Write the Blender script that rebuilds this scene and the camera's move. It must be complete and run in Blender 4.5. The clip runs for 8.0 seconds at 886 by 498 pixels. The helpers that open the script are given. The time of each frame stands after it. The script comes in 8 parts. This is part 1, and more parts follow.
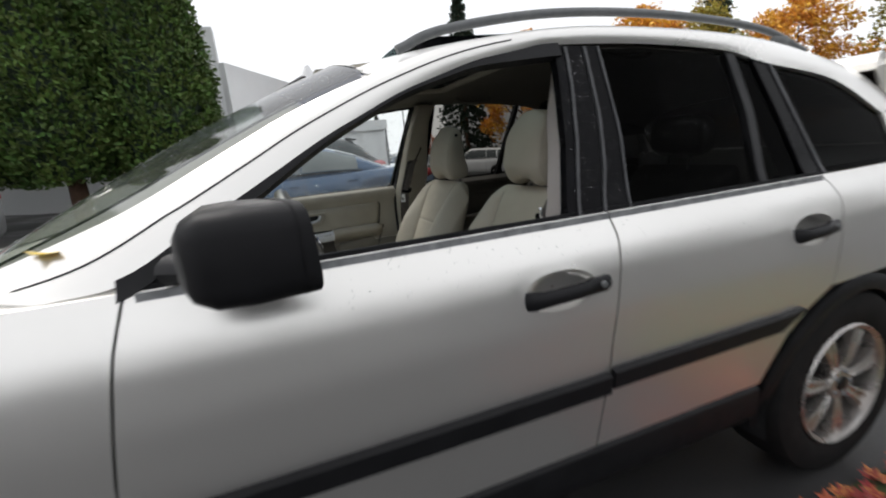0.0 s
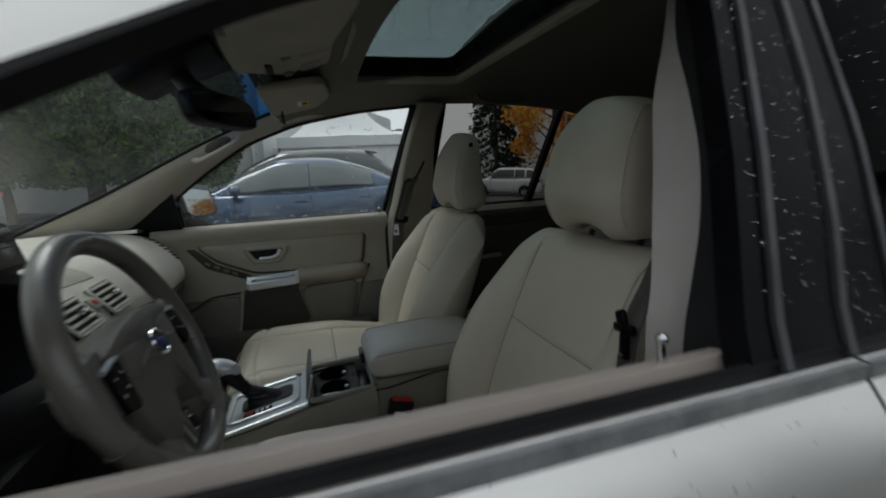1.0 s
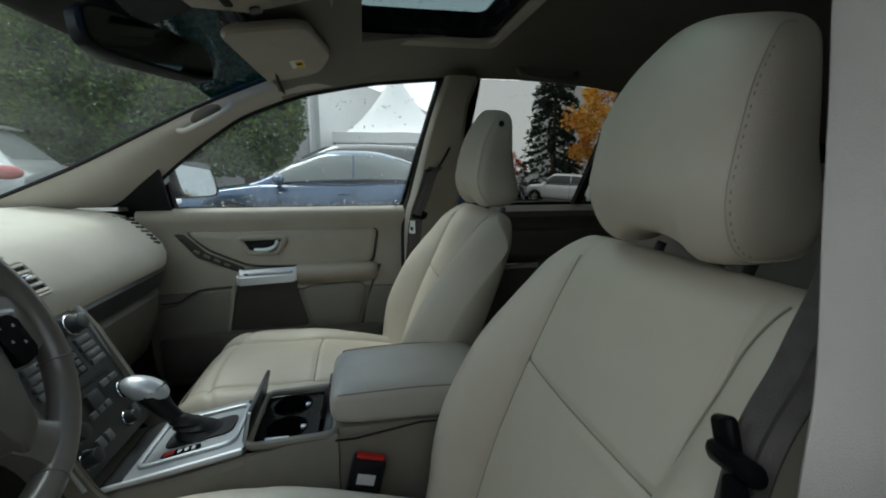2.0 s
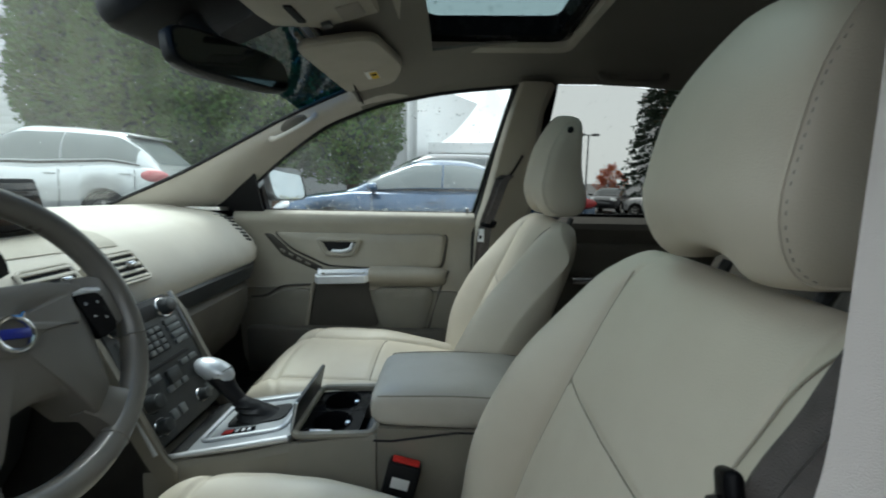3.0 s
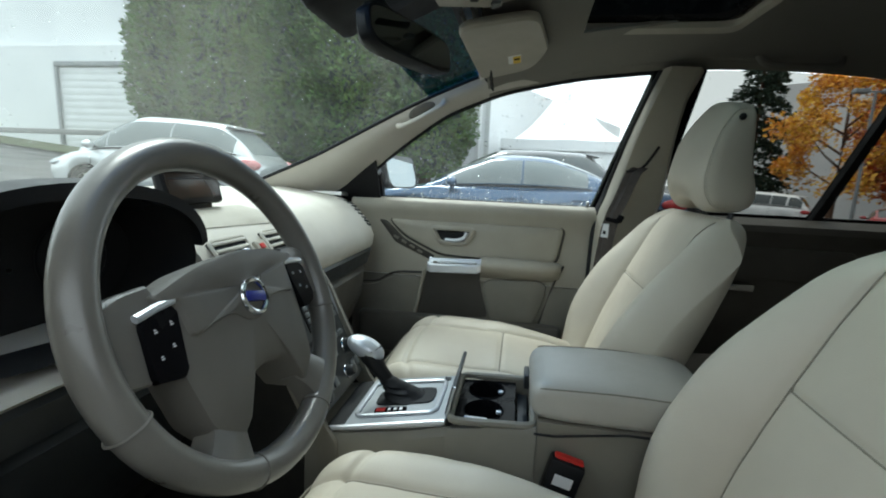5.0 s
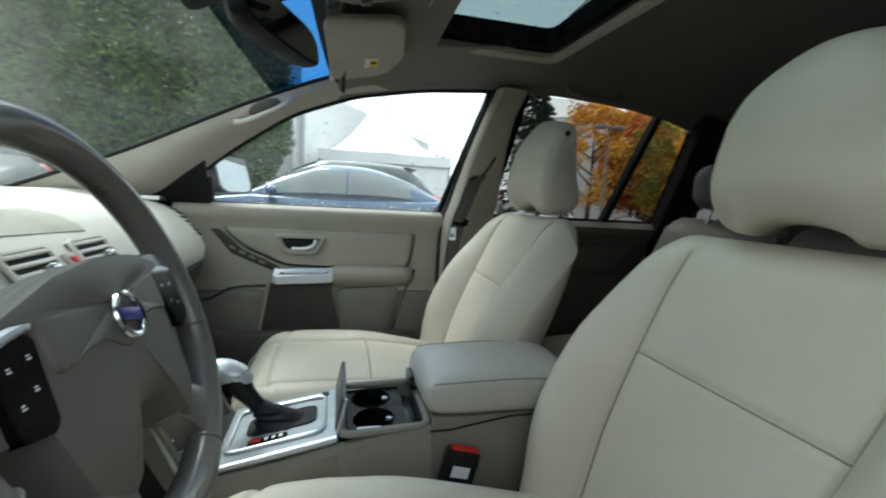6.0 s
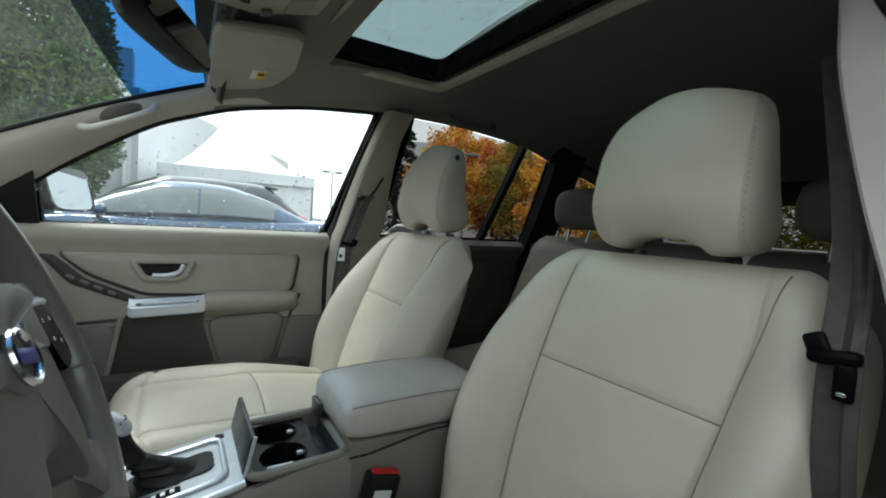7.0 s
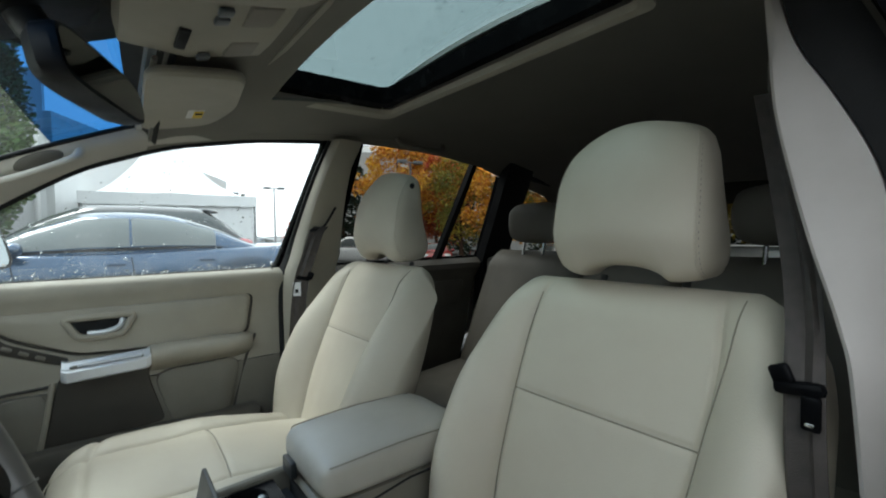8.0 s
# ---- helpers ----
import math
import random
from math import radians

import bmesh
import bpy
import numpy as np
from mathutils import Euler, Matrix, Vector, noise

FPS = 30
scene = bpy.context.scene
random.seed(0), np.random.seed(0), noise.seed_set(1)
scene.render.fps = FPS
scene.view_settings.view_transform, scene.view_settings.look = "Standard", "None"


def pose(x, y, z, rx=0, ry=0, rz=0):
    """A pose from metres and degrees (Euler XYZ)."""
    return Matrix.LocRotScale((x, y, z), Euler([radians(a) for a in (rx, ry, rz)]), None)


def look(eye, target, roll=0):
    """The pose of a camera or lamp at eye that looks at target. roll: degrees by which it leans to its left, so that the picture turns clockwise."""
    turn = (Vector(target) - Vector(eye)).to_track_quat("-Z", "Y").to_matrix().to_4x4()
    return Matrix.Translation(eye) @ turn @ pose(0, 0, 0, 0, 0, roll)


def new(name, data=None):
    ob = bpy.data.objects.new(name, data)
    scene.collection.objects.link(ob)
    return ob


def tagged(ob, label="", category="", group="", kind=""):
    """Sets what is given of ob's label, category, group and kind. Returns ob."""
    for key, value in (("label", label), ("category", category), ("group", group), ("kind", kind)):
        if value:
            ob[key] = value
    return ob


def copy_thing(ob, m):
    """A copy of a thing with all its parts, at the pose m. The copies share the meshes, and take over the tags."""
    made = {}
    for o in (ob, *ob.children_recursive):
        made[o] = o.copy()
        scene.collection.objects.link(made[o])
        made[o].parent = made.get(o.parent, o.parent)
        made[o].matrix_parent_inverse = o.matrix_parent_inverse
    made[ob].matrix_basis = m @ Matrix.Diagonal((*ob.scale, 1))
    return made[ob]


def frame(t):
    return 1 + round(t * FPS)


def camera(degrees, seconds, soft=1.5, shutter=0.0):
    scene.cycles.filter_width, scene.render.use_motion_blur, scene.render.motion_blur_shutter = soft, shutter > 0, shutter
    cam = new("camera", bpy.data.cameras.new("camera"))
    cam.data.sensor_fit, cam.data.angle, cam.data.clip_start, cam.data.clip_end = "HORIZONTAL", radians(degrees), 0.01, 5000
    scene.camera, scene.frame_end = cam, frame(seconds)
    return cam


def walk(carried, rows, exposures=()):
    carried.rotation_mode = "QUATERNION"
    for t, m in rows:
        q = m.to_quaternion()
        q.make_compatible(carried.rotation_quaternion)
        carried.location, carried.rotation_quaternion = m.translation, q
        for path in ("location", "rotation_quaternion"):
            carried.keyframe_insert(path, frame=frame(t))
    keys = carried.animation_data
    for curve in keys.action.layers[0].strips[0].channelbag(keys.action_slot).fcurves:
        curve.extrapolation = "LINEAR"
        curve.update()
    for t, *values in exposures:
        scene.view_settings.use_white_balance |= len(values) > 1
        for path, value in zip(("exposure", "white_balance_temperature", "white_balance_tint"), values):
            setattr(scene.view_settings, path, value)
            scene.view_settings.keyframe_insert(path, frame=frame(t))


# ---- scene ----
cam = camera(90.4, 8.0, 1.9, 0.4)
METRES, EYE, TILT, LEAN, TURN = 1.64, 1.30, -13.0, 5.4, -21.0
ROWS = [
    (0.0, 0.0, 0.0, 0.0, 0.0, 0.0, -0.0),
    (0.5, 0.021, 0.2509, 0.0532, 3.78, 1.99, -1.02),
    (1.0, 0.0431, 0.4437, 0.0975, 3.03, 2.08, -3.2),
    (1.2, 0.0565, 0.515, 0.102, 4.04, 1.85, -4.1),
    (2.3, 0.1024, 0.6462, 0.117, 12.21, 1.62, -8.65),
    (2.5, 0.1155, 0.6514, 0.1217, 14.57, 1.39, -9.32),
    (3.0, 0.1323, 0.658, 0.1184, 21.13, 1.18, -10.73),
    (3.5, 0.1307, 0.6559, 0.1138, 29.38, 0.35, -12.62),
    (4.0, 0.1122, 0.654, 0.1055, 33.63, -1.7, -13.76),
    (4.2, 0.1034, 0.6495, 0.102, 33.65, -1.75, -14.0),
    (5.3, -0.0059, 0.6217, 0.0756, 23.92, 0.31, -13.31),
    (5.5, -0.0183, 0.6212, 0.0724, 18.83, 1.76, -12.92),
    (6.0, -0.0469, 0.6145, 0.0552, 5.62, 5.45, -10.13),
    (6.5, -0.0731, 0.6134, 0.0448, -5.78, 10.56, -7.91),
    (7.0, -0.0996, 0.6105, 0.043, -11.64, 10.65, -6.18),
    (7.2, -0.1075, 0.6128, 0.048, -12.79, 11.1, -5.5),
    (7.5, -0.1142, 0.616, 0.0557, -15.51, 11.02, -4.06),
    (8.0, -0.1177, 0.6149, 0.0798, -16.99, 11.83, -0.52),
]
EXPOSURES = [(0.0, 0.0, 6500, 11), (0.5, 0.15, 6400, 9), (1.0, -0.58, 6250, 7), (2.5, 0.72, 6100, 2), (3.0, 0.84, 6050, 2), (3.5, 0.64, 6000, 1), (4.0, 0.86, 6000, 1), (5.5, 1.0, 6000, 1), (8.0, 0.90, 6100, 3)]
walk(cam, [(t, pose(0, -1.79, EYE, TILT, LEAN, TURN) @ pose(METRES * x, METRES * y, METRES * z, 90 + pitch, roll, yaw)) for t, x, y, z, yaw, pitch, roll in ROWS], EXPOSURES)

# ---- light: a bright overcast sky after rain ----
world = bpy.data.worlds.new("overcast_sky")
scene.world = world
world.use_nodes = True
wn, wl = world.node_tree.nodes, world.node_tree.links
wn.clear()
sky = wn.new("ShaderNodeTexSky")
sky.sky_type, sky.sun_disc = "NISHITA", False
sky.sun_elevation, sky.sun_rotation = radians(57.5), radians(326.3)
sky.air_density, sky.dust_density, sky.ozone_density = 1.0, 4.0, 0.5
sky_gain = wn.new("ShaderNodeVectorMath")
sky_gain.operation = "SCALE"
sky_gain.inputs["Scale"].default_value = 0.12
cloud = wn.new("ShaderNodeMix")
cloud.data_type = "RGBA"
cloud.inputs["Factor"].default_value = 0.88
cloud.inputs["B"].default_value = (1.18, 1.2, 1.22, 1)
sky_out = wn.new("ShaderNodeBackground")
sky_out.inputs["Strength"].default_value = 1.0
wl.new(sky.outputs["Color"], sky_gain.inputs[0])
wl.new(sky_gain.outputs["Vector"], cloud.inputs["A"])
wl.new(cloud.outputs["Result"], sky_out.inputs["Color"])
wl.new(sky_out.outputs["Background"], wn.new("ShaderNodeOutputWorld").inputs["Surface"])
sun = new("sun", bpy.data.lights.new("sun", "SUN"))
sun.data.energy, sun.data.angle, sun.data.color = 1.5, radians(25), (1.0, 0.97, 0.93)
sun.matrix_world = look((0, 0, 17), (6, -9, 0))


# ---- materials ----
def links_of(m):
    return m.node_tree.nodes, m.node_tree.links


def surface(name, color, rough=0.5, metal=0.0, second=None, scale=30.0, grain=0.0, grain_scale=400.0, coat=0.0, spec=0.5, spread=0.0, rough_var=0.0, detail=4.0, emit=None):
    """A principled material with colour variation at two scales, fine relief and an uneven gloss."""
    m = bpy.data.materials.new(name)
    m.use_nodes = True
    nodes, links = links_of(m)
    b = nodes["Principled BSDF"]
    b.inputs["Roughness"].default_value = rough
    b.inputs["Metallic"].default_value = metal
    b.inputs["Coat Weight"].default_value = coat
    b.inputs["Coat Roughness"].default_value = 0.08
    b.inputs["Specular IOR Level"].default_value = spec
    b.inputs["Base Color"].default_value = (*color, 1)
    tc = nodes.new("ShaderNodeTexCoord")
    if second:
        n1 = nodes.new("ShaderNodeTexNoise")
        n1.inputs["Scale"].default_value, n1.inputs["Detail"].default_value = scale, detail
        n2 = nodes.new("ShaderNodeTexNoise")
        n2.inputs["Scale"].default_value, n2.inputs["Detail"].default_value = scale * 9, 2
        add = nodes.new("ShaderNodeMath")
        add.operation, add.use_clamp = "MULTIPLY_ADD", True
        add.inputs[1].default_value, add.inputs[2].default_value = 0.35, -0.17
        ramp = nodes.new("ShaderNodeMapRange")
        ramp.inputs["From Min"].default_value, ramp.inputs["From Max"].default_value = 0.32, 0.68
        both = nodes.new("ShaderNodeMath")
        both.use_clamp = True
        mix = nodes.new("ShaderNodeMix")
        mix.data_type = "RGBA"
        mix.inputs["A"].default_value, mix.inputs["B"].default_value = (*color, 1), (*second, 1)
        links.new(tc.outputs["Object"], n1.inputs["Vector"])
        links.new(tc.outputs["Object"], n2.inputs["Vector"])
        links.new(n2.outputs["Fac"], add.inputs[0])
        links.new(n1.outputs["Fac"], ramp.inputs["Value"])
        links.new(ramp.outputs["Result"], both.inputs[0])
        links.new(add.outputs[0], both.inputs[1])
        links.new(both.outputs[0], mix.inputs["Factor"])
        out = mix.outputs["Result"]
        if spread:
            info = nodes.new("ShaderNodeNewGeometry")
            hsv = nodes.new("ShaderNodeHueSaturation")
            r2 = nodes.new("ShaderNodeMapRange")
            r2.inputs["To Min"].default_value, r2.inputs["To Max"].default_value = 1 - spread, 1 + spread
            r3 = nodes.new("ShaderNodeMapRange")
            r3.inputs["To Min"].default_value, r3.inputs["To Max"].default_value = 0.5 - spread * 0.06, 0.5 + spread * 0.06
            links.new(info.outputs["Random Per Island"], r2.inputs["Value"])
            links.new(info.outputs["Random Per Island"], r3.inputs["Value"])
            links.new(r2.outputs["Result"], hsv.inputs["Value"])
            links.new(r3.outputs["Result"], hsv.inputs["Hue"])
            links.new(out, hsv.inputs["Color"])
            out = hsv.outputs["Color"]
        links.new(out, b.inputs["Base Color"])
        if rough_var:
            rr = nodes.new("ShaderNodeMapRange")
            rr.inputs["To Min"].default_value, rr.inputs["To Max"].default_value = rough - rough_var, rough + rough_var
            links.new(both.outputs[0], rr.inputs["Value"])
            links.new(rr.outputs["Result"], b.inputs["Roughness"])
    if grain:
        g = nodes.new("ShaderNodeTexNoise")
        g.inputs["Scale"].default_value, g.inputs["Detail"].default_value = grain_scale, 3
        links.new(tc.outputs["Object"], g.inputs["Vector"])
        bump = nodes.new("ShaderNodeBump")
        bump.inputs["Strength"].default_value, bump.inputs["Distance"].default_value = grain, 0.002
        links.new(g.outputs["Fac"], bump.inputs["Height"])
        links.new(bump.outputs["Normal"], b.inputs["Normal"])
    if emit:
        b.inputs["Emission Color"].default_value, b.inputs["Emission Strength"].default_value = (*emit, 1), 1.0
    return m


def clear_glass(name, tint, gloss_rough=0.02, gloss=0.05, haze=0.0, rim=0.9):
    """A thin pane: tinted see-through with a Fresnel gloss."""
    m = bpy.data.materials.new(name)
    m.use_nodes = True
    nodes, links = links_of(m)
    nodes.clear()
    see, gl, mix = nodes.new("ShaderNodeBsdfTransparent"), nodes.new("ShaderNodeBsdfGlossy"), nodes.new("ShaderNodeMixShader")
    lw, power, gain = nodes.new("ShaderNodeLayerWeight"), nodes.new("ShaderNodeMath"), nodes.new("ShaderNodeMath")
    see.inputs["Color"].default_value = (*tint, 1)
    gl.inputs["Roughness"].default_value = gloss_rough
    power.operation, gain.operation = "POWER", "MULTIPLY_ADD"
    power.inputs[1].default_value, gain.inputs[1].default_value, gain.inputs[2].default_value = 5.0, rim, gloss
    links.new(lw.outputs["Facing"], power.inputs[0])
    links.new(power.outputs[0], gain.inputs[0])
    links.new(gain.outputs[0], mix.inputs["Fac"])
    links.new(see.outputs["BSDF"], mix.inputs[1])
    links.new(gl.outputs["BSDF"], mix.inputs[2])
    out = mix.outputs["Shader"]
    if haze:
        veil, both = nodes.new("ShaderNodeBsdfTranslucent"), nodes.new("ShaderNodeMixShader")
        veil.inputs["Color"].default_value = (0.86, 0.9, 0.89, 1)
        # condensation in smeared patches
        tc, smear, fog = nodes.new("ShaderNodeTexCoord"), nodes.new("ShaderNodeTexNoise"), nodes.new("ShaderNodeMapRange")
        smear.inputs["Scale"].default_value, smear.inputs["Detail"].default_value, smear.inputs["Distortion"].default_value = 4.5, 5, 0.8
        fog.inputs["From Min"].default_value, fog.inputs["From Max"].default_value = 0.34, 0.68
        fog.inputs["To Min"].default_value, fog.inputs["To Max"].default_value = haze * 0.5, haze * 1.8
        links.new(tc.outputs["Object"], smear.inputs["Vector"])
        links.new(smear.outputs["Fac"], fog.inputs["Value"])
        links.new(fog.outputs["Result"], both.inputs["Fac"])
        links.new(out, both.inputs[1])
        links.new(veil.outputs["BSDF"], both.inputs[2])
        out = both.outputs["Shader"]
    links.new(out, nodes.new("ShaderNodeOutputMaterial").inputs["Surface"])
    return m


SILVER = surface("silver_metallic_paint", (0.86, 0.845, 0.815), 0.30, 0.86, (0.82, 0.805, 0.775), 1.6, 0.02, 900, coat=0.5, rough_var=0.03)
BLACK_GLOSS = surface("black_gloss_trim", (0.004, 0.004, 0.005), 0.24, 0, (0.006, 0.006, 0.007), 20, 0.04, 300, rough_var=0.06, spec=0.06)
BLACK_PLASTIC = surface("black_textured_plastic", (0.009, 0.009, 0.0102), 0.42, 0, (0.013, 0.013, 0.0145), 14, 0.25, 700, rough_var=0.1, spec=0.19)
RUBBER = surface("tyre_rubber", (0.006, 0.006, 0.0065), 0.75, 0, (0.012, 0.011, 0.011), 20, 0.3, 300, spec=0.2)
ALLOY = surface("wheel_alloy", (0.62, 0.60, 0.58), 0.28, 0.9, (0.45, 0.42, 0.40), 9, 0.05, 300, rough_var=0.08)
PLATE = surface("brushed_grey_metal", (0.42, 0.44, 0.46), 0.36, 0.6, (0.38, 0.40, 0.42), 40, 0.05, 700)
PULL = surface("bright_satin_metal", (0.80, 0.81, 0.84), 0.30, 0.35)
CHROME = surface("satin_chrome", (0.72, 0.73, 0.75), 0.16, 1.0, (0.6, 0.61, 0.63), 40, 0.03, 500, rough_var=0.06)
SATIN = surface("silver_satin_plastic", (0.60, 0.62, 0.65), 0.34, 0.5, (0.55, 0.57, 0.60), 30, 0.05, 800, rough_var=0.06)
LEATHER = surface("cream_leather", (0.57, 0.52, 0.425), 0.48, 0, (0.50, 0.445, 0.36), 4.0, 0.22, 520, rough_var=0.07)
LEATHER_SIDE = surface("darker_taupe", (0.30, 0.275, 0.235), 0.5, 0, (0.265, 0.24, 0.205), 9.0, 0.22, 520, rough_var=0.07)
DASH = surface("beige_dash_pad", (0.60, 0.565, 0.495), 0.6, 0, (0.55, 0.515, 0.45), 8.0, 0.3, 900, rough_var=0.05)
ARM_VINYL = surface("pale_grey_beige_vinyl", (0.46, 0.435, 0.385), 0.40, 0, (0.41, 0.385, 0.335), 9.0, 0.22, 520, rough_var=0.07)
TRIM = surface("beige_door_trim", (0.40, 0.37, 0.305), 0.52, 0, (0.36, 0.33, 0.27), 9.0, 0.28, 900, rough_var=0.06)
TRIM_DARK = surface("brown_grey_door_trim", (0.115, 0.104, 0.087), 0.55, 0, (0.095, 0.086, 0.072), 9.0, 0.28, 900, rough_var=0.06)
CONSOLE = surface("taupe_console_plastic", (0.225, 0.206, 0.17), 0.5, 0, (0.195, 0.18, 0.148), 9.0, 0.28, 900, rough_var=0.06)
POST = surface("pale_pillar_plastic", (0.54, 0.51, 0.455), 0.6, 0, (0.50, 0.47, 0.42), 9.0, 0.3, 900, rough_var=0.05)
# grey carries the reflected sheen along the door frame edges
RUBBER_GREY = surface("grey_edge_rubber", (0.045, 0.046, 0.05), 0.42, 0, (0.028, 0.029, 0.032), 14, 0.2, 500, rough_var=0.1)
BELT_STRIP = surface("weathered_bright_strip", (0.42, 0.43, 0.44), 0.42, 0.5, (0.24, 0.25, 0.255), 26, 0.25, 300, rough_var=0.12)
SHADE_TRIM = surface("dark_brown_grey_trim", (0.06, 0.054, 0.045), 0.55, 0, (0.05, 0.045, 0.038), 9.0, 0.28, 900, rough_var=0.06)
# driver's centre pillar, its beige made paler to carry the daylight
PILLAR = surface("daylit_pillar_fabric", (0.55, 0.51, 0.48), 0.85, 0, (0.50, 0.46, 0.43), 12.0, 0.5, 1500)
# driver's door trim, warm daylight put into the beige
DOOR_LIT = surface("daylit_door_trim", (0.52, 0.455, 0.40), 0.5, 0, (0.46, 0.40, 0.35), 9.0, 0.28, 900, rough_var=0.06)
# passenger mirror's silver with its shade put into the colour
SHELL_SHADED = surface("shaded_silver_mirror_shell", (0.20, 0.22, 0.23), 0.4, 0.2, (0.17, 0.19, 0.2), 6, 0.05, 300)
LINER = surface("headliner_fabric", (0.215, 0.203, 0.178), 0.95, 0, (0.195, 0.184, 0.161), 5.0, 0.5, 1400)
CARPET = surface("dark_carpet", (0.016, 0.015, 0.013), 0.95, 0, (0.026, 0.024, 0.021), 30, 0.8, 600)
STACK = surface("charcoal_console_plastic", (0.024, 0.027, 0.029), 0.36, 0, (0.034, 0.037, 0.039), 20, 0.12, 900, rough_var=0.06)
BUTTON = surface("grey_button_plastic", (0.15, 0.158, 0.16), 0.36, 0, (0.12, 0.127, 0.13), 40, 0.08, 900)
DARK_HOLE = surface("matt_black_plastic", (0.006, 0.006, 0.007), 0.8, 0, (0.010, 0.010, 0.011), 30, 0.2, 500)
WHEEL_LEATHER = surface("grey_brown_leather", (0.125, 0.117, 0.103), 0.30, 0, (0.15, 0.14, 0.123), 16, 0.10, 600, rough_var=0.03, coat=0.25)
WHEEL_PAD = surface("grey_brown_airbag_vinyl", (0.135, 0.125, 0.108), 0.5, 0, (0.12, 0.111, 0.096), 12, 0.25, 900)
BELT = surface("grey_brown_webbing", (0.047, 0.039, 0.035), 0.55, 0, (0.070, 0.058, 0.053), 60, 0.5, 900)
SEAM = surface("seam_thread", (0.27, 0.242, 0.195), 0.8)
RED = surface("red_plastic", (0.55, 0.02, 0.015), 0.4, 0, (0.45, 0.02, 0.015), 40)
WHITE = surface("white_print", (0.75, 0.75, 0.75), 0.6)
YELLOW = surface("yellow_print", (0.75, 0.52, 0.04), 0.6)
BLUE = surface("blue_enamel", (0.02, 0.03, 0.25), 0.3)
SCREEN = surface("brown_reflection_screen", (0.030, 0.023, 0.018), 0.2, 0, (0.045, 0.033, 0.026), 30)
GLASS = clear_glass("clear_side_glass", (0.90, 0.94, 0.93), haze=0.03)
SHIELD_GLASS = clear_glass("windshield_glass", (0.86, 0.915, 0.895), 0.06, 0.05, 0.018)
PRIVACY = clear_glass("privacy_glass", (0.31, 0.305, 0.285), 0.02, 0.002, 0.0, 0.5)
PRIVACY_TAIL = clear_glass("rear_privacy_glass", (0.12, 0.118, 0.112), 0.02, 0.002, 0.0, 0.5)
# driver-side copy, dark reflections and dim cabin put into its tint
PRIVACY_NEAR = clear_glass("near_side_privacy_glass", (0.07, 0.07, 0.07), 0.04, 0.001, 0.0, 0.13)
BLUE_GLASS = clear_glass("blue_sun_strip_glass", (0.032, 0.13, 0.32))
SUNROOF_GLASS = clear_glass("tinted_sunroof_glass", (0.40, 0.46, 0.46), 0.05)
WATER = surface("water_drop", (0.95, 0.97, 0.97), 0.02)
WATER.node_tree.nodes["Principled BSDF"].inputs["Transmission Weight"].default_value = 1.0
WATER.node_tree.nodes["Principled BSDF"].inputs["IOR"].default_value = 1.33
MIRROR = surface("mirror_silvering", (0.33, 0.36, 0.37), 0.03, 1.0)
# darkened silvering puts a dim reflection into the mirror's colour
MIRROR_DARK = surface("dark_toned_mirror_glass", (0.10, 0.12, 0.13), 0.05, 1.0)
ASPHALT = surface("wet_asphalt", (0.026, 0.026, 0.027), 0.42, 0, (0.042, 0.041, 0.041), 0.7, 0.6, 90, rough_var=0.15, spec=0.3)
HEDGE_LEAF = surface("arborvitae_foliage", (0.055, 0.105, 0.022), 0.65, 0, (0.12, 0.185, 0.035), 0.9, 0, spread=0.4)
CONIFER = surface("spruce_foliage", (0.016, 0.034, 0.020), 0.7, 0, (0.03, 0.05, 0.028), 1.2, 0, spread=0.4)
ORANGE_LEAF = surface("orange_maple_leaves", (0.72, 0.30, 0.045), 0.6, 0, (0.76, 0.46, 0.06), 0.6, 0, spread=0.35)
RED_LEAF = surface("red_maple_leaves", (0.50, 0.07, 0.03), 0.6, 0, (0.55, 0.16, 0.04), 0.8, 0, spread=0.35)
GOLD_LEAF = surface("golden_green_leaves", (0.46, 0.34, 0.04), 0.6, 0, (0.20, 0.22, 0.045), 0.5, 0, spread=0.35)
BARK = surface("brown_bark", (0.085, 0.05, 0.032), 0.9, 0, (0.12, 0.065, 0.04), 8, 0.9, 40)
STUCCO = surface("white_stucco_wall", (0.72, 0.73, 0.73), 0.85, 0, (0.66, 0.67, 0.68), 0.5, 0.4, 60)
DOOR_METAL = surface("white_rolling_door_metal", (0.66, 0.67, 0.67), 0.5, 0, (0.60, 0.61, 0.61), 1.2, 0.1, 50)
GREY_STEEL = surface("painted_grey_steel", (0.22, 0.23, 0.24), 0.5, 0, (0.18, 0.19, 0.2), 3, 0.1, 100)
CANVAS = surface("white_marquee_canvas", (0.80, 0.80, 0.80), 0.8, 0, (0.74, 0.75, 0.76), 0.8, 0.2, 40)
BLUE_PAINT = surface("dark_blue_car_paint", (0.030, 0.075, 0.150), 0.25, 0.4, (0.027, 0.066, 0.135), 2, 0.02, 300, coat=0.9)
SILVER_PAINT = surface("light_silver_car_paint", (0.62, 0.64, 0.65), 0.28, 0.5, (0.56, 0.58, 0.59), 2, 0.02, 300, coat=0.8)
WHITE_PAINT = surface("white_car_paint", (0.75, 0.75, 0.75), 0.3, 0, (0.7, 0.7, 0.7), 2, 0.02, 300, coat=0.8)
RED_PAINT = surface("red_car_paint", (0.30, 0.015, 0.02), 0.3, 0, (0.26, 0.012, 0.018), 2, 0.02, 300, coat=0.8)
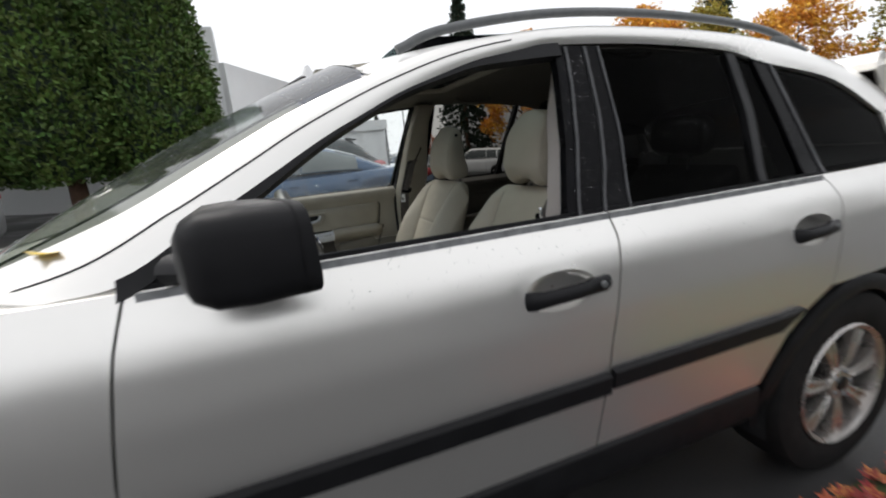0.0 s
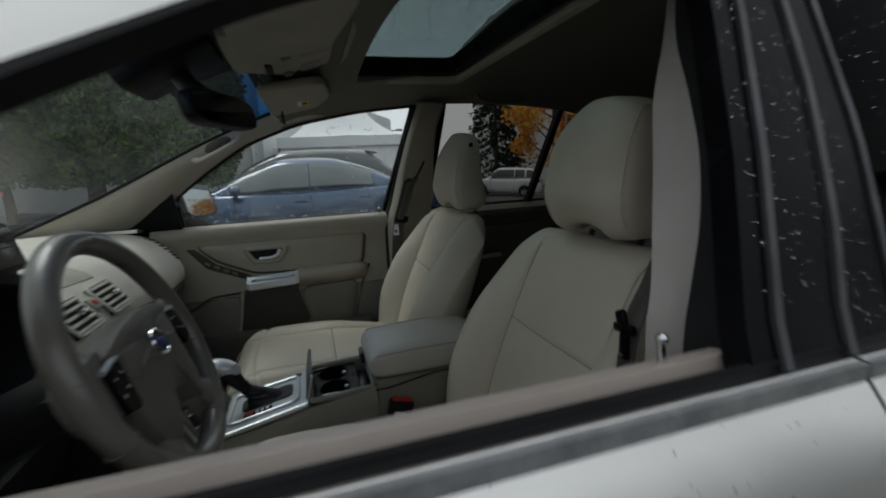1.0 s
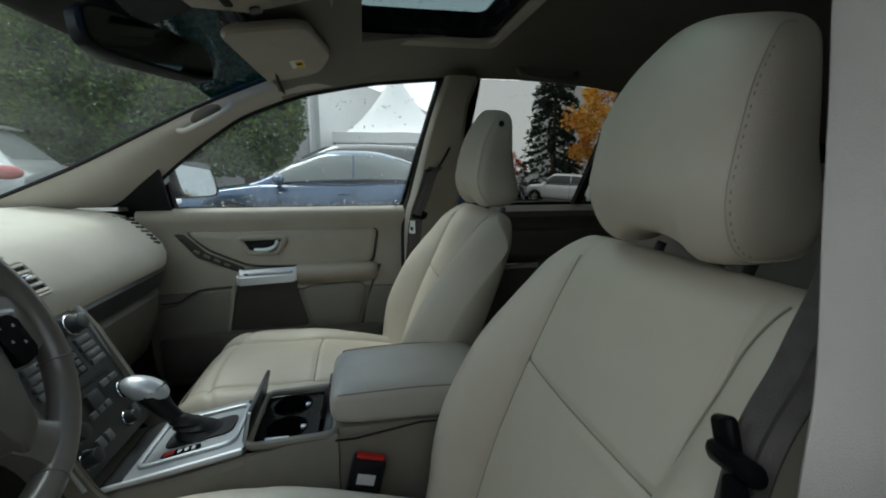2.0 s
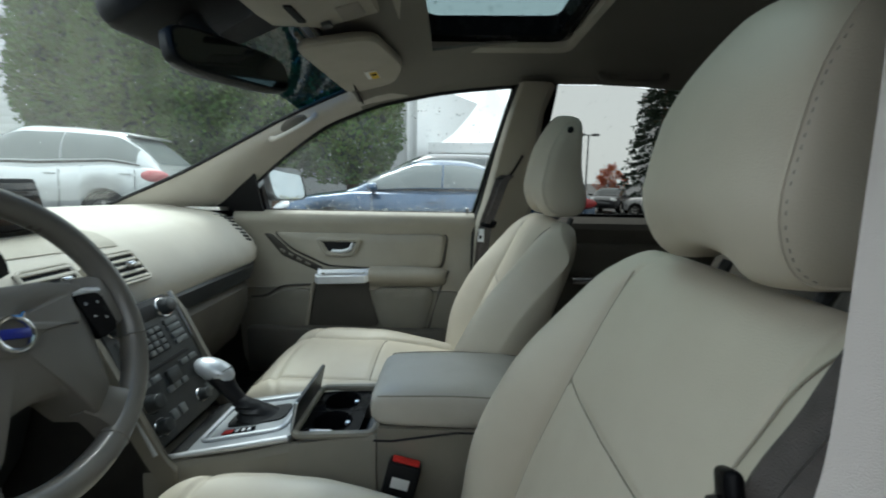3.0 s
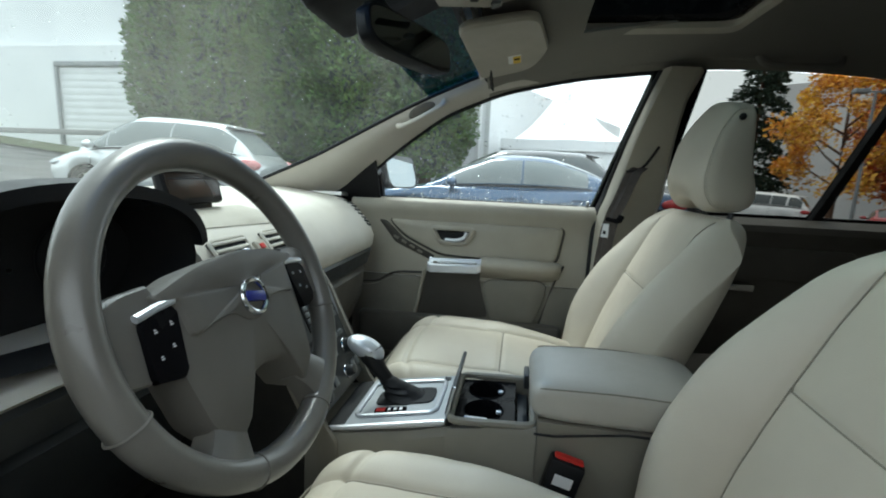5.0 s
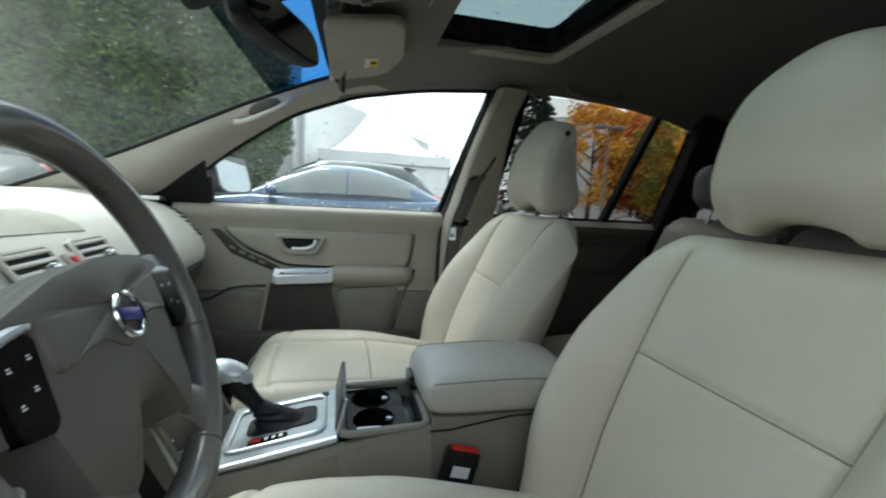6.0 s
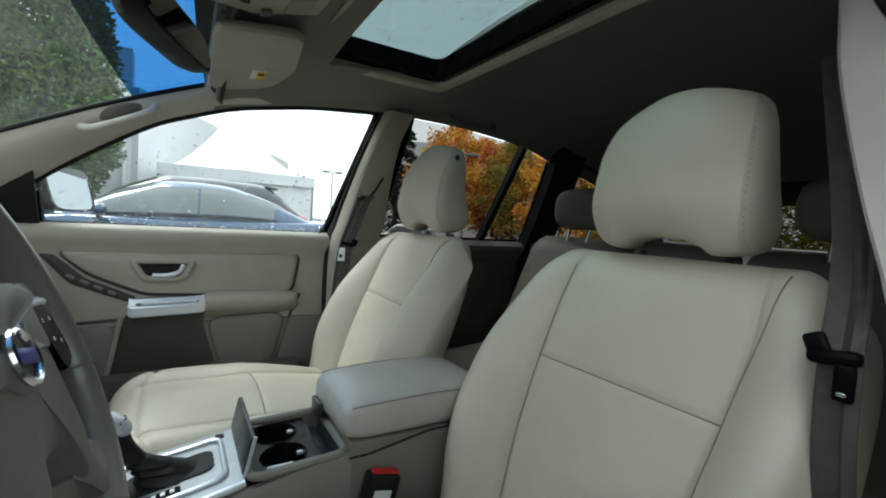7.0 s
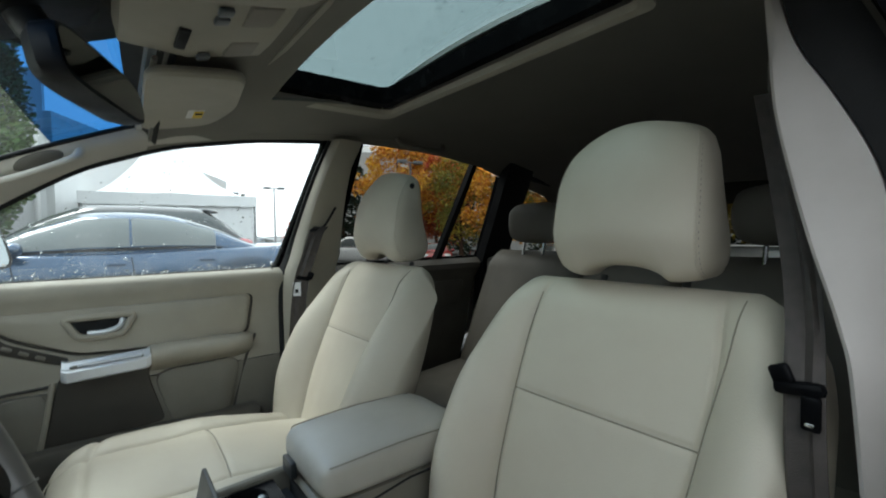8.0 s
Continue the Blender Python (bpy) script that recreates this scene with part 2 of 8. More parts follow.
DARK_PAINT = surface("charcoal_car_paint", (0.03, 0.033, 0.038), 0.28, 0.3, (0.04, 0.042, 0.046), 2, 0.02, 300, coat=0.8)
# sky and white walls mirrored in the panes, put into the base
SKY_GLASS = surface("sky_toned_car_window", (0.15, 0.17, 0.17), 0.08, 0, (0.19, 0.21, 0.21), 2)
CAR_GLASS = surface("dark_car_window", (0.06, 0.07, 0.072), 0.06, 0, (0.07, 0.08, 0.082), 2)
TAIL_RED = surface("red_tail_lamp", (0.42, 0.05, 0.055), 0.15, 0, (0.34, 0.03, 0.035), 20)
TAIL_PALE = surface("pale_red_tail_lamp", (0.62, 0.26, 0.26), 0.15, 0.1, (0.55, 0.16, 0.17), 20)
LAMP_CLEAR = surface("headlamp_plastic", (0.6, 0.62, 0.63), 0.12, 0.2, (0.5, 0.52, 0.53), 20)
KERB = surface("concrete_kerb", (0.30, 0.30, 0.29), 0.85, 0, (0.24, 0.24, 0.23), 4, 0.5, 60)
LEAF_RED = surface("fallen_red_leaf", (0.36, 0.035, 0.028), 0.55, 0, (0.30, 0.075, 0.03), 12, 0, spread=0.5)
LEAF_YELLOW = surface("fallen_yellow_leaf", (0.62, 0.46, 0.03), 0.5, 0, (0.55, 0.36, 0.03), 30)
GRASS = surface("damp_grass", (0.05, 0.075, 0.02), 0.8, 0, (0.07, 0.08, 0.03), 2, 0.8, 60)
SIGN_ORANGE = surface("orange_sign_paint", (0.70, 0.12, 0.03), 0.6)


# ---- shape helpers ----
BASE = {}


def thing(name, label, category, at=(0, 0, 0), group="", kind=""):
    ob = new(name)
    ob.empty_display_size = 0.1
    ob.location = at
    BASE[ob.name] = Vector(at)
    return tagged(ob, label, category, group, kind)


def part(name, bm, material, parent=None, label="", flat=False, angle=38):
    """Links a bmesh as one mesh object under a thing or a part."""
    me = bpy.data.meshes.new(name)
    bmesh.ops.recalc_face_normals(bm, faces=bm.faces[:])
    bm.to_mesh(me)
    bm.free()
    me.materials.append(material)
    if not flat:
        me.shade_smooth()
        me.set_sharp_from_angle(angle=radians(angle))
    ob = new(name, me)
    if parent is not None:
        ob.parent = parent
        if parent.name in BASE:
            ob.matrix_parent_inverse = Matrix.Translation(-BASE[parent.name])
    if label:
        tagged(ob, label)
    return ob


def solo(name, bm, material, label, category, group="", kind="", flat=False, angle=38):
    return tagged(part(name, bm, material, None, "", flat, angle), label, category, group, kind)


def box(bm, c, s, bevel=0.0, rot=None, seg=2):
    """A box of size s round c, its edges rounded."""
    r = bmesh.ops.create_cube(bm, size=1.0, matrix=Matrix.Translation(c) @ (rot or Matrix()) @ Matrix.Diagonal((*s, 1)))
    if bevel:
        edges = list({e for v in r["verts"] for e in v.link_edges})
        bmesh.ops.bevel(bm, geom=edges, offset=bevel, segments=seg, affect="EDGES", profile=0.5)
    return bm


def boxed(c, s, bevel=0.0, rot=None, seg=2):
    return box(bmesh.new(), c, s, bevel, rot, seg)


def turn(ax, degrees):
    return Matrix.Rotation(radians(degrees), 4, ax)


def disc(bm, c, r1, r2, depth, rot=None, n=24, bevel=0.0):
    """A cone or cylinder along its own z, turned by rot."""
    r = bmesh.ops.create_cone(bm, cap_ends=True, segments=n, radius1=r1, radius2=r2, depth=depth, matrix=Matrix.Translation(c) @ (rot or Matrix()))
    if bevel:
        edges = [e for e in {e for v in r["verts"] for e in v.link_edges} if len(e.link_faces) == 2 and any(len(f.verts) > 4 for f in e.link_faces)]
        bmesh.ops.bevel(bm, geom=edges, offset=bevel, segments=2, affect="EDGES", profile=0.5)
    return bm


def ball(bm, c, s, rot=None, u=16, v=10):
    bmesh.ops.create_uvsphere(bm, u_segments=u, v_segments=v, radius=1.0, matrix=Matrix.Translation(c) @ (rot or Matrix()) @ Matrix.Diagonal((*s, 1)))
    return bm


def loft(bm, rings, closed=True, cap=True):
    """Skins rings of equally many points."""
    vs = [[bm.verts.new(p) for p in ring] for ring in rings]
    n = len(rings[0])
    for a, b in zip(vs, vs[1:]):
        for i in range(n if closed else n - 1):
            j = (i + 1) % n
            bm.faces.new((a[i], a[j], b[j], b[i]))
    if cap and closed:
        bm.faces.new(vs[0][::-1])
        bm.faces.new(vs[-1])
    return bm


def smooth_path(pts, n):
    """Points spaced along a Catmull-Rom curve."""
    p = [Vector(q) for q in pts]
    p = [p[0] * 2 - p[1]] + p + [p[-1] * 2 - p[-2]]
    out = []
    for k in range(n + 1):
        s = k / n * (len(p) - 3)
        i = min(int(s), len(p) - 4)
        t = s - i
        a, b, c, d = p[i:i + 4]
        out.append(0.5 * (2 * b + (c - a) * t + (2 * a - 5 * b + 4 * c - d) * t * t + (3 * b - a - 3 * c + d) * t ** 3))
    return out


def tube(bm, pts, r, n=10, closed=False, squash=1.0, up=(0, 0, 1)):
    """A round or flattened bar along points; r may change along it."""
    pts = [Vector(p) for p in pts]
    rings = []
    for i, p in enumerate(pts):
        a = pts[i - 1] if (i or closed) else p
        b = pts[(i + 1) % len(pts)] if (i < len(pts) - 1 or closed) else p
        d = (b - a).normalized()
        side = d.cross(Vector(up))
        side = side.normalized() if side.length > 1e-4 else d.orthogonal().normalized()
        top = side.cross(d).normalized()
        rad = r[i] if isinstance(r, (list, tuple)) else r
        rings.append([p + side * (rad * math.cos(2 * math.pi * k / n)) + top * (rad * squash * math.sin(2 * math.pi * k / n)) for k in range(n)])
    if closed:
        rings.append(rings[0])
        loft(bm, rings, True, False)
        bmesh.ops.remove_doubles(bm, verts=bm.verts[:], dist=1e-6)
        return bm
    return loft(bm, rings)


def sheet(bm, fn, nu, nv, thick=0.0, side=None, skip=None):
    """A surface fn(u, v), given a thickness away from the side that points along `side`."""
    p = np.array([[fn(i / nu, j / nv) for j in range(nv + 1)] for i in range(nu + 1)], float)
    du, dv = np.gradient(p, axis=0), np.gradient(p, axis=1)
    nrm = np.cross(du, dv)
    nrm /= np.maximum(np.linalg.norm(nrm, axis=2, keepdims=True), 1e-9)
    if side is not None and float(np.mean(nrm @ np.array(side, float))) < 0:
        nrm = -nrm
    live = np.ones((nu, nv), bool)
    if skip:
        for i in range(nu):
            for j in range(nv):
                live[i, j] = not skip((i + 0.5) / nu, (j + 0.5) / nv)
    cache = {}

    def vert(i, j, low):
        if (i, j, low) not in cache:
            cache[i, j, low] = bm.verts.new(p[i, j] - nrm[i, j] * thick * low)
        return cache[i, j, low]

    for i in range(nu):
        for j in range(nv):
            if not live[i, j]:
                continue
            for low in ((0, 1) if thick else (0,)):
                bm.faces.new([vert(a, b, low) for a, b in ((i, j), (i + 1, j), (i + 1, j + 1), (i, j + 1))])
            if thick:
                for (a, b), (di, dj) in ((((i, j), (i, j + 1)), (-1, 0)), (((i + 1, j), (i + 1, j + 1)), (1, 0)), (((i, j), (i + 1, j)), (0, -1)), (((i, j + 1), (i + 1, j + 1)), (0, 1))):
                    q = (i + di, j + dj)
                    if not (0 <= q[0] < nu and 0 <= q[1] < nv and live[q]):
                        bm.faces.new((vert(*a, 0), vert(*b, 0), vert(*b, 1), vert(*a, 1)))
    return bm


def lerp(a, b, t):
    return a + (b - a) * t


def line(pairs):
    """A smooth function through (x, y) pairs."""
    xs, ys = [p[0] for p in pairs], [p[1] for p in pairs]
    return lambda x: float(np.interp(x, xs, ys))


def soft_line(pairs, width=0.08):
    f = line(pairs)
    return lambda x: (f(x - width) + 2 * f(x - width / 2) + 2 * f(x) + 2 * f(x + width / 2) + f(x + width)) / 8


# ---- the silver estate car: shell ----
PROF = soft_line([(0.28, 0.86), (0.42, 0.90), (0.60, 0.925), (0.72, 0.94), (0.86, 0.945), (0.97, 0.935), (1.03, 0.915), (1.08, 0.882), (1.11, 0.862)], 0.03)
TAPER = soft_line([(-2.2, 0.86), (-1.6, 0.95), (-0.8, 0.99), (0, 1), (1.5, 1), (2.2, 0.97), (2.6, 0.92)], 0.3)
BELT_Z = 1.097
TOP_EDGE = [(-0.42, 1.10), (-0.28, 1.115), (-0.15, 1.195), (0, 1.292), (0.12, 1.368), (0.32, 1.465), (0.53, 1.526), (0.78, 1.548), (1.1, 1.548), (1.44, 1.522), (1.62, 1.475), (1.95, 1.408), (2.18, 1.27)]
ROOF_EDGE = [(-0.62, 1.12), (-0.44, 1.18), (-0.28, 1.24), (-0.10, 1.33), (0.06, 1.41), (0.25, 1.485), (0.50, 1.56), (0.80, 1.60), (1.1, 1.605), (1.5, 1.585), (1.8, 1.54), (2.2, 1.44), (2.5, 1.30)]
win_z = soft_line(TOP_EDGE, 0.05)
roof_z = soft_line(ROOF_EDGE, 0.06)
roof_y = soft_line([(-0.6, 0.745), (-0.2, 0.735), (0.2, 0.69), (0.6, 0.645), (1.5, 0.64), (2.5, 0.66)], 0.1)
SCOOP = (0.098, 0.047)
REAR_HUB, FRONT_HUB = (1.83, 0.312), (-1.06, 0.312)


slim = soft_line([(-0.36, 0.0), (-0.26, 0.006), (-0.12, 0.036), (-0.02, 0.043), (0.14, 0.043), (0.30, 0.024), (0.52, 0.0)], 0.04)


def dip(x, s):
    """How far the windscreen pillar reaches down over the window channel (driver), or stays above it."""
    return 0.028 * math.sin(math.pi * max(0.0, min(1.0, (x + 0.15) / 0.88))) ** 0.8 if s < 0 else -slim(x)


def skin(x, z):
    """The body's half width."""
    return (PROF(z) if z <= 1.10 else 0.866 - (z - 1.10) * 0.43) * TAPER(x)


def side_sheet(s, x0, x1, z0, z1, nu, nv, inset=0.0, thick=0.02, hole=None):
    """A panel on the body's side s (-1 driver, 1 passenger), between two upright edges and two long ones."""
    def at(u, v):
        z = lerp(z0(0.5), z1(0.5), v)
        x = lerp(x0(z), x1(z), u)
        z = lerp(z0(x), z1(x), v)
        x = lerp(x0(z), x1(z), u)
        return (x, s * (skin(x, z) - inset), z)
    def gone(u, v):
        p = at(u, v)
        return ((p[0] - hole[0]) / SCOOP[0]) ** 2 + ((p[2] - hole[1]) / SCOOP[1]) ** 2 < 1.14 ** 2
    return sheet(bmesh.new(), at, nu, nv, thick, (0, s, 0), gone if hole else None)


def arch(hub, r):
    return lambda x: hub[1] + math.sqrt(max(0.0, r * r - (x - hub[0]) ** 2))


def const(c):
    return lambda x: c


door_front = line([(0.30, -0.30), (0.45, -0.33), (0.747, -0.355), (1.0, -0.309), (1.10, -0.285)])
door_gap = soft_line([(0.40, 0.716), (0.625, 0.737), (0.777, 0.748), (0.98, 0.783), (1.04, 0.795), (1.095, 0.792)], 0.02)
door_rear = line([(0.43, 1.385), (0.50, 1.42), (0.60, 1.475), (0.68, 1.56), (0.735, 1.664), (0.93, 1.688), (1.02, 1.703), (1.06, 1.692), (1.10, 1.665)])
DOORS = {}


def near_side(s):
    return s < 0


suv = thing("suv", "silver metallic estate suv, wet from rain, driver window down", "car", (0.4, 0, 0))


def wheel_parts(car, x, y, z, r, out, rim_mat, spokes=7):
    """A tyre with its rim under one wheel part; out: the side the face looks to."""
    prof = [(0.62, -0.10), (0.70, -0.115), (0.86, -0.118), (0.955, -0.108), (0.99, -0.09), (1.0, -0.05), (1.0, 0.05), (0.99, 0.09), (0.955, 0.108), (0.86, 0.118), (0.70, 0.115), (0.62, 0.10)]
    n, bm = 48, bmesh.new()
    loft(bm, [[(x + r * a * math.cos(t), y + b * out, z + r * a * math.sin(t)) for a, b in prof] for t in (2 * math.pi * k / n for k in range(n))] + [[(x + r * a, y + b * out, z) for a, b in prof]], True, False)
    bmesh.ops.remove_doubles(bm, verts=bm.verts[:], dist=1e-5)
    tyre = part("wheel", bm, RUBBER, car, "black tyre on an alloy rim")
    bm = bmesh.new()
    ring = [(0.635, 0.10), (0.655, 0.112), (0.64, 0.118), (0.60, 0.108), (0.585, 0.07), (0.57, -0.09), (0.60, -0.1)]
    loft(bm, [[(x + r * a * math.cos(t), y + b * out, z + r * a * math.sin(t)) for a, b in ring] for t in (2 * math.pi * k / n for k in range(n + 1))], True, False)
    bmesh.ops.remove_doubles(bm, verts=bm.verts[:], dist=1e-5)
    part("rim", bm, rim_mat, tyre, "silver alloy rim")
    bm = bmesh.new()
    disc(bm, (x, y - 0.02 * out, z), r * 0.58, r * 0.58, 0.02, turn("X", 90), 32)
    part("brake_shield", bm, DARK_HOLE, tyre)
    for k in range(spokes):
        t = 2 * math.pi * (k + 0.3) / spokes
        bm = bmesh.new()
        rings = []
        for q, w, dep in ((0.12, 0.050, 0.090), (0.24, 0.056, 0.102), (0.42, 0.080, 0.106), (0.54, 0.098, 0.104), (0.62, 0.110, 0.098)):
            cx, cz = r * q * math.cos(t), r * q * math.sin(t)
            tx, tz = -math.sin(t) * w * r, math.cos(t) * w * r
            rings.append([(x + cx + k * tx, y + out * (dep + e), z + cz + k * tz) for k, e in ((1.0, -0.035), (0.92, -0.004), (0.55, 0.0), (0.18, -0.006), (-0.18, -0.006), (-0.55, 0.0), (-0.92, -0.004), (-1.0, -0.035))])
        loft(bm, rings)
        part("spoke", bm, rim_mat, tyre)
    bm = bmesh.new()
    disc(bm, (x, y + 0.088 * out, z), r * 0.17, r * 0.17, 0.03, turn("X", 90), 24, 0.006)
    part("hub", bm, rim_mat, tyre)
    bm = bmesh.new()
    disc(bm, (x, y + 0.104 * out, z), r * 0.085, r * 0.075, 0.012, turn("X", 90), 20, 0.003)
    part("hub_cap", bm, BLACK_PLASTIC, tyre, "dark hub cap")
    for k in range(5):
        t = 2 * math.pi * k / 5
        bm = bmesh.new()
        disc(bm, (x + r * 0.13 * math.cos(t), y + 0.104 * out, z + r * 0.13 * math.sin(t)), 0.009, 0.009, 0.012, turn("X", 90), 6)
        part("wheel_bolt", bm, GREY_STEEL, tyre)
    return tyre


def door_handle(door, s, x0, x1, z):
    """A pull handle across a painted scoop sunk into the door."""
    xm, y = (x0 + x1) / 2 - 0.02, s * (skin((x0 + x1) / 2, z) + 0.001)
    n = 36
    rings = []
    for q, d in ((1.32, 0.0012), (1.02, 0.0016), (0.985, -0.003), (0.93, -0.016), (0.80, -0.028), (0.5, -0.036), (0.05, -0.038)):
        ring = []
        for t in (2 * math.pi * k / n for k in range(n)):
            px = xm + SCOOP[0] * q * math.copysign(abs(math.cos(t)) ** 0.9, math.cos(t))
            pz = z - 0.016 + SCOOP[1] * q * math.copysign(abs(math.sin(t)) ** 0.95, math.sin(t))
            ring.append((px, s * (skin(px, pz) + d), pz))
        rings.append(ring)
    part("handle_scoop", loft(bmesh.new(), rings, True, False), SILVER, door, "silver scoop behind the handle")
    rings = []
    for q, d, h in ((0.0, -0.006, 0.018), (0.03, 0.008, 0.022), (0.09, 0.020, 0.021), (0.22, 0.026, 0.017), (0.55, 0.027, 0.016), (0.68, 0.024, 0.017), (0.76, 0.016, 0.020), (0.93, 0.014, 0.020), (0.985, 0.008, 0.017), (1.0, -0.004, 0.012)):
        px, zc = lerp(x0, x1, q), z - 0.026 + 0.006 * q
        yy, back = skin(px, zc) + d, max(d - 0.022, -0.004)
        rings.append([(px, s * (skin(px, zc) + back), zc - h), (px, s * (yy - 0.006), zc - h), (px, s * yy, zc - h * 0.55), (px, s * (yy + 0.001), zc), (px, s * (yy - 0.001), zc + h * 0.6), (px, s * (yy - 0.008), zc + h), (px, s * (skin(px, zc) + back), zc + h)])
    part("door_handle", loft(bmesh.new(), rings), BLACK_PLASTIC, door, "dark grey plastic pull handle")
    bm = bmesh.new()
    disc(bm, (x1 - 0.035, s * (skin(x1, z) + 0.022), z - 0.018), 0.009, 0.008, 0.006, turn("X", 90), 16)
    part("key_lock", bm, BUTTON, door)


def moulding(door, s, xa, xb, z, point=False, half=0.036):
    """A raised black rubbing strip."""
    bm = bmesh.new()
    rings = []
    for k in range(25):
        x = lerp(xa, xb, k / 24)
        h = half * (1 if not point else min(1.0, (1 - k / 24) * 7 + 0.12))
        zz = z + (half - h) * (1 if point else 0)
        y = [skin(x, zz + q * h) for q in (-1, -0.7, 0.7, 1)]
        rings.append([(x, s * (y[0] - 0.004), zz - h), (x, s * (y[1] + 0.020), zz - h * 0.72), (x, s * (y[2] + 0.020), zz + h * 0.72), (x, s * (y[3] - 0.004), zz + h)])
    loft(bm, rings)
    part("rubbing_strip", bm, BLACK_PLASTIC, door, "black rubbing strip")


def strip(s, xa, xb, zf, w, proud, inset=0.0, n=40):
    """A thin moulded strip along a side, at the height zf(x)."""
    bm = bmesh.new()
    rings = []
    for k in range(n + 1):
        x = lerp(xa, xb, k / n)
        z = zf(x)
        y = skin(x, z) - inset
        rings.append([(x, s * (y - 0.008), z - w / 2), (x, s * (y + proud), z - w / 2), (x, s * (y + proud * 0.8), z + w / 2), (x, s * (y - 0.008), z + w / 2)])
    return loft(bm, rings)


for s, near in ((-1, True), (1, False)):
    # front door
    d1 = part("front_door", side_sheet(s, door_front, lambda z: door_gap(z) - 0.003, const(0.44), const(BELT_Z), 120, 72, hole=(0.598, 0.939)), SILVER, suv, "silver front door, beaded with rain")
    door_handle(d1, s, 0.491, 0.745, 0.955)
    moulding(d1, s, -0.33, door_gap(0.69) - 0.004, 0.650)
    part("belt_seal", strip(s, -0.27, 0.79, const(1.101), 0.012, 0.001), BLACK_PLASTIC, d1, "weathered rubber window seal")
    part("belt_chrome", strip(s, -0.27, 0.79, const(1.086), 0.019, 0.004), BELT_STRIP, d1, "weathered bright belt strip")
    part("door_frame", side_sheet(s, line([(1.10, 0.675), (1.28, 0.735), (1.44, 0.772), (1.53, 0.787)] if near else [(1.10, 0.645), (1.53, 0.765)]), line([(1.10, 0.782), (1.22, 0.828), (1.35, 0.860), (1.53, 0.878)] if near else [(1.10, 0.778), (1.53, 0.846)]), const(1.10), lambda x: win_z(x) - 0.002, 6, 12, 0.004, 0.03), BLACK_GLOSS, d1, "gloss black door frame with rain beads")
    part("frame_edge", side_sheet(s, line([(1.10, 0.704), (1.28, 0.764), (1.435, 0.802), (1.53, 0.816)]), line([(1.10, 0.713), (1.28, 0.773), (1.435, 0.811), (1.53, 0.826)]), const(1.10), lambda x: win_z(x) - 0.004, 2, 12, -0.002, 0.02), RUBBER_GREY, d1, "rubber edge, reflected sheen put into its grey")
    part("mirror_sail", side_sheet(s, const(-0.30), const(-0.137), const(1.095), lambda x: max(1.10, win_z(x) - 0.002), 10, 8, 0.004, 0.03), BLACK_PLASTIC, d1, "black triangle at the mirror foot")
    # rubber frame along the window's top edge
    def seal_at(u, v, s=s):
        x = lerp(-0.30, 0.80, u)
        up, down = (0.004 + slim(x), 0.012 - slim(x)) if s > 0 else (0.006 - dip(x, s), 0.030)
        z = win_z(x) + up - (up + down) * v
        return (x, s * (skin(x, z) + (0.002 if s > 0 else 0.004)), z)
    part("window_seal", sheet(bmesh.new(), seal_at, 40, 2, 0.03, (0, s, 0)), BLACK_PLASTIC, d1, "black rubber window channel")
    if not near:
        part("frame_trim", side_sheet(s, line([(1.10, 0.668), (1.53, 0.782)]), line([(1.10, 0.80), (1.53, 0.87)]), const(1.10), lambda x: win_z(x) - 0.004, 6, 12, 0.036, 0.006), TRIM, d1, "beige inner trim of the door frame")
        part("window", side_sheet(s, const(-0.14), line([(1.10, 0.65), (1.53, 0.77)]), const(1.08), lambda x: win_z(x) + slim(x) - 0.012, 24, 12, 0.016, 0.0), GLASS, d1, "closed clear window with raindrops")
    # rear door
    d2 = part("rear_door", side_sheet(s, lambda z: door_gap(z) + 0.003, lambda z: door_rear(z) - 0.003, const(0.44), const(BELT_Z), 100, 72, hole=(1.537, 0.943)), SILVER, suv, "silver rear door with fine scratches")
    door_handle(d2, s, 1.446, 1.668, 0.959)
    moulding(d2, s, door_gap(0.69) + 0.004, 1.505, 0.661, True, 0.034)
    part("belt_seal", strip(s, 0.795, 1.665, const(1.101), 0.012, 0.001), BLACK_PLASTIC, d2, "weathered rubber window seal")
    part("belt_chrome", strip(s, 0.795, 1.665, const(1.086), 0.019, 0.004), BELT_STRIP, d2, "weathered bright belt strip")
    part("door_frame", side_sheet(s, line([(1.10, 0.786), (1.22, 0.833), (1.35, 0.865), (1.53, 0.883)] if near else [(1.10, 0.784), (1.53, 0.851)]), line([(1.10, 0.878), (1.30, 0.924), (1.53, 0.938)] if near else [(1.10, 0.862), (1.53, 0.908)]), const(1.10), lambda x: win_z(x) - 0.002, 6, 12, 0.006, 0.03), BLACK_GLOSS, d2, "gloss black door frame")
    part("frame_edge", side_sheet(s, line([(1.10, 0.785), (1.22, 0.832), (1.35, 0.864), (1.53, 0.882)] if near else [(1.10, 0.783), (1.53, 0.850)]), line([(1.10, 0.794), (1.22, 0.841), (1.35, 0.873), (1.53, 0.892)] if near else [(1.10, 0.793), (1.53, 0.859)]), const(1.10), lambda x: win_z(x) - 0.004, 2, 12, -0.001, 0.02), RUBBER_GREY, d2, "rubber edge, reflected sheen put into its grey")
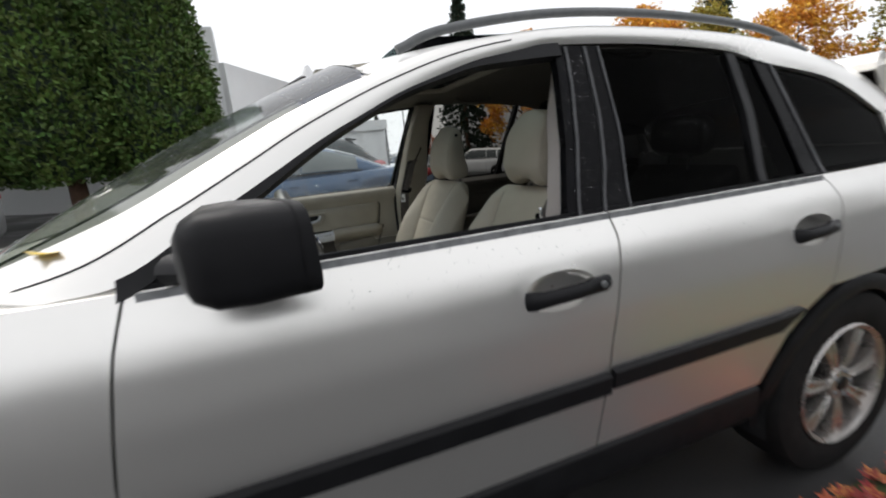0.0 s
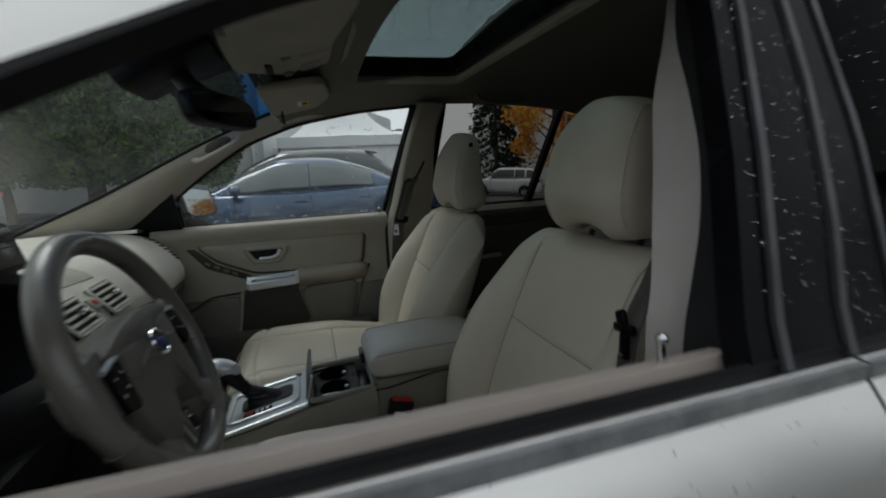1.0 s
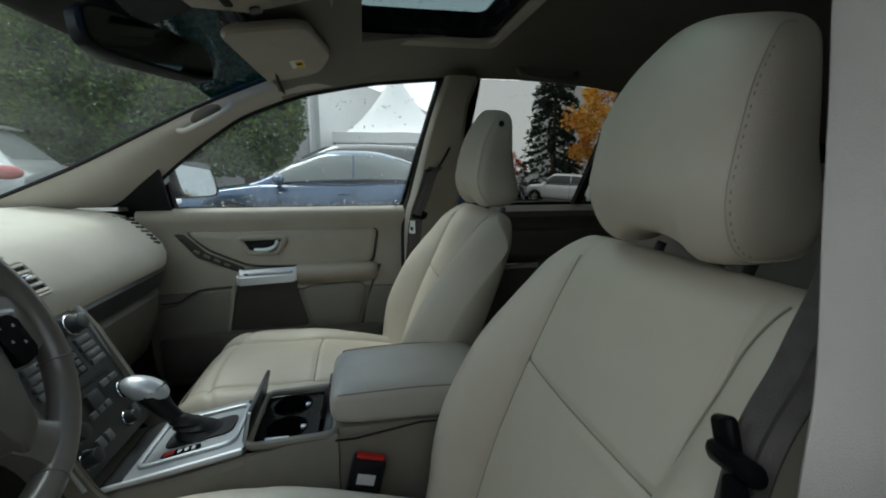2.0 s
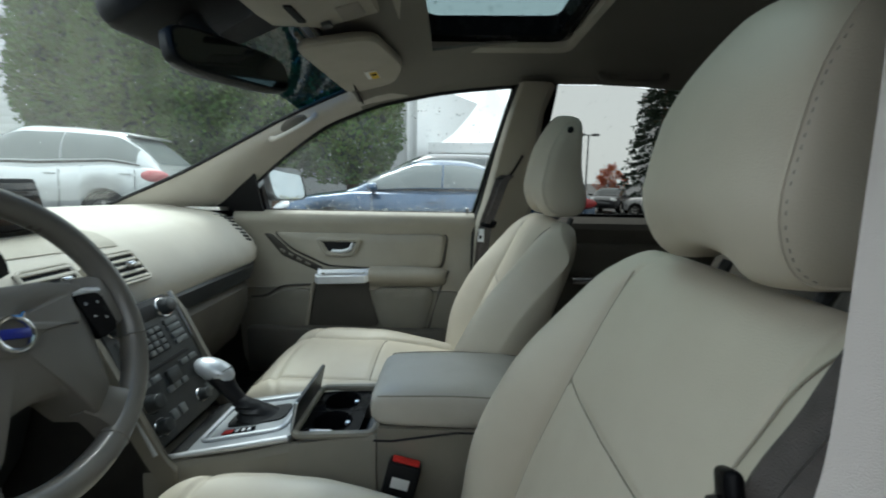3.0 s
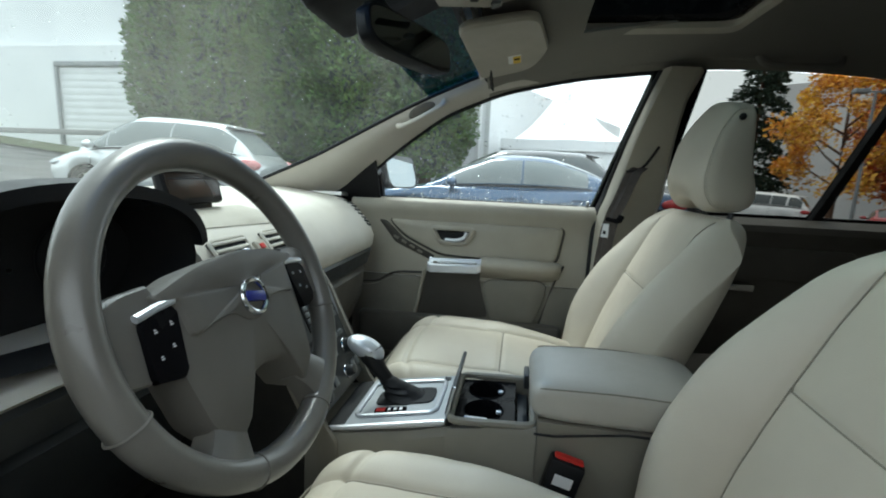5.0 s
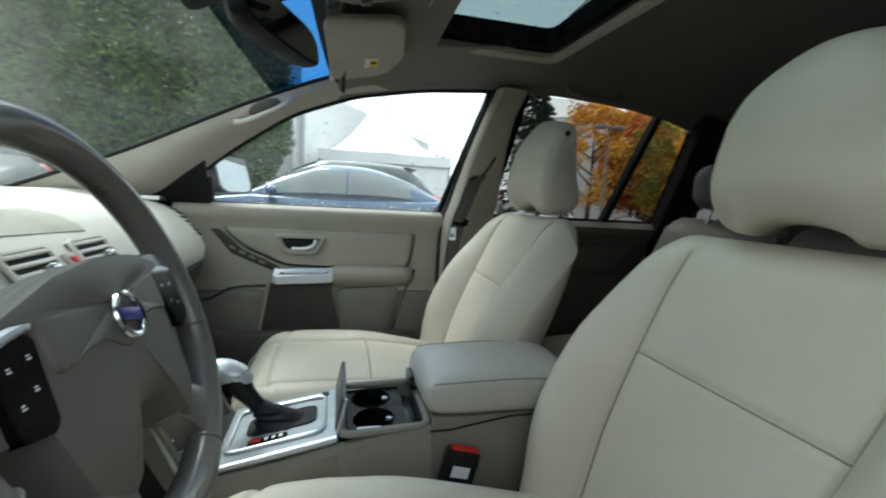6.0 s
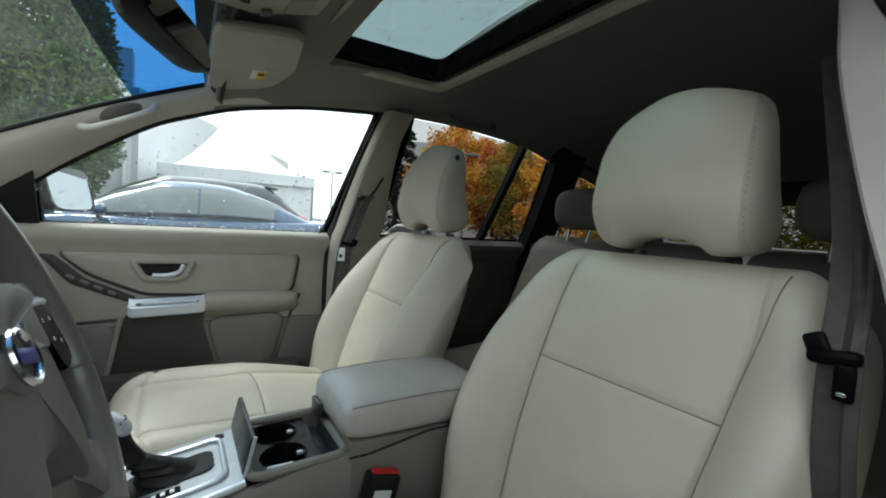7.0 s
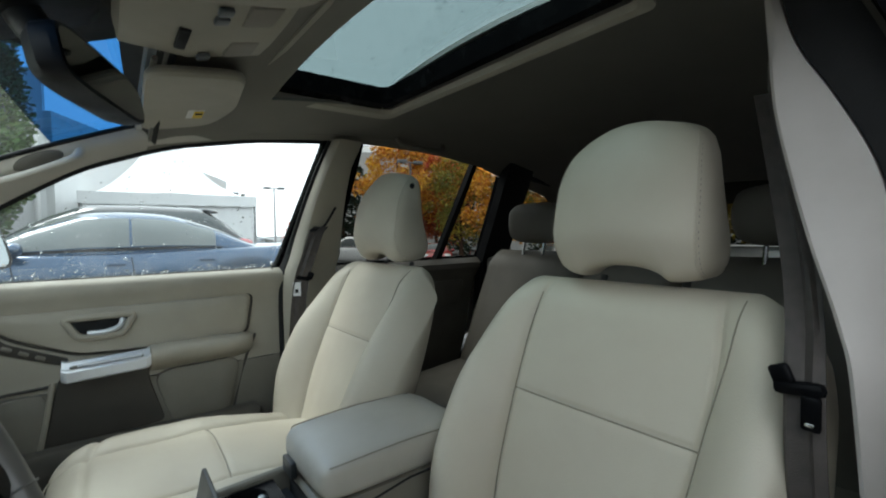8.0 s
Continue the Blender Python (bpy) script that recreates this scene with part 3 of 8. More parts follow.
    part("divider_bar", side_sheet(s, line([(1.10, 1.384), (1.32, 1.442), (1.53, 1.446)] if near else [(1.10, 1.358), (1.53, 1.438)]), line([(1.10, 1.417), (1.32, 1.478), (1.53, 1.484)] if near else [(1.10, 1.386), (1.53, 1.462)]), const(1.10), lambda x: win_z(x) - 0.002, 3, 12, 0.004, 0.03), BLACK_PLASTIC, d2, "slim black window divider")
    if near:
        part("frame_edge", side_sheet(s, line([(1.10, 0.873), (1.30, 0.919), (1.53, 0.933)]), line([(1.10, 0.880), (1.30, 0.926), (1.53, 0.941)]), const(1.10), lambda x: win_z(x) - 0.004, 2, 12, 0.002, 0.02), RUBBER_GREY, d2, "rubber edge, reflected sheen put into its grey")
    for a, b in (((0.874, 0.934), (1.39, 1.45)), ((1.413, 1.48), (1.605, 1.56))) if near else (((0.858, 0.903), (1.36, 1.44)), ((1.384, 1.46), (1.61, 1.61))):
        part("window", side_sheet(s, line([(1.10, a[0]), (1.53, a[1])]), line([(1.10, b[0]), (1.53, b[1])]), const(1.08), lambda x: win_z(x) - 0.010, 16, 12, 0.014, 0.0), PRIVACY_NEAR if near else PRIVACY, d2, "closed privacy-tinted window with raindrops")
    DOORS[s] = (d1, d2)
    # rear quarter, pillar and glass
    quarter = part("rear_quarter", side_sheet(s, lambda z: door_rear(max(z, 0.735)) + 0.003, const(2.5), lambda x: max(0.735, arch(REAR_HUB, 0.42)(x)), const(BELT_Z), 40, 20), SILVER, suv, "silver rear wing")
    part("rear_quarter_skirt", side_sheet(s, const(2.20), const(2.5), const(0.40), const(0.74), 10, 10), SILVER, suv)
    part("rear_pillar", side_sheet(s, line([(1.10, 1.602), (1.30, 1.589), (1.50, 1.558)]) if near else const(1.612), line([(1.10, 1.69), (1.28, 1.66), (1.46, 1.63), (1.53, 1.61)]) if near else const(1.715), const(1.10), lambda x: win_z(x) - 0.002, 6, 12, 0.004, 0.03), BLACK_GLOSS, suv, "gloss black pillar")
    if near:
        part("pillar_edge", side_sheet(s, line([(1.10, 1.688), (1.28, 1.658), (1.46, 1.628), (1.53, 1.608)]), line([(1.10, 1.702), (1.28, 1.672), (1.46, 1.642), (1.53, 1.622)]), const(1.10), lambda x: win_z(x) - 0.004, 2, 12, -0.001, 0.02), RUBBER_GREY, suv, "rubber edge, reflected sheen put into its grey")
    part("quarter_window", side_sheet(s, line([(1.10, 1.70), (1.46, 1.64)]) if near else const(1.715), const(2.182), const(1.10), lambda x: max(1.12, win_z(x) - 0.008), 24, 12, 0.012, 0.0), PRIVACY_NEAR if near else PRIVACY, suv, "dark quarter window")
    part("tail_pillar", side_sheet(s, const(2.18), const(2.5), const(1.10), lambda x: max(1.105, win_z(min(x, 2.42)) - 0.002), 8, 8, 0.0, 0.03), SILVER, suv)
    # wing ahead of the door
    part("front_wing", side_sheet(s, const(-1.95), lambda z: door_front(z) - 0.006, lambda x: max(0.44, arch(FRONT_HUB, 0.42)(x)), lambda x: 1.098 if x > -0.45 else lerp(0.93, 1.098, (x + 1.95) / 1.5), 60, 20), SILVER, suv, "silver front wing")
    # arches, sills
    for hub in (REAR_HUB, FRONT_HUB):
        bm = bmesh.new()
        rings = []
        for k in range(37):
            t = lerp(-0.18, math.pi + 0.18, k / 36)
            ring = []
            for r, d in ((0.365, -0.03), (0.368, 0.012), (0.40, 0.016), (0.425, 0.004), (0.425, -0.03)):
                x, z = hub[0] + r * math.cos(t), hub[1] + r * math.sin(t)
                ring.append((x, s * (skin(x, z) + d), z))
            rings.append(ring)
        loft(bm, rings)
        part("arch_moulding", bm, BLACK_PLASTIC, suv, "black wheel arch moulding")
        bm = bmesh.new()
        loft(bm, [[(hub[0] + 0.40 * math.cos(t), s * y, hub[1] + 0.40 * math.sin(t)) for t in (lerp(-0.3, math.pi + 0.3, k / 16) for k in range(17))] for y in (0.90, 0.62)], False)
        part("arch_liner", bm, DARK_HOLE, suv)
    bm = bmesh.new()
    loft(bm, [[(x, s * 0.70, 0.28), (x, s * 0.86, 0.27), (x, s * 0.905, 0.33), (x, s * 0.908, 0.425), (x, s * 0.885, 0.445), (x, s * 0.70, 0.445)] for x in (-0.66, 0.3, 1.0, 1.38)])
    part("sill", bm, BLACK_PLASTIC, suv, "black plastic sill")
    # roof side: the silver band over the windows
    wp = smooth_path([(x, 0, z) for x, z in TOP_EDGE], 72)
    rp = smooth_path([(x, 0, z) for x, z in ROOF_EDGE], 72)
    def band(u, v, s=s, wp=wp, rp=rp):
        k = round(u * 72)
        a, b = wp[k] - Vector((0, 0, dip(wp[k].x, s))), rp[k]
        x, z = lerp(a.x, b.x, v), lerp(a.z, b.z, v)
        y = lerp(skin(a.x, a.z), roof_y(b.x), v) + 0.016 * math.sin(math.pi * v)
        return (x, s * y, z + 0.006 * math.sin(math.pi * v))
    part("roof_side", sheet(bmesh.new(), band, 72, 8, 0.02, (0, s, 0.3)), SILVER, suv, "silver roof side and windscreen pillar")
    # groove between the door frame and the windscreen pillar
    bm = bmesh.new()
    tube(bm, [Vector(band(k / 72, 0.46)) + Vector((0, s * 0.0005, 0)) for k in range(2, 40)], 0.0020, 6)
    part("pillar_groove", bm, RUBBER_GREY, suv, "dark groove along the windscreen pillar")
    bm = bmesh.new()
    tube(bm, smooth_path([Vector(band(2 / 72, 0.46)), (-0.50, s * 0.815, 1.1145), (-0.60, s * 0.77, 1.119)], 10), 0.002, 6)
    part("wing_groove", bm, RUBBER_GREY, suv)
    # roof rail, its wet sheen put into a lighter grey
    bm = bmesh.new()
    path = smooth_path([(0.36, s * 0.575, 1.575), (0.50, s * 0.58, 1.625), (0.85, s * 0.585, 1.668), (1.3, s * 0.585, 1.667), (1.75, s * 0.58, 1.625), (2.02, s * 0.575, 1.545)], 40)
    tube(bm, [(p.x, p.y, p.z - 0.012) for p in path], 0.011, 10, False, 1.2)
    rail = part("roof_rail", bm, BUTTON, suv, "dark grey roof rail, lightened for its wet sheen")
    for x in (1.86,):
        part("rail_foot", boxed((x, s * 0.58, 1.606 if x < 1 else 1.572), (0.09, 0.022, 0.036), 0.010), BUTTON, rail)
    # outside mirror
    mx, my, mz, hy, hz, slope = (0.0, 1.012, 1.168, 0.106, 0.079, 0.31) if near else (-0.107, 0.940, 1.200, 0.084, 0.069, 0.50)
    lobe = [(math.copysign(abs(math.cos(t)) ** 0.42, math.cos(t)), math.copysign(abs(math.sin(t)) ** 0.45, math.sin(t))) for t in (2 * math.pi * k / 32 for k in range(32))]
    rings = []
    for q, sc in ((0.0, 0.55 if near else 0.7), (0.08, 0.80 if near else 0.9), (0.25, 0.97), (0.55, 1.0), (0.88, 0.97), (1.0, 0.93)):
        cx = lerp(-0.155, 0.0, q) + mx
        rings.append([(cx + slope * (q if near else 0.4 + 0.6 * q) * hy * a, s * (my + hy * sc * a), mz + hz * sc * b) for a, b in lobe])
    mir = part("outside_mirror", loft(bmesh.new(), rings), BLACK_PLASTIC if near else SHELL_SHADED, suv, "black plastic door mirror" if near else "silver door mirror, shade put into its grey")
    tip = 0.05 if near else 0.23
    part("mirror_rim", loft(bmesh.new(), [[(mx + d + slope * hy * k * a - tip * hz * k * b * (d > 0), s * (my + hy * k * a), mz + hz * k * b) for a, b in lobe] for k, d in ((0.97, -0.01), (0.95, 0.012), (0.86, 0.012))], True, False), BLACK_PLASTIC, mir, "black rim round the glass")
    bm = bmesh.new()
    loft(bm, [[(mx + 0.011 + slope * hy * k * a - tip * hz * k * b, s * (my + hy * k * a), mz + hz * k * b) for a, b in lobe] for k in (0.88, 0.02)], True, False)
    part("mirror_glass", bm, MIRROR, mir, "pale mirror glass", True)
    bm = bmesh.new()
    tube(bm, smooth_path([(-0.20, s * 0.85, 1.125), (-0.15, s * 0.90, 1.128), (-0.10, s * 0.95, 1.145)] if near else [(-0.25, s * 0.86, 1.10), (-0.24, s * 0.89, 1.105), (-0.21, s * 0.92, 1.13)], 8), [0.045, 0.044, 0.042, 0.04, 0.038, 0.037, 0.036, 0.036, 0.036], 12, False, 0.7)
    part("mirror_arm", bm, BLACK_PLASTIC, mir)
    for hub in (REAR_HUB, FRONT_HUB):
        wheel_parts(suv, hub[0], s * 0.805, hub[1], 0.362, s, ALLOY)

# roof with its sunroof opening
SUN_X, SUN_Y = (0.490, 0.856), 0.388
ROOF_XS = [0.24, 0.30, 0.36, 0.43, SUN_X[0], 0.60, 0.69, 0.78, SUN_X[1], 1.0, 1.15, 1.3, 1.45, 1.6, 1.75, 1.9, 2.05, 2.2, 2.35, 2.5]
ROOF_VS = [-1, -0.93, -0.85, -0.75, -0.63, -0.45, -0.3, -0.15, 0, 0.15, 0.3, 0.45, 0.63, 0.75, 0.85, 0.93, 1]


def roof_at(u, v, drop=0.0):
    x, q = ROOF_XS[round(u * 19)], ROOF_VS[round(v * 16)]
    y = q * roof_y(x) if abs(q) > 0.63 else q / 0.63 * SUN_Y
    crown = (0.075 + 0.030 * max(0.0, min(1.0, (0.50 - x) / 0.25))) * (1 - (y / roof_y(x)) ** 2)
    front = -0.02 * max(0, (0.36 - x) / 0.12) * (1 - q * q)
    return (x, y, roof_z(x) + crown + front - drop)


def in_sunroof(u, v):
    return 4 < u * 19 < 8 and 4.0 < v * 16 < 12.0 and abs(ROOF_VS[int(v * 16)] + 1e-9) <= 0.63 and abs(ROOF_VS[int(v * 16) + 1]) <= 0.63


part("roof", sheet(bmesh.new(), roof_at, 19, 16, 0.012, (0, 0, 1), in_sunroof), SILVER, suv, "silver roof wet with rain")
bm = bmesh.new()
sheet(bm, lambda u, v: (lerp(SUN_X[0] - 0.015, SUN_X[1] + 0.015, u), lerp(-0.42, 0.42, v), 1.632 + 0.012 * u + 0.035 * (1 - (2 * v - 1) ** 2)), 6, 12, 0.004, (0, 0, 1))
part("sunroof_glass", bm, SUNROOF_GLASS, suv, "tinted sunroof glass wet with rain")

# windscreen: clear below, blue sun strip along the top
def shield_at(u, v, lo=0.0, hi=1.0):
    q, t = 2 * u - 1, lerp(lo, hi, v)
    sx = lerp(-0.585, 0.27, t)
    sz, sy = roof_z(sx) - 0.004, roof_y(sx) - 0.008
    cx, cz = lerp(-0.80, 0.215, t), lerp(1.105, 1.600, t) + 0.03 * math.sin(math.pi * t)
    w = 1 - abs(q) ** 2.2
    return (lerp(sx, cx, w), q * sy, lerp(sz, cz, w))


part("windscreen", sheet(bmesh.new(), lambda u, v: shield_at(u, v, 0, 0.80), 24, 20), SHIELD_GLASS, suv, "sloping windscreen spotted with rain")
part("frit_patch", sheet(bmesh.new(), lambda u, v: Vector(shield_at(lerp(0.36, 0.66, u), v, 0.80 + 0.06 * abs(2 * u - 1), 1)) + Vector((0.004, 0, -0.006)), 12, 6), BLACK_PLASTIC, suv, "black printed patch behind the mirror")
part("sun_strip", sheet(bmesh.new(), lambda u, v: shield_at(u, v, 0.80, 1), 24, 5), BLUE_GLASS, suv, "blue tinted sun strip of the windscreen")
# bonnet, scuttle, nose, tail
def bonnet_at(u, v):
    q = 2 * v - 1
    x = lerp(-0.70, -1.92, u) - 0.10 * (1 - q * q) * (1 - u)
    return (x, q * 0.80 * TAPER(x), lerp(1.065, 0.93, u ** 1.3) + 0.045 * (1 - q * q) - 0.02 * abs(q) ** 6)


part("bonnet", sheet(bmesh.new(), bonnet_at, 20, 20, 0.02, (0, 0, 1)), SILVER, suv, "silver bonnet")
def wing_top(u, v):
    x = lerp(-0.45, -1.92, u)
    zi = 1.072 if x > -0.7 else lerp(1.055, 0.915, ((-0.70 - x) / 1.22) ** 1.3)
    zo = 1.098 if x > -0.45 else lerp(1.098, 0.93, (-0.45 - x) / 1.5)
    return x, zi, zo


for s in (-1, 1):
    def wing_at(u, v, s=s):
        x, zi, zo = wing_top(u, v)
        return (x, s * lerp(0.80 * TAPER(x), skin(x, min(zo, 1.098)), v), lerp(zi, zo, v) + 0.012 * math.sin(math.pi * v))
    part("wing_top", sheet(bmesh.new(), wing_at, 20, 4, 0.015, (0, 0, 1)), SILVER, suv)
    def cheek(u, v, s=s):
        x = lerp(-0.62, -0.27, u)
        return (x, s * lerp(0.735, skin(x, 1.098), v), lerp(1.118, 1.098, v) + 0.004 * math.sin(math.pi * v))
    part("pillar_foot", sheet(bmesh.new(), cheek, 10, 3, 0.012, (0, 0, 1)), SILVER, suv)
bm = bmesh.new()
box(bm, (-0.74, 0, 1.035), (0.26, 1.46, 0.05), 0.012)
part("scuttle", bm, BLACK_PLASTIC, suv, "black scuttle panel under the windscreen")
for y0, y1 in ((-0.62, 0.05), (-0.02, 0.60)):
    bm = bmesh.new()
    tube(bm, [(-0.80, y0, 1.075), (-0.76, (y0 + y1) / 2, 1.10), (-0.70, y1, 1.115)], 0.009, 8)
    part("wiper", bm, BLACK_PLASTIC, suv, "black wiper arm")
bm = bmesh.new()
loft(bm, [[(-1.93, y, 0.45), (-2.02, y, 0.55), (-2.03, y, 0.75), (-1.93, y, 0.93)] for y in (-0.78, -0.4, 0, 0.4, 0.78)], False)
part("nose", bm, SILVER, suv)
part("tailgate", boxed((2.52, 0, 0.78), (0.06, 1.66, 0.72), 0.02), SILVER, suv, "silver tailgate")
bm = bmesh.new()
sheet(bm, lambda u, v: (lerp(2.52, 2.50 - 0.18, v), lerp(-0.66, 0.66, u), lerp(1.14, 1.44, v)), 8, 6)
part("tail_window", bm, PRIVACY_TAIL, suv, "dark rear window")
bm = bmesh.new()
for y in (-0.70, 0.70):
    tube(bm, [(2.53, y, 1.13), (2.34, y * 0.96, 1.47)], 0.04, 8)
tube(bm, [(2.34, -0.67, 1.47), (2.34, 0.67, 1.47)], 0.04, 8)
part("tail_frame", bm, SILVER, suv)
for s in (-1, 1):
    def tail_side(u, v, s=s):
        z = lerp(1.10, win_z(2.42), v)
        return (lerp(2.49, lerp(2.54, 2.36, v), u), s * lerp(skin(2.49, z) - 0.004, lerp(0.70, 0.67, v), u), lerp(z, lerp(1.10, 1.49, v), u))
    part("tail_side", sheet(bmesh.new(), tail_side, 6, 10, 0.015, (1, 0, 0)), SILVER, suv)
part("roof_spoiler", sheet(bmesh.new(), lambda u, v: tuple(Vector(roof_at(1, v)).lerp(Vector((2.35, lerp(-0.70, 0.70, v), 1.485)), u) - Vector((0, 0, 0.006))), 4, 16, 0.012, (1, 0, 0)), SILVER, suv, "silver lip over the rear window")
part("underbody", boxed((0.3, 0, 0.32), (4.2, 1.40, 0.10), 0.02), DARK_HOLE, suv)
part("cabin_floor", boxed((0.85, 0, 0.395), (3.0, 1.62, 0.03)), CARPET, suv, "dark carpeted floor")
part("bulkhead", boxed((-0.66, 0, 0.72), (0.04, 1.58, 0.62)), CARPET, suv)
# headliner with its opening
def liner_at(u, v):
    x, q = ROOF_XS[round(u * 19)], ROOF_VS[round(v * 16)]
    edge = max(0.0, (abs(q) - 0.75) / 0.25)
    y = q * roof_y(x) if abs(q) > 0.63 else q / 0.63 * SUN_Y
    crown = (0.070 + 0.034 * max(0.0, min(1.0, (0.50 - x) / 0.25))) * (1 - (y / roof_y(x)) ** 2)
    z = roof_z(x) + crown - lerp(0.034, 0.042, min(1.0, max(0.0, (x - 0.3) * 3)))
    zw = win_z(x + 0.03) - 0.013 + (slim(x + 0.03) if q > 0 else 0.0)
    e = edge ** 1.6
    return (x + 0.03, lerp(y, math.copysign(skin(x, zw) - 0.035, q) if q else 0.0, e), lerp(z, zw, e))


def header_at(u, v, inner):
    """Closes the roof's front edge down to the windscreen's top."""
    q = 2 * u - 1
    a = Vector(shield_at(u, 0.985 if inner else 1.0))
    y = q * roof_y(0.24)
    crown = (0.070 if inner else 0.075) + (0.034 if inner else 0.030)
    z = roof_z(0.24) + crown * (1 - q * q) - (0.034 if inner else 0.0) - (0.0 if inner else 0.02 * (1 - q * q))
    b = Vector((0.285 if inner else 0.25, y, z + (0.002 if not inner else 0.0)))
    return a.lerp(b, v) + Vector((0, 0, -0.004 if inner else 0.002))


# header's inner edge darkened to carry the shade under the roof
part("header_trim", sheet(bmesh.new(), lambda u, v: header_at(lerp(0.05, 0.95, u), v, True), 24, 3, 0.004, (0, 0, -1)), CARPET, suv, "headliner edge above the windscreen, shade put into its dark tone")
part("header_panel", sheet(bmesh.new(), lambda u, v: header_at(u, v, False), 24, 3, 0.004, (0, 0, 1)), SILVER, suv, "silver roof edge above the windscreen")
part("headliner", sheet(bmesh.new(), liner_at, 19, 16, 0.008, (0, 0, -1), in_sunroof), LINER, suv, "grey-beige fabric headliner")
post_lift = soft_line([(0.0, 0.03), (0.06, 0.0), (0.28, 0.064), (0.60, 0.0)], 0.06)
for s in (-1, 1):
    def inner_band(u, v, s=s):
        k = round(u * 72)
        a, b = wp[k] - Vector((0, 0, dip(wp[k].x, s))), rp[k]
        x, z = lerp(a.x, b.x + 0.02, v), lerp(a.z + 0.004, b.z - 0.045, v)
        y = lerp(skin(a.x, a.z) - 0.030, roof_y(b.x) - 0.03, v) - 0.018 * math.sin(math.pi * v)
        return (x, s * y, z)
    def post_at(u, v, s=s):
        xw = lerp(-0.36, 0.44, u)
        zw = win_z(xw) - 0.012 + (post_lift(u) if s < 0 else max(slim(xw), 0.55 * post_lift(u)))
        a = Vector((xw, s * (skin(xw, zw) - 0.032), zw))
        b = Vector(shield_at(0.5 + 0.5 * s * 0.875, lerp(0.02, 1.0, u)))
        b.z -= 0.010
        return a.lerp(b, v) + Vector((0.012, -s * 0.028, -0.014 if s < 0 else -0.004)) * math.sin(math.pi * v)
    part("pillar_trim", sheet(bmesh.new(), post_at, 36, 10, 0.006, (0.3, -s, -0.2)), POST, suv, "pale beige windscreen pillar trim")
    def sail_in(u, v, s=s):
        x = lerp(-0.34, -0.140, u)
        z = lerp(1.085, win_z(x) + 0.068, v)
        return (x, s * (skin(x, z) - 0.064), z)
    part("inner_sail", sheet(bmesh.new(), sail_in, 8, 6, 0.01, (0, -s, 0)), BLACK_PLASTIC, suv, "black inner mirror triangle")
    # grab handle lying along the pillar
    inward = Vector((0.25, -s * 0.9, -0.35)).normalized()
    a, b = Vector(post_at(0.565, 0.60)) - inward * 0.004, Vector(post_at(0.765, 0.64)) - inward * 0.004
    m1, m2 = a.lerp(b, 0.16) + inward * 0.016 + Vector((0, 0, -0.007)), a.lerp(b, 0.84) + inward * 0.016 + Vector((0, 0, -0.007))
    bm = bmesh.new()
    tube(bm, smooth_path([a, m1, m2, b], 18), [0.012 - 0.004 * math.sin(math.pi * k / 18) for k in range(19)], 10)
    part("grab_handle", bm, POST, suv, "beige pillar grab handle")
    # dark bulge painted in place of the shaded hollow behind the handle
    mid = a.lerp(b, 0.5)
    ax = (b - a).normalized()
    rot = Matrix((ax, inward.cross(ax).normalized(), inward)).transposed().to_4x4()
    bm = bmesh.new()
    ball(bm, mid + inward * 0.010 + Vector((0, 0, 0.012)), (0.052, 0.019, 0.006), rot, 16, 8)
    part("handle_recess", bm, TRIM_DARK, suv)
    bm = bmesh.new()
    tube(bm, [Vector(post_at(k / 30, 1.0)) + Vector((0, 0, 0.002)) for k in range(31)], 0.006, 8)
    part("screen_seal", bm, BLACK_PLASTIC, suv, "black windscreen seal")
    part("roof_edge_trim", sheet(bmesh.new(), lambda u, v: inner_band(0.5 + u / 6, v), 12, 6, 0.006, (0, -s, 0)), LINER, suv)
    # same band blackened towards the rear to carry the cabin's shade
    part("rear_edge_trim", sheet(bmesh.new(), lambda u, v: inner_band(2 / 3 + u / 3, v), 24, 6, 0.006, (0, -s, 0)), BLACK_PLASTIC, suv, "trim over the rear windows, rear cabin's shade put into its black")
    # centre pillar trim and the black door seal beside it
    bm, bm2 = bmesh.new(), bmesh.new()
    rings, seals = [], []
    stations = ((0.45, 0.705, 0.715, 0.735, 0.745), (0.80, 0.712, 0.70, 0.742, 0.730), (1.05, 0.728, 0.680, 0.760, 0.712), (1.12, 0.748, 0.664, 0.775, 0.704), (1.20, 0.772, 0.636, 0.788, 0.700), (1.28, 0.792, 0.612, 0.800, 0.684), (1.36, 0.806, 0.593, 0.816, 0.648), (1.44, 0.830, 0.580, 0.832, 0.606), (1.53, 0.850, 0.568, 0.852, 0.580))
    if not near_side(s):
        stations = ((0.45, 0.672, 0.735, 0.655, 0.775), (0.80, 0.674, 0.735, 0.656, 0.78), (1.05, 0.681, 0.735, 0.660, 0.785), (1.145, 0.697, 0.715, 0.681, 0.770), (1.235, 0.716, 0.694, 0.702, 0.748), (1.345, 0.738, 0.652, 0.727, 0.704), (1.45, 0.765, 0.606, 0.755, 0.656), (1.53, 0.790, 0.576, 0.782, 0.622))
    inner = smooth_path([(xi, yi, z) for z, xi, yi, xo, yo in stations], 48)
    outer = smooth_path([(xo, yo, z) for z, xi, yi, xo, yo in stations], 48)
    for (xi, yi, z), (xo, yo, _) in zip(inner, outer):
        deep = 0.085 if near_side(s) else float(np.interp(z, [1.15, 1.45], [0.150, 0.085]))
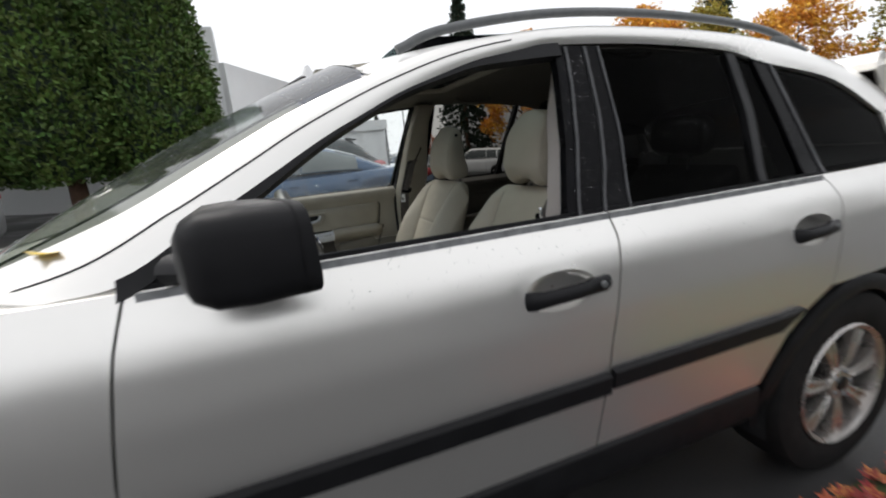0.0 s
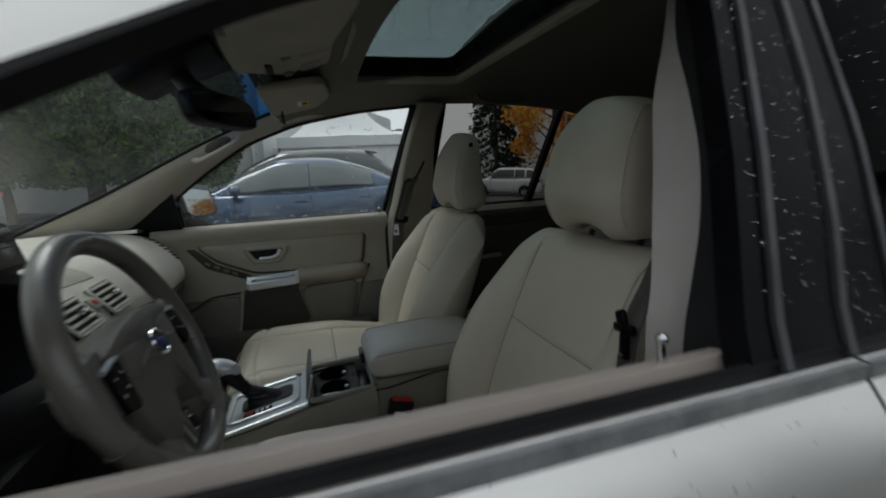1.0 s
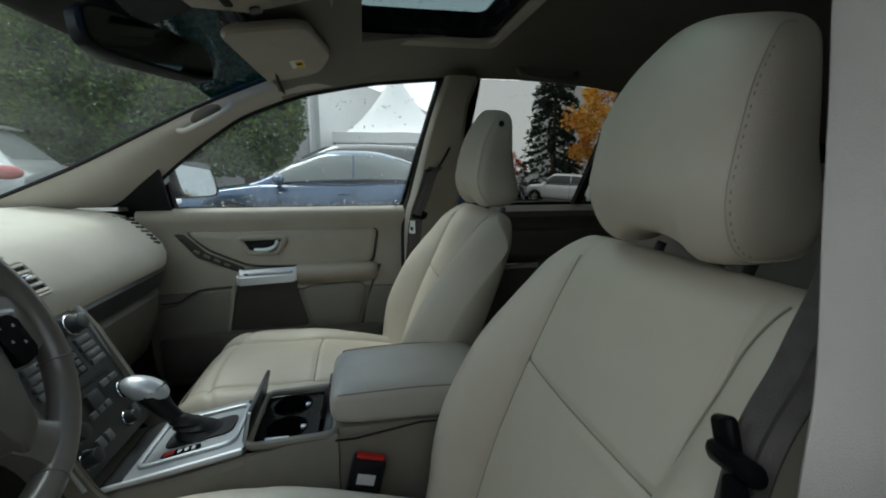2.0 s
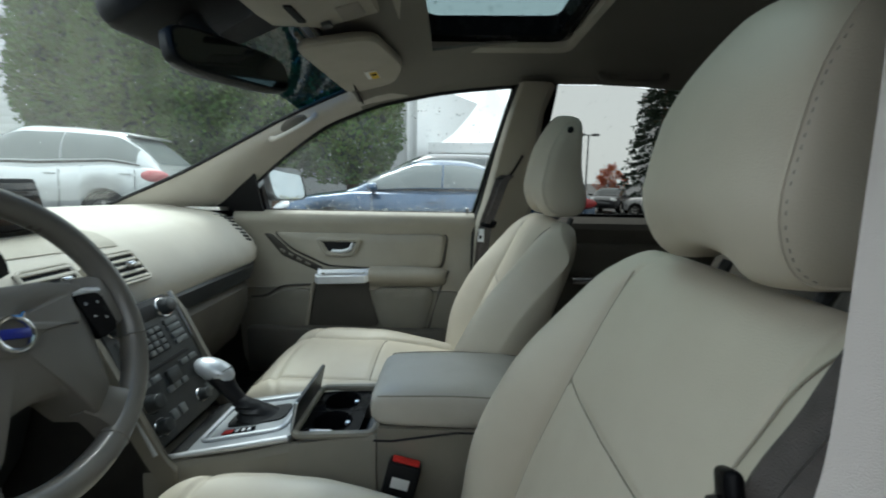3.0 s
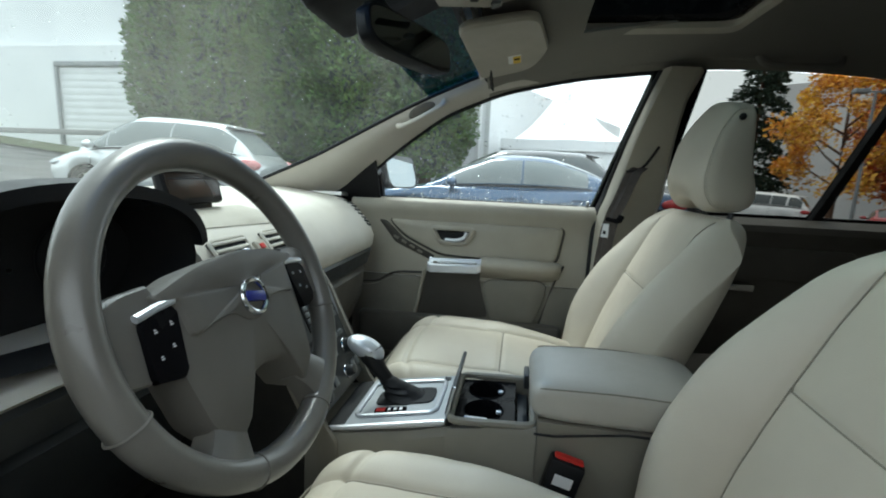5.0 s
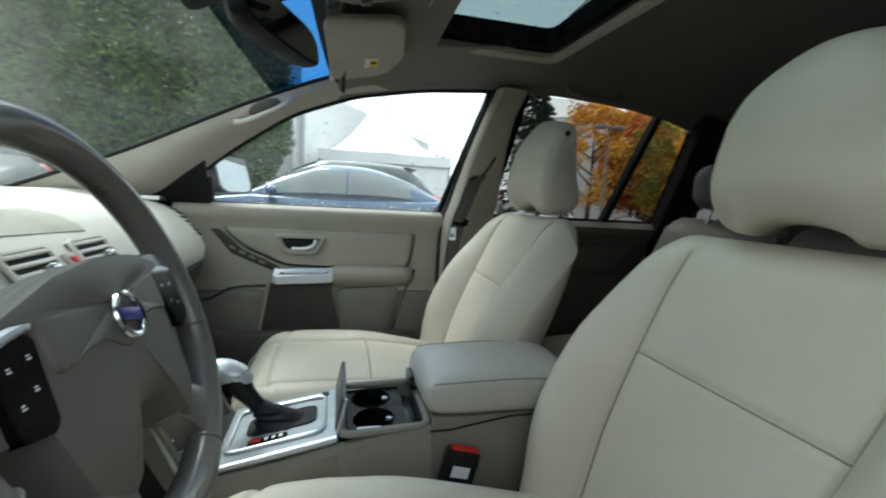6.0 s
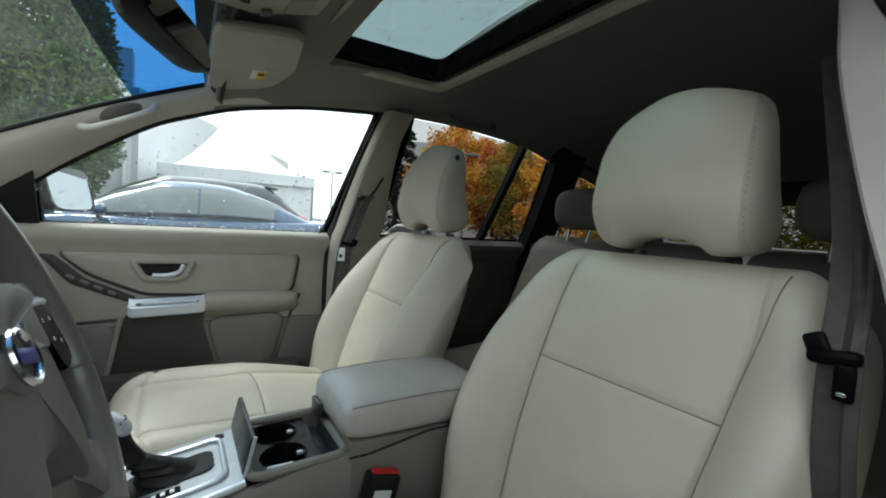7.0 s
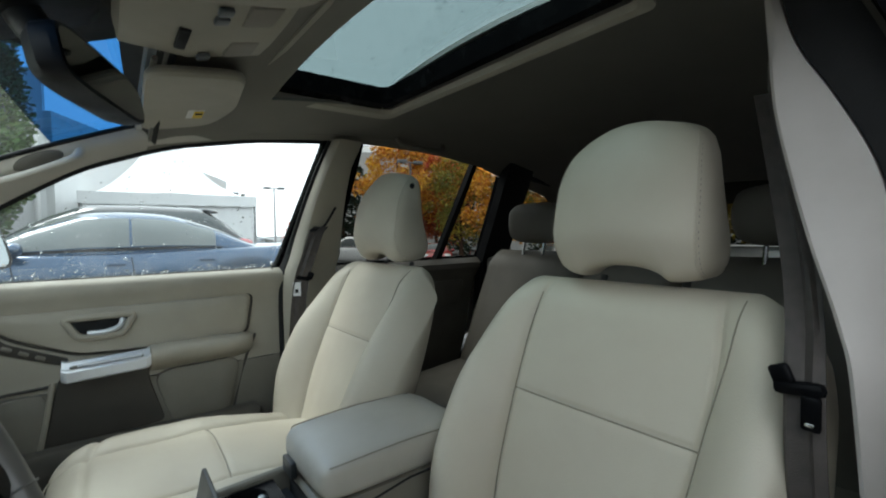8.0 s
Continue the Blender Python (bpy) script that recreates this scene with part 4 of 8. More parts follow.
        rings.append([(xo, s * yo, z), (lerp(xi, xo, 0.5) - 0.003, s * lerp(yi, yo, 0.5), z), (xi, s * (yi + 0.004), z), (xi + 0.004, s * yi, z), (xi + deep, s * (yi + 0.012), z), (xi + deep + 0.025, s * (yo + 0.02), z)])
        yd = (skin(0.75, z) if z > 1.09 else 0.86) - 0.045
        ye = min(max(yd, yo + 0.012), skin(0.75, z) - 0.006)
        seals.append([(xo + 0.010, s * (yo + 0.001), z), (xo - 0.003, s * (yo + 0.003), z), (xo - 0.010, s * lerp(yo, ye, 0.4), z), (xo - 0.010, s * ye, z), (0.86, s * ye, z)])
    loft(bm, rings)
    part("centre_pillar_trim", bm, PILLAR if near_side(s) else TRIM, suv, "fabric-grained centre pillar trim, daylight put into its pale tone" if near_side(s) else "beige centre pillar trim")
    part("pillar_seal", loft(bm2, seals), DARK_HOLE, suv, "black rubber door seal")
    bm = bmesh.new()
    loft(bm, [[(1.60, s * (skin(1.6, z) - 0.04), z), (1.60, s * (skin(1.6, z) - 0.09), z), (1.76, s * (skin(1.7, z) - 0.09), z), (1.76, s * (skin(1.7, z) - 0.04), z)] for z in (0.6, 1.09, 1.25, 1.40, 1.52)])
    part("rear_pillar_trim", bm, BLACK_PLASTIC, suv, "dark rear pillar trim")
    part("load_side_trim", boxed((2.05, s * 0.76, 0.75), (0.86, 0.05, 0.70), 0.02), TRIM_DARK, suv)
    part("kick_panel", boxed((-0.47, s * 0.832, 0.74), (0.46, 0.03, 0.66), 0.008), CARPET, suv, "dark carpeted footwell side")


# beige door trim again, darkened for the shade low in the door
LOWER_TRIM = surface("shaded_beige_trim", (0.22, 0.204, 0.17), 0.55, 0, (0.195, 0.18, 0.15), 9.0, 0.28, 900, rough_var=0.06)
# cream leather darkened to carry the rear cabin's shade
REAR_SHADED_LEATHER = surface("shaded_cream_leather", (0.17, 0.158, 0.135), 0.5, 0, (0.15, 0.139, 0.119), 9.0, 0.22, 520, rough_var=0.07)


# ---- door trims ----
def outline_plate(bm, pts, y, s, thick, bevel=0.006):
    """A flat plate from an outline in x and z, standing thick proud of y towards the cabin, with a rounded rim."""
    cx, cz = sum(p[0] for p in pts) / len(pts), sum(p[1] for p in pts) / len(pts)
    rings = []
    for k, d in ((1.0, 0.0), (1.0, thick * 0.5), (0.985, thick * 0.85), (0.955, thick), (0.5, thick * 1.05)):
        rings.append([(lerp(cx, p[0], k), s * (y - d), lerp(cz, p[1], k)) for p in pts])
    loft(bm, rings)
    return bm


def rounded(pts, r=0.02, n=4):
    """An outline with its corners rounded."""
    out = []
    for i, p in enumerate(pts):
        a, b, c = Vector(pts[i - 1]), Vector(p), Vector(pts[(i + 1) % len(pts)])
        q = min(r, (a - b).length / 2.2, (c - b).length / 2.2)
        p0, p1 = b + (a - b).normalized() * q, b + (c - b).normalized() * q
        for k in range(n + 1):
            t = k / n
            out.append(tuple(p0 * (1 - t) ** 2 + b * 2 * t * (1 - t) + p1 * t * t))
    return out


trim_way = smooth_path([(0.83, 0, 0.44), (0.802, 0, 0.60), (0.795, 0, 0.76), (0.803, 0, 0.84), (0.806, 0, 0.93), (0.804, 0, 1.0), (0.796, 0, 1.035), (0.786, 0, 1.064), (0.788, 0, 1.086), (0.800, 0, 1.098), (0.830, 0, 1.105)], 100)


def trim_y(z):
    """How far the door trim stands from the car's middle at the height z."""
    return float(np.interp(z, [p.z for p in trim_way], [p.x for p in trim_way]))


for s in (-1, 1):
    d1, d2 = DOORS[s]
    crest = 1.104 if s > 0 else 1.100
    def trim_at(u, v, lo, hi, s=s, crest=crest):
        z = lerp(lo, hi, v)
        return (lerp(-0.25, lerp(0.575, 0.705, (z - 0.44) / 0.66), u), s * trim_y(z + 1.104 - crest if z > 1.0 else z), z)
    part("door_trim", sheet(bmesh.new(), lambda u, v: trim_at(u, v, 0.806, crest), 20, 48, 0.02, (0, -s, 0)), TRIM if s > 0 else DOOR_LIT, d1, "beige moulded door trim")
    part("lower_trim", sheet(bmesh.new(), lambda u, v: trim_at(u, v, 0.44, 0.803), 20, 24, 0.02, (0, -s, 0)), LOWER_TRIM, d1, "beige lower door trim, shade put into its colour")
    bm = bmesh.new()
    outline_plate(bm, rounded([(-0.10, 1.022), (0.555, 1.022), (0.535, 0.895), (0.27, 0.893), (0.10, 0.90), (-0.03, 0.96)], 0.03), 0.806, s, 0.016)
    part("trim_insert", bm, LEATHER_SIDE if s < 0 else TRIM, d1, "padded beige insert")
    bm = bmesh.new()
    tube(bm, [(x, s * 0.803, z) for x, z in rounded([(-0.106, 1.027), (0.562, 1.027), (0.541, 0.890), (0.27, 0.888), (0.10, 0.895), (-0.036, 0.957)], 0.03)], 0.0042, 6, True, 1.0, (0, 1, 0))
    part("insert_groove", bm, SHADE_TRIM, d1, "dark groove round the insert")
    bm = bmesh.new()
    outline_plate(bm, rounded([(-0.145, 1.020), (-0.112, 1.018), (-0.040, 0.948), (0.085, 0.888), (0.065, 0.872), (-0.075, 0.932)], 0.012), 0.806, s, 0.005)
    # raised plate whose dark tone carries the switch recess's shade
    part("switch_strip", bm, SHADE_TRIM, d1, "plate with window switches, recess shade put into its colour")
    for k in range(4):
        part("window_switch", boxed((-0.072 + 0.032 * k, s * 0.799, 0.952 - 0.0165 * k), (0.022, 0.008, 0.010), 0.003, turn("Y", 28)), CONSOLE, d1)
    # inner handle: a frame, a dark plate for the scoop's shade, and a lever
    fr = rounded([(0.072, 1.000), (0.232, 1.000), (0.200, 0.945), (0.105, 0.945)], 0.014)
    bm = bmesh.new()
    outline_plate(bm, [(lerp(0.152, x, 0.86), lerp(0.973, z, 0.80)) for x, z in fr], 0.790, s, 0.003)
    part("handle_recess", bm, DARK_HOLE, d1)
    bm = bmesh.new()
    tube(bm, [(x, s * 0.783, z) for x, z in fr], 0.0095, 8, True, 1.0, (0, 1, 0))
    part("handle_frame", bm, TRIM, d1, "beige handle frame")
    bm = bmesh.new()
    tube(bm, smooth_path([(0.125, s * 0.784, 0.956), (0.165, s * 0.776, 0.957), (0.195, s * 0.776, 0.968), (0.205, s * 0.782, 0.988)], 10), 0.0075, 8)
    part("inner_handle", bm, SATIN, d1, "satin silver door lever")
    # pull and arm rest
    bm = bmesh.new()
    pull = [(x, z, d) for x, z, d in ((0.066, 0.840, 0.752), (0.078, 0.835, 0.745), (0.254, 0.842, 0.745), (0.266, 0.848, 0.752))]
    loft(bm, [[(x, s * 0.80, z), (x, s * d, z), (x, s * (d - 0.003), z + 0.004), (x, s * (d - 0.003), z + 0.028), (x, s * d, z + 0.032), (x, s * (d + 0.008), z + 0.033), (x, s * (d + 0.012), z + 0.026), (x, s * (d + 0.030), z + 0.028), (x, s * 0.788, z + 0.046), (x, s * 0.80, z + 0.046)] for x, z, d in pull])
    part("door_pull", bm, PULL, d1, "bright satin chrome door pull", False, 30)
    # solid block; its darker tone paints the shaded ends of the bowl
    part("pull_bowl", boxed((0.166, s * 0.7745, 0.8725), (0.165, 0.016, 0.005), 0.002, turn("Y", -2)), LOWER_TRIM, d1, "block behind the pull, its tone painting the bowl's shaded ends")
    part("bowl_floor", boxed((0.172, s * 0.7735, 0.8745), (0.146, 0.018, 0.006), 0.0025, turn("Y", -2)), PULL, d1, "bright floor of the bowl")
    bm = bmesh.new()
    ledge = smooth_path([(0.81, 0, 0.902), (0.772, 0, 0.898), (0.750, 0, 0.886), (0.746, 0, 0.868), (0.758, 0, 0.846), (0.785, 0, 0.826), (0.81, 0, 0.812)], 16)
    rings = []
    for x, w in ((0.267, 0.96), (0.30, 1.0), (0.42, 0.98), (0.50, 0.92), (0.535, 0.80), (0.552, 0.55), (0.558, 0.2)):
        rings.append([(x, s * lerp(0.812, p.x, w), lerp(0.862, p.z, 0.4 + 0.6 * w)) for p in ledge])
    loft(bm, rings)
    part("arm_rest", bm, TRIM, d1, "padded beige arm rest")
    bm = bmesh.new()
    outline_plate(bm, rounded([(0.060, 0.845), (0.262, 0.850), (0.262, 0.800), (0.300, 0.665), (0.012, 0.635)], 0.02), 0.794, s, 0.004)
    part("pull_shield", bm, SHADE_TRIM, d1, "dark grey-brown panel below the pull")
    bm = bmesh.new()
    outline_plate(bm, rounded([(-0.24, 0.752), (-0.145, 0.762), (-0.075, 0.802), (0.042, 0.812), (0.006, 0.625), (-0.24, 0.60)], 0.05), 0.797, s, 0.012)
    part("speaker_panel", bm, LOWER_TRIM, d1, "curved lower trim panel")
    bm = bmesh.new()
    outline_plate(bm, rounded([(0.268, 0.815), (0.518, 0.825), (0.472, 0.640), (0.318, 0.640)], 0.05), 0.797, s, 0.014)
    part("lower_panel", bm, LOWER_TRIM, d1, "curved lower trim panel")
    bm = bmesh.new()
    tube(bm, smooth_path([(0.046, s * 0.790, 0.832), (0.040, s * 0.786, 0.790), (0.024, s * 0.788, 0.70), (0.002, s * 0.792, 0.60)], 12), 0.007, 8)
    part("trim_rib", bm, TRIM, d1, "raised rib beside the recess")
    bm = bmesh.new()
    tube(bm, smooth_path([(-0.20, s * 0.797, 0.768), (-0.14, s * 0.797, 0.776), (-0.072, s * 0.797, 0.813), (0.046, s * 0.797, 0.822)], 16), 0.0045, 6)
    part("trim_groove", bm, SHADE_TRIM, d1, "dark groove between the trim panels")
    bm = bmesh.new()
    tube(bm, smooth_path([(0.566, s * 0.803, 0.885), (0.530, s * 0.799, 0.80), (0.486, s * 0.799, 0.635)], 12), 0.0045, 6)
    part("trim_groove", bm, SHADE_TRIM, d1, "dark groove between the trim panels")
    part("door_pocket", boxed((0.18, s * 0.78, 0.58), (0.78, 0.06, 0.16), 0.02), TRIM_DARK, d1, "dark door pocket")
    bm = bmesh.new()
    tube(bm, [(0.63, s * 0.815, 1.08), (0.63, s * 0.812, 1.118)], 0.0045, 8)
    ball(bm, (0.63, s * 0.812, 1.12), (0.006, 0.006, 0.006), None, 8, 6)
    part("lock_pin", bm, CHROME, d1, "small lock pin")
    # rear door trim
    def rear_trim(u, v, s=s):
        z = lerp(0.44, 1.098, v)
        x = lerp(lerp(0.82, 0.85, v), lerp(1.40, 1.60, v), u)
        y = float(np.interp(z, [0.44, 0.60, 0.78, 0.86, 1.02, 1.055, 1.08, 1.098], [0.83, 0.80, 0.79, 0.805, 0.805, 0.785, 0.790, 0.822]))
        return (x, s * y, z)
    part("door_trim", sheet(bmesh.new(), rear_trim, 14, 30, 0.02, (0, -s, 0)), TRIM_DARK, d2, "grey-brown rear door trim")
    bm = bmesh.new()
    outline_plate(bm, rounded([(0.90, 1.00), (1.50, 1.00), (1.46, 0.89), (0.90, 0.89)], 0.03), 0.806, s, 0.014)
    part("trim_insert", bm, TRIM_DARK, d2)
    part("door_pull", boxed((1.10, s * 0.77, 0.868), (0.16, 0.05, 0.025), 0.006), CHROME, d2, "chrome rear door pull")

# ---- grab handle on each windscreen pillar, roof handles, visors, overhead console, inside mirror ----
for s in (-1, 1):
    bm = bmesh.new()
    tube(bm, smooth_path([(1.02, s * 0.60, 1.565), (1.05, s * 0.585, 1.535), (1.20, s * 0.58, 1.53), (1.23, s * 0.60, 1.56)], 16), 0.010, 8)
    part("roof_handle", bm, LINER, suv, "folding roof handle")
    # visor folded against the headliner
    y0, y1 = (0.13, 0.56) if s > 0 else (0.16, 0.58)
    ol = rounded([(0.235, y0), (0.405, y0 + 0.015), (0.44, (y0 + y1) / 2 + 0.06), (0.40, y1 - 0.03), (0.25, y1)], 0.045)
    visor = thing("sun_visor", "beige vinyl sun visor folded against the headliner" if s < 0 else "beige vinyl sun visor with a small warning label", "sun visor", (0.3, s * 0.35, 1.56), "pair of sun visors")
    bm = bmesh.new()
    rings = []
    for k, d in ((0.97, 0.016), (1.0, 0.008), (1.0, 0.002), (0.97, -0.004), (0.5, -0.006)):
        rings.append([(lerp(0.335, x, k), s * lerp((y0 + y1) / 2, y, k), 1.513 + 0.16 * (lerp(0.335, x, k) - 0.32) - 0.10 * max(0, lerp(0.3, y, k) - 0.40) + d) for x, y in ol])
    loft(bm, rings)
    part("visor_panel", bm, TRIM, visor)
    bm = bmesh.new()
    tube(bm, [(0.25, s * 0.12, 1.522), (0.247, s * 0.545, 1.512)], 0.005, 8)
    part("visor_rod", bm, TRIM_DARK, visor)
    if s > 0:
        part("warning_label", boxed((0.352, 0.418, 1.5085), (0.034, 0.056, 0.0016), 0, turn("Y", -9) @ turn("X", -5.5)), WHITE, visor, "white warning label")
        part("label_panel", boxed((0.358, 0.418, 1.5075), (0.020, 0.046, 0.0016), 0, turn("Y", -9) @ turn("X", -5.5)), YELLOW, visor, "yellow and black panel on the label")
        for q in (-0.010, 0.010):
            part("label_bar", boxed((0.358, 0.418 + q, 1.5068), (0.014, 0.008, 0.0014), 0, turn("Y", -9) @ turn("X", -5.5)), BLACK_GLOSS, visor)
ohc = thing("overhead_console", "beige overhead console with map lamps and a microphone slot", "roof console", (0.33, 0, 1.60))
bm = bmesh.new()
loft(bm, [[(0.19, y, 1.60), (0.20, y, 1.552 - e), (0.30, y, 1.548 - e), (0.42, y, 1.578 - e), (0.445, y, 1.625)] for y, e in ((-0.14, 0), (-0.125, 0.012), (-0.05, 0.018), (0.05, 0.018), (0.125, 0.012), (0.14, 0))], True)
part("console_shell", bm, TRIM, ohc)
for y in (-0.07, 0.07):
    part("map_lamp", boxed((0.375, y, 1.552), (0.05, 0.07, 0.012), 0.005, turn("Y", -15)), LEATHER_SIDE, ohc, "unlit map lamp lens")
part("microphone_slot", boxed((0.28, 0.03, 1.530), (0.016, 0.08, 0.008), 0.002), DARK_HOLE, ohc)
for y in (-0.09, -0.06, 0.10):
    part("roof_switch", boxed((0.32, y, 1.533), (0.02, 0.02, 0.008), 0.002, turn("Y", -14)), BUTTON, ohc)
rvm = thing("rear_view_mirror", "black framed rear view mirror on the windscreen", "mirror", (0.10, 0.0, 1.45))
bm = bmesh.new()
rings = []
tilt = turn("Z", -20) @ turn("Y", -10)
for d, k in ((-0.030, 0.6), (-0.024, 0.85), (-0.008, 0.99), (0.010, 1.0), (0.016, 0.97)):
    rings.append([Vector((0.170, 0.0, 1.432)) + tilt.to_3x3() @ Vector((d, 0.135 * k * math.copysign(abs(math.cos(t)) ** 0.42, math.cos(t)), 0.037 * k * math.copysign(abs(math.sin(t)) ** 0.5, math.sin(t)))) for t in (2 * math.pi * j / 32 for j in range(32))])
loft(bm, rings)
part("mirror_housing", bm, BLACK_PLASTIC, rvm)
bm = bmesh.new()
loft(bm, [[Vector((0.170, 0.0, 1.432)) + tilt.to_3x3() @ Vector((0.0175, 0.128 * k * math.copysign(abs(math.cos(t)) ** 0.42, math.cos(t)), 0.031 * k * math.copysign(abs(math.sin(t)) ** 0.5, math.sin(t)))) for t in (2 * math.pi * j / 32 for j in range(32))] for k in (1.0, 0.02)], True, False)
part("mirror_glass", bm, MIRROR_DARK, rvm, "mirror glass, dark reflection put into its tone")
bm = bmesh.new()
tube(bm, smooth_path([(0.155, 0, 1.45), (0.11, 0, 1.49), (0.085, 0, 1.54)], 8), 0.022, 10)
part("mirror_stalk", bm, STACK, rvm)
part("sensor_pod", boxed((0.085, 0, 1.53), (0.20, 0.20, 0.055), 0.02, turn("Y", -27)), BLACK_PLASTIC, rvm, "dark sensor pod at the glass")

# sunroof surround
sr = thing("sunroof_surround", "black sunroof frame in a beige moulded rim", "sunroof frame", (0.69, 0, 1.60))
for tag, o, w, z0, z1, mt in (("sunroof_frame", 0.0, 0.035, 1.588, 1.640, BLACK_GLOSS), ("sunroof_rim", 0.030, 0.022, 1.572, 1.592, TRIM)):
    bm = bmesh.new()
    path = rounded([(SUN_X[0] - o, -SUN_Y - o), (SUN_X[1] + o, -SUN_Y - o), (SUN_X[1] + o, SUN_Y + o), (SUN_X[0] - o, SUN_Y + o)], 0.04, 5)
    rings = []
    for x, y in path + path[:1]:
        d = Vector((x - 0.69, y, 0)).normalized()
        dz = 0.045 * (1 - (y / 0.62) ** 2) - 0.026
        rings.append([(x + d.x * 0.008, y + d.y * 0.008, z0 + dz), (x + d.x * 0.008, y + d.y * 0.008, z1 + dz), (x - d.x * w, y - d.y * w, z1 + dz), (x - d.x * w * 0.85, y - d.y * w * 0.85, z0 + dz + 0.006)])
    loft(bm, rings, True, False)
    part(tag, bm, mt, sr)


# ---- front seats ----
SEAT_Y = -0.370
RECLINE = radians(23)
BX, BZ = 0.658, 0.650
seat_hw = soft_line([(-0.02, 0.258), (0.15, 0.287), (0.30, 0.290), (0.42, 0.278), (0.50, 0.250), (0.56, 0.205)], 0.05)
seam_y = soft_line([(0, 0.128), (0.15, 0.146), (0.30, 0.160), (0.42, 0.166), (0.55, 0.150)], 0.05)
bolster = soft_line([(-0.02, 0.055), (0.12, 0.082), (0.30, 0.070), (0.42, 0.034), (0.52, 0.008)], 0.06)
lumbar = soft_line([(-0.02, 0.0), (0.12, 0.028), (0.30, 0.022), (0.45, 0.012), (0.55, 0.004)], 0.06)
SEAM_H = 0.302


def back_front(y, h):
    """How far the backrest's face stands out at y across and h up."""
    a, hw, sy = abs(y), seat_hw(h), seam_y(h)
    f = lumbar(h) * (1 - 0.5 * (a / sy) ** 2 if a < sy else 0.5)
    if a > sy:
        q = min(1.0, (a - sy) / max(hw - sy, 0.01))
        f += bolster(h) * math.sin(math.pi * min(q * 0.72, 0.6)) ** 0.9
    f -= 0.085 * (a / hw) ** 14
    f -= 0.0042 * math.exp(-((a - sy) / 0.0050) ** 2)
    if a < sy:
        f -= 0.0036 * math.exp(-((h - SEAM_H) / 0.0046) ** 2)
    f += 0.0035 * noise.noise((y * 7, h * 7, 1.3)) + 0.0008 * noise.noise((y * 24, h * 24, 5.1))
    return f


def gather(t):
    return t - 0.80 * math.sin(2 * math.pi * t) / (2 * math.pi)


def seam_cols(i, hw, sy):
    """Column i of 108 across, closer together beside the seams."""
    if i < 30:
        return lerp(-hw, -sy, gather(i / 30))
    if i <= 78:
        return lerp(-sy, sy, gather((i - 30) / 48))
    return lerp(sy, hw, gather((i - 78) / 30))


def back_point(y, h, f):
    sn, cs = math.sin(RECLINE), math.cos(RECLINE)
    return (BX + h * sn - f * cs, SEAT_Y + y, BZ + h * cs + f * sn)


seat = thing("front_seat", "cream leather front seat with wide side bolsters", "car seat", (0.40, SEAT_Y, 0.41), "pair of front seats")
NA, NH, HTOP = 108, 110, 0.535
bm = bmesh.new()
rings = []
for k in range(NH + 1):
    h = lerp(-0.03, HTOP, k / NH)
    hw = seat_hw(h)
    top = 1.0
    if h > HTOP - 0.085:
        t = (h - HTOP + 0.085) / 0.085
        top = math.sqrt(max(0.0, 1 - t * t))
    ring = []
    for i in range(NA + 1):
        y = seam_cols(i, hw, seam_y(h)) * (1 - 0.26 * (1 - top))
        f = lerp(-0.045, back_front(y, h), top)
        ring.append(back_point(y, h, f))
    for i in range(15):
        y = lerp(hw, -hw, (i + 0.5) / 15) * (1 - 0.26 * (1 - top))
        f = lerp(-0.045, -0.115 + 0.05 * (abs(y) / hw) ** 5 + 0.02 * (h / HTOP), top)
        ring.append(back_point(y, h, f))
    rings.append(ring)
loft(bm, rings)
back = part("backrest", bm, LEATHER, seat, "cream leather backrest with sewn panels", False, 60)
bm = bmesh.new()
for q in (-1, 1):
    pts = [back_point(q * seam_y(h), h, back_front(q * seam_y(h), h) + 0.0014) for h in (lerp(0.0, 0.49 if q > 0 else 0.305, k / 50) for k in range(51))]
    tube(bm, pts, 0.0011, 6)
w = seam_y(SEAM_H)
tube(bm, [back_point(y, SEAM_H, back_front(y, SEAM_H) + 0.0012) for y in (lerp(-w, w, k / 30) for k in range(31))], 0.0012, 6)
pts = []
for k in range(41):
    h = lerp(0.30, 0.512, k / 40)
    y = -seam_y(h) - 0.026 * (k / 40) ** 1.2
    pts.append(back_point(y, h, lerp(-0.045, back_front(y, h), math.sqrt(1 - max(0.0, (h - HTOP + 0.085) / 0.085) ** 2)) + 0.0012))
tube(bm, pts, 0.0011, 6)
part("back_seams", bm, SEAM, seat, "dark sewn seams")

# cushion
cush_hw = soft_line([(0.03, 0.205), (0.12, 0.250), (0.22, 0.266), (0.30, 0.262), (0.42, 0.240), (0.52, 0.218), (0.66, 0.20)], 0.05)


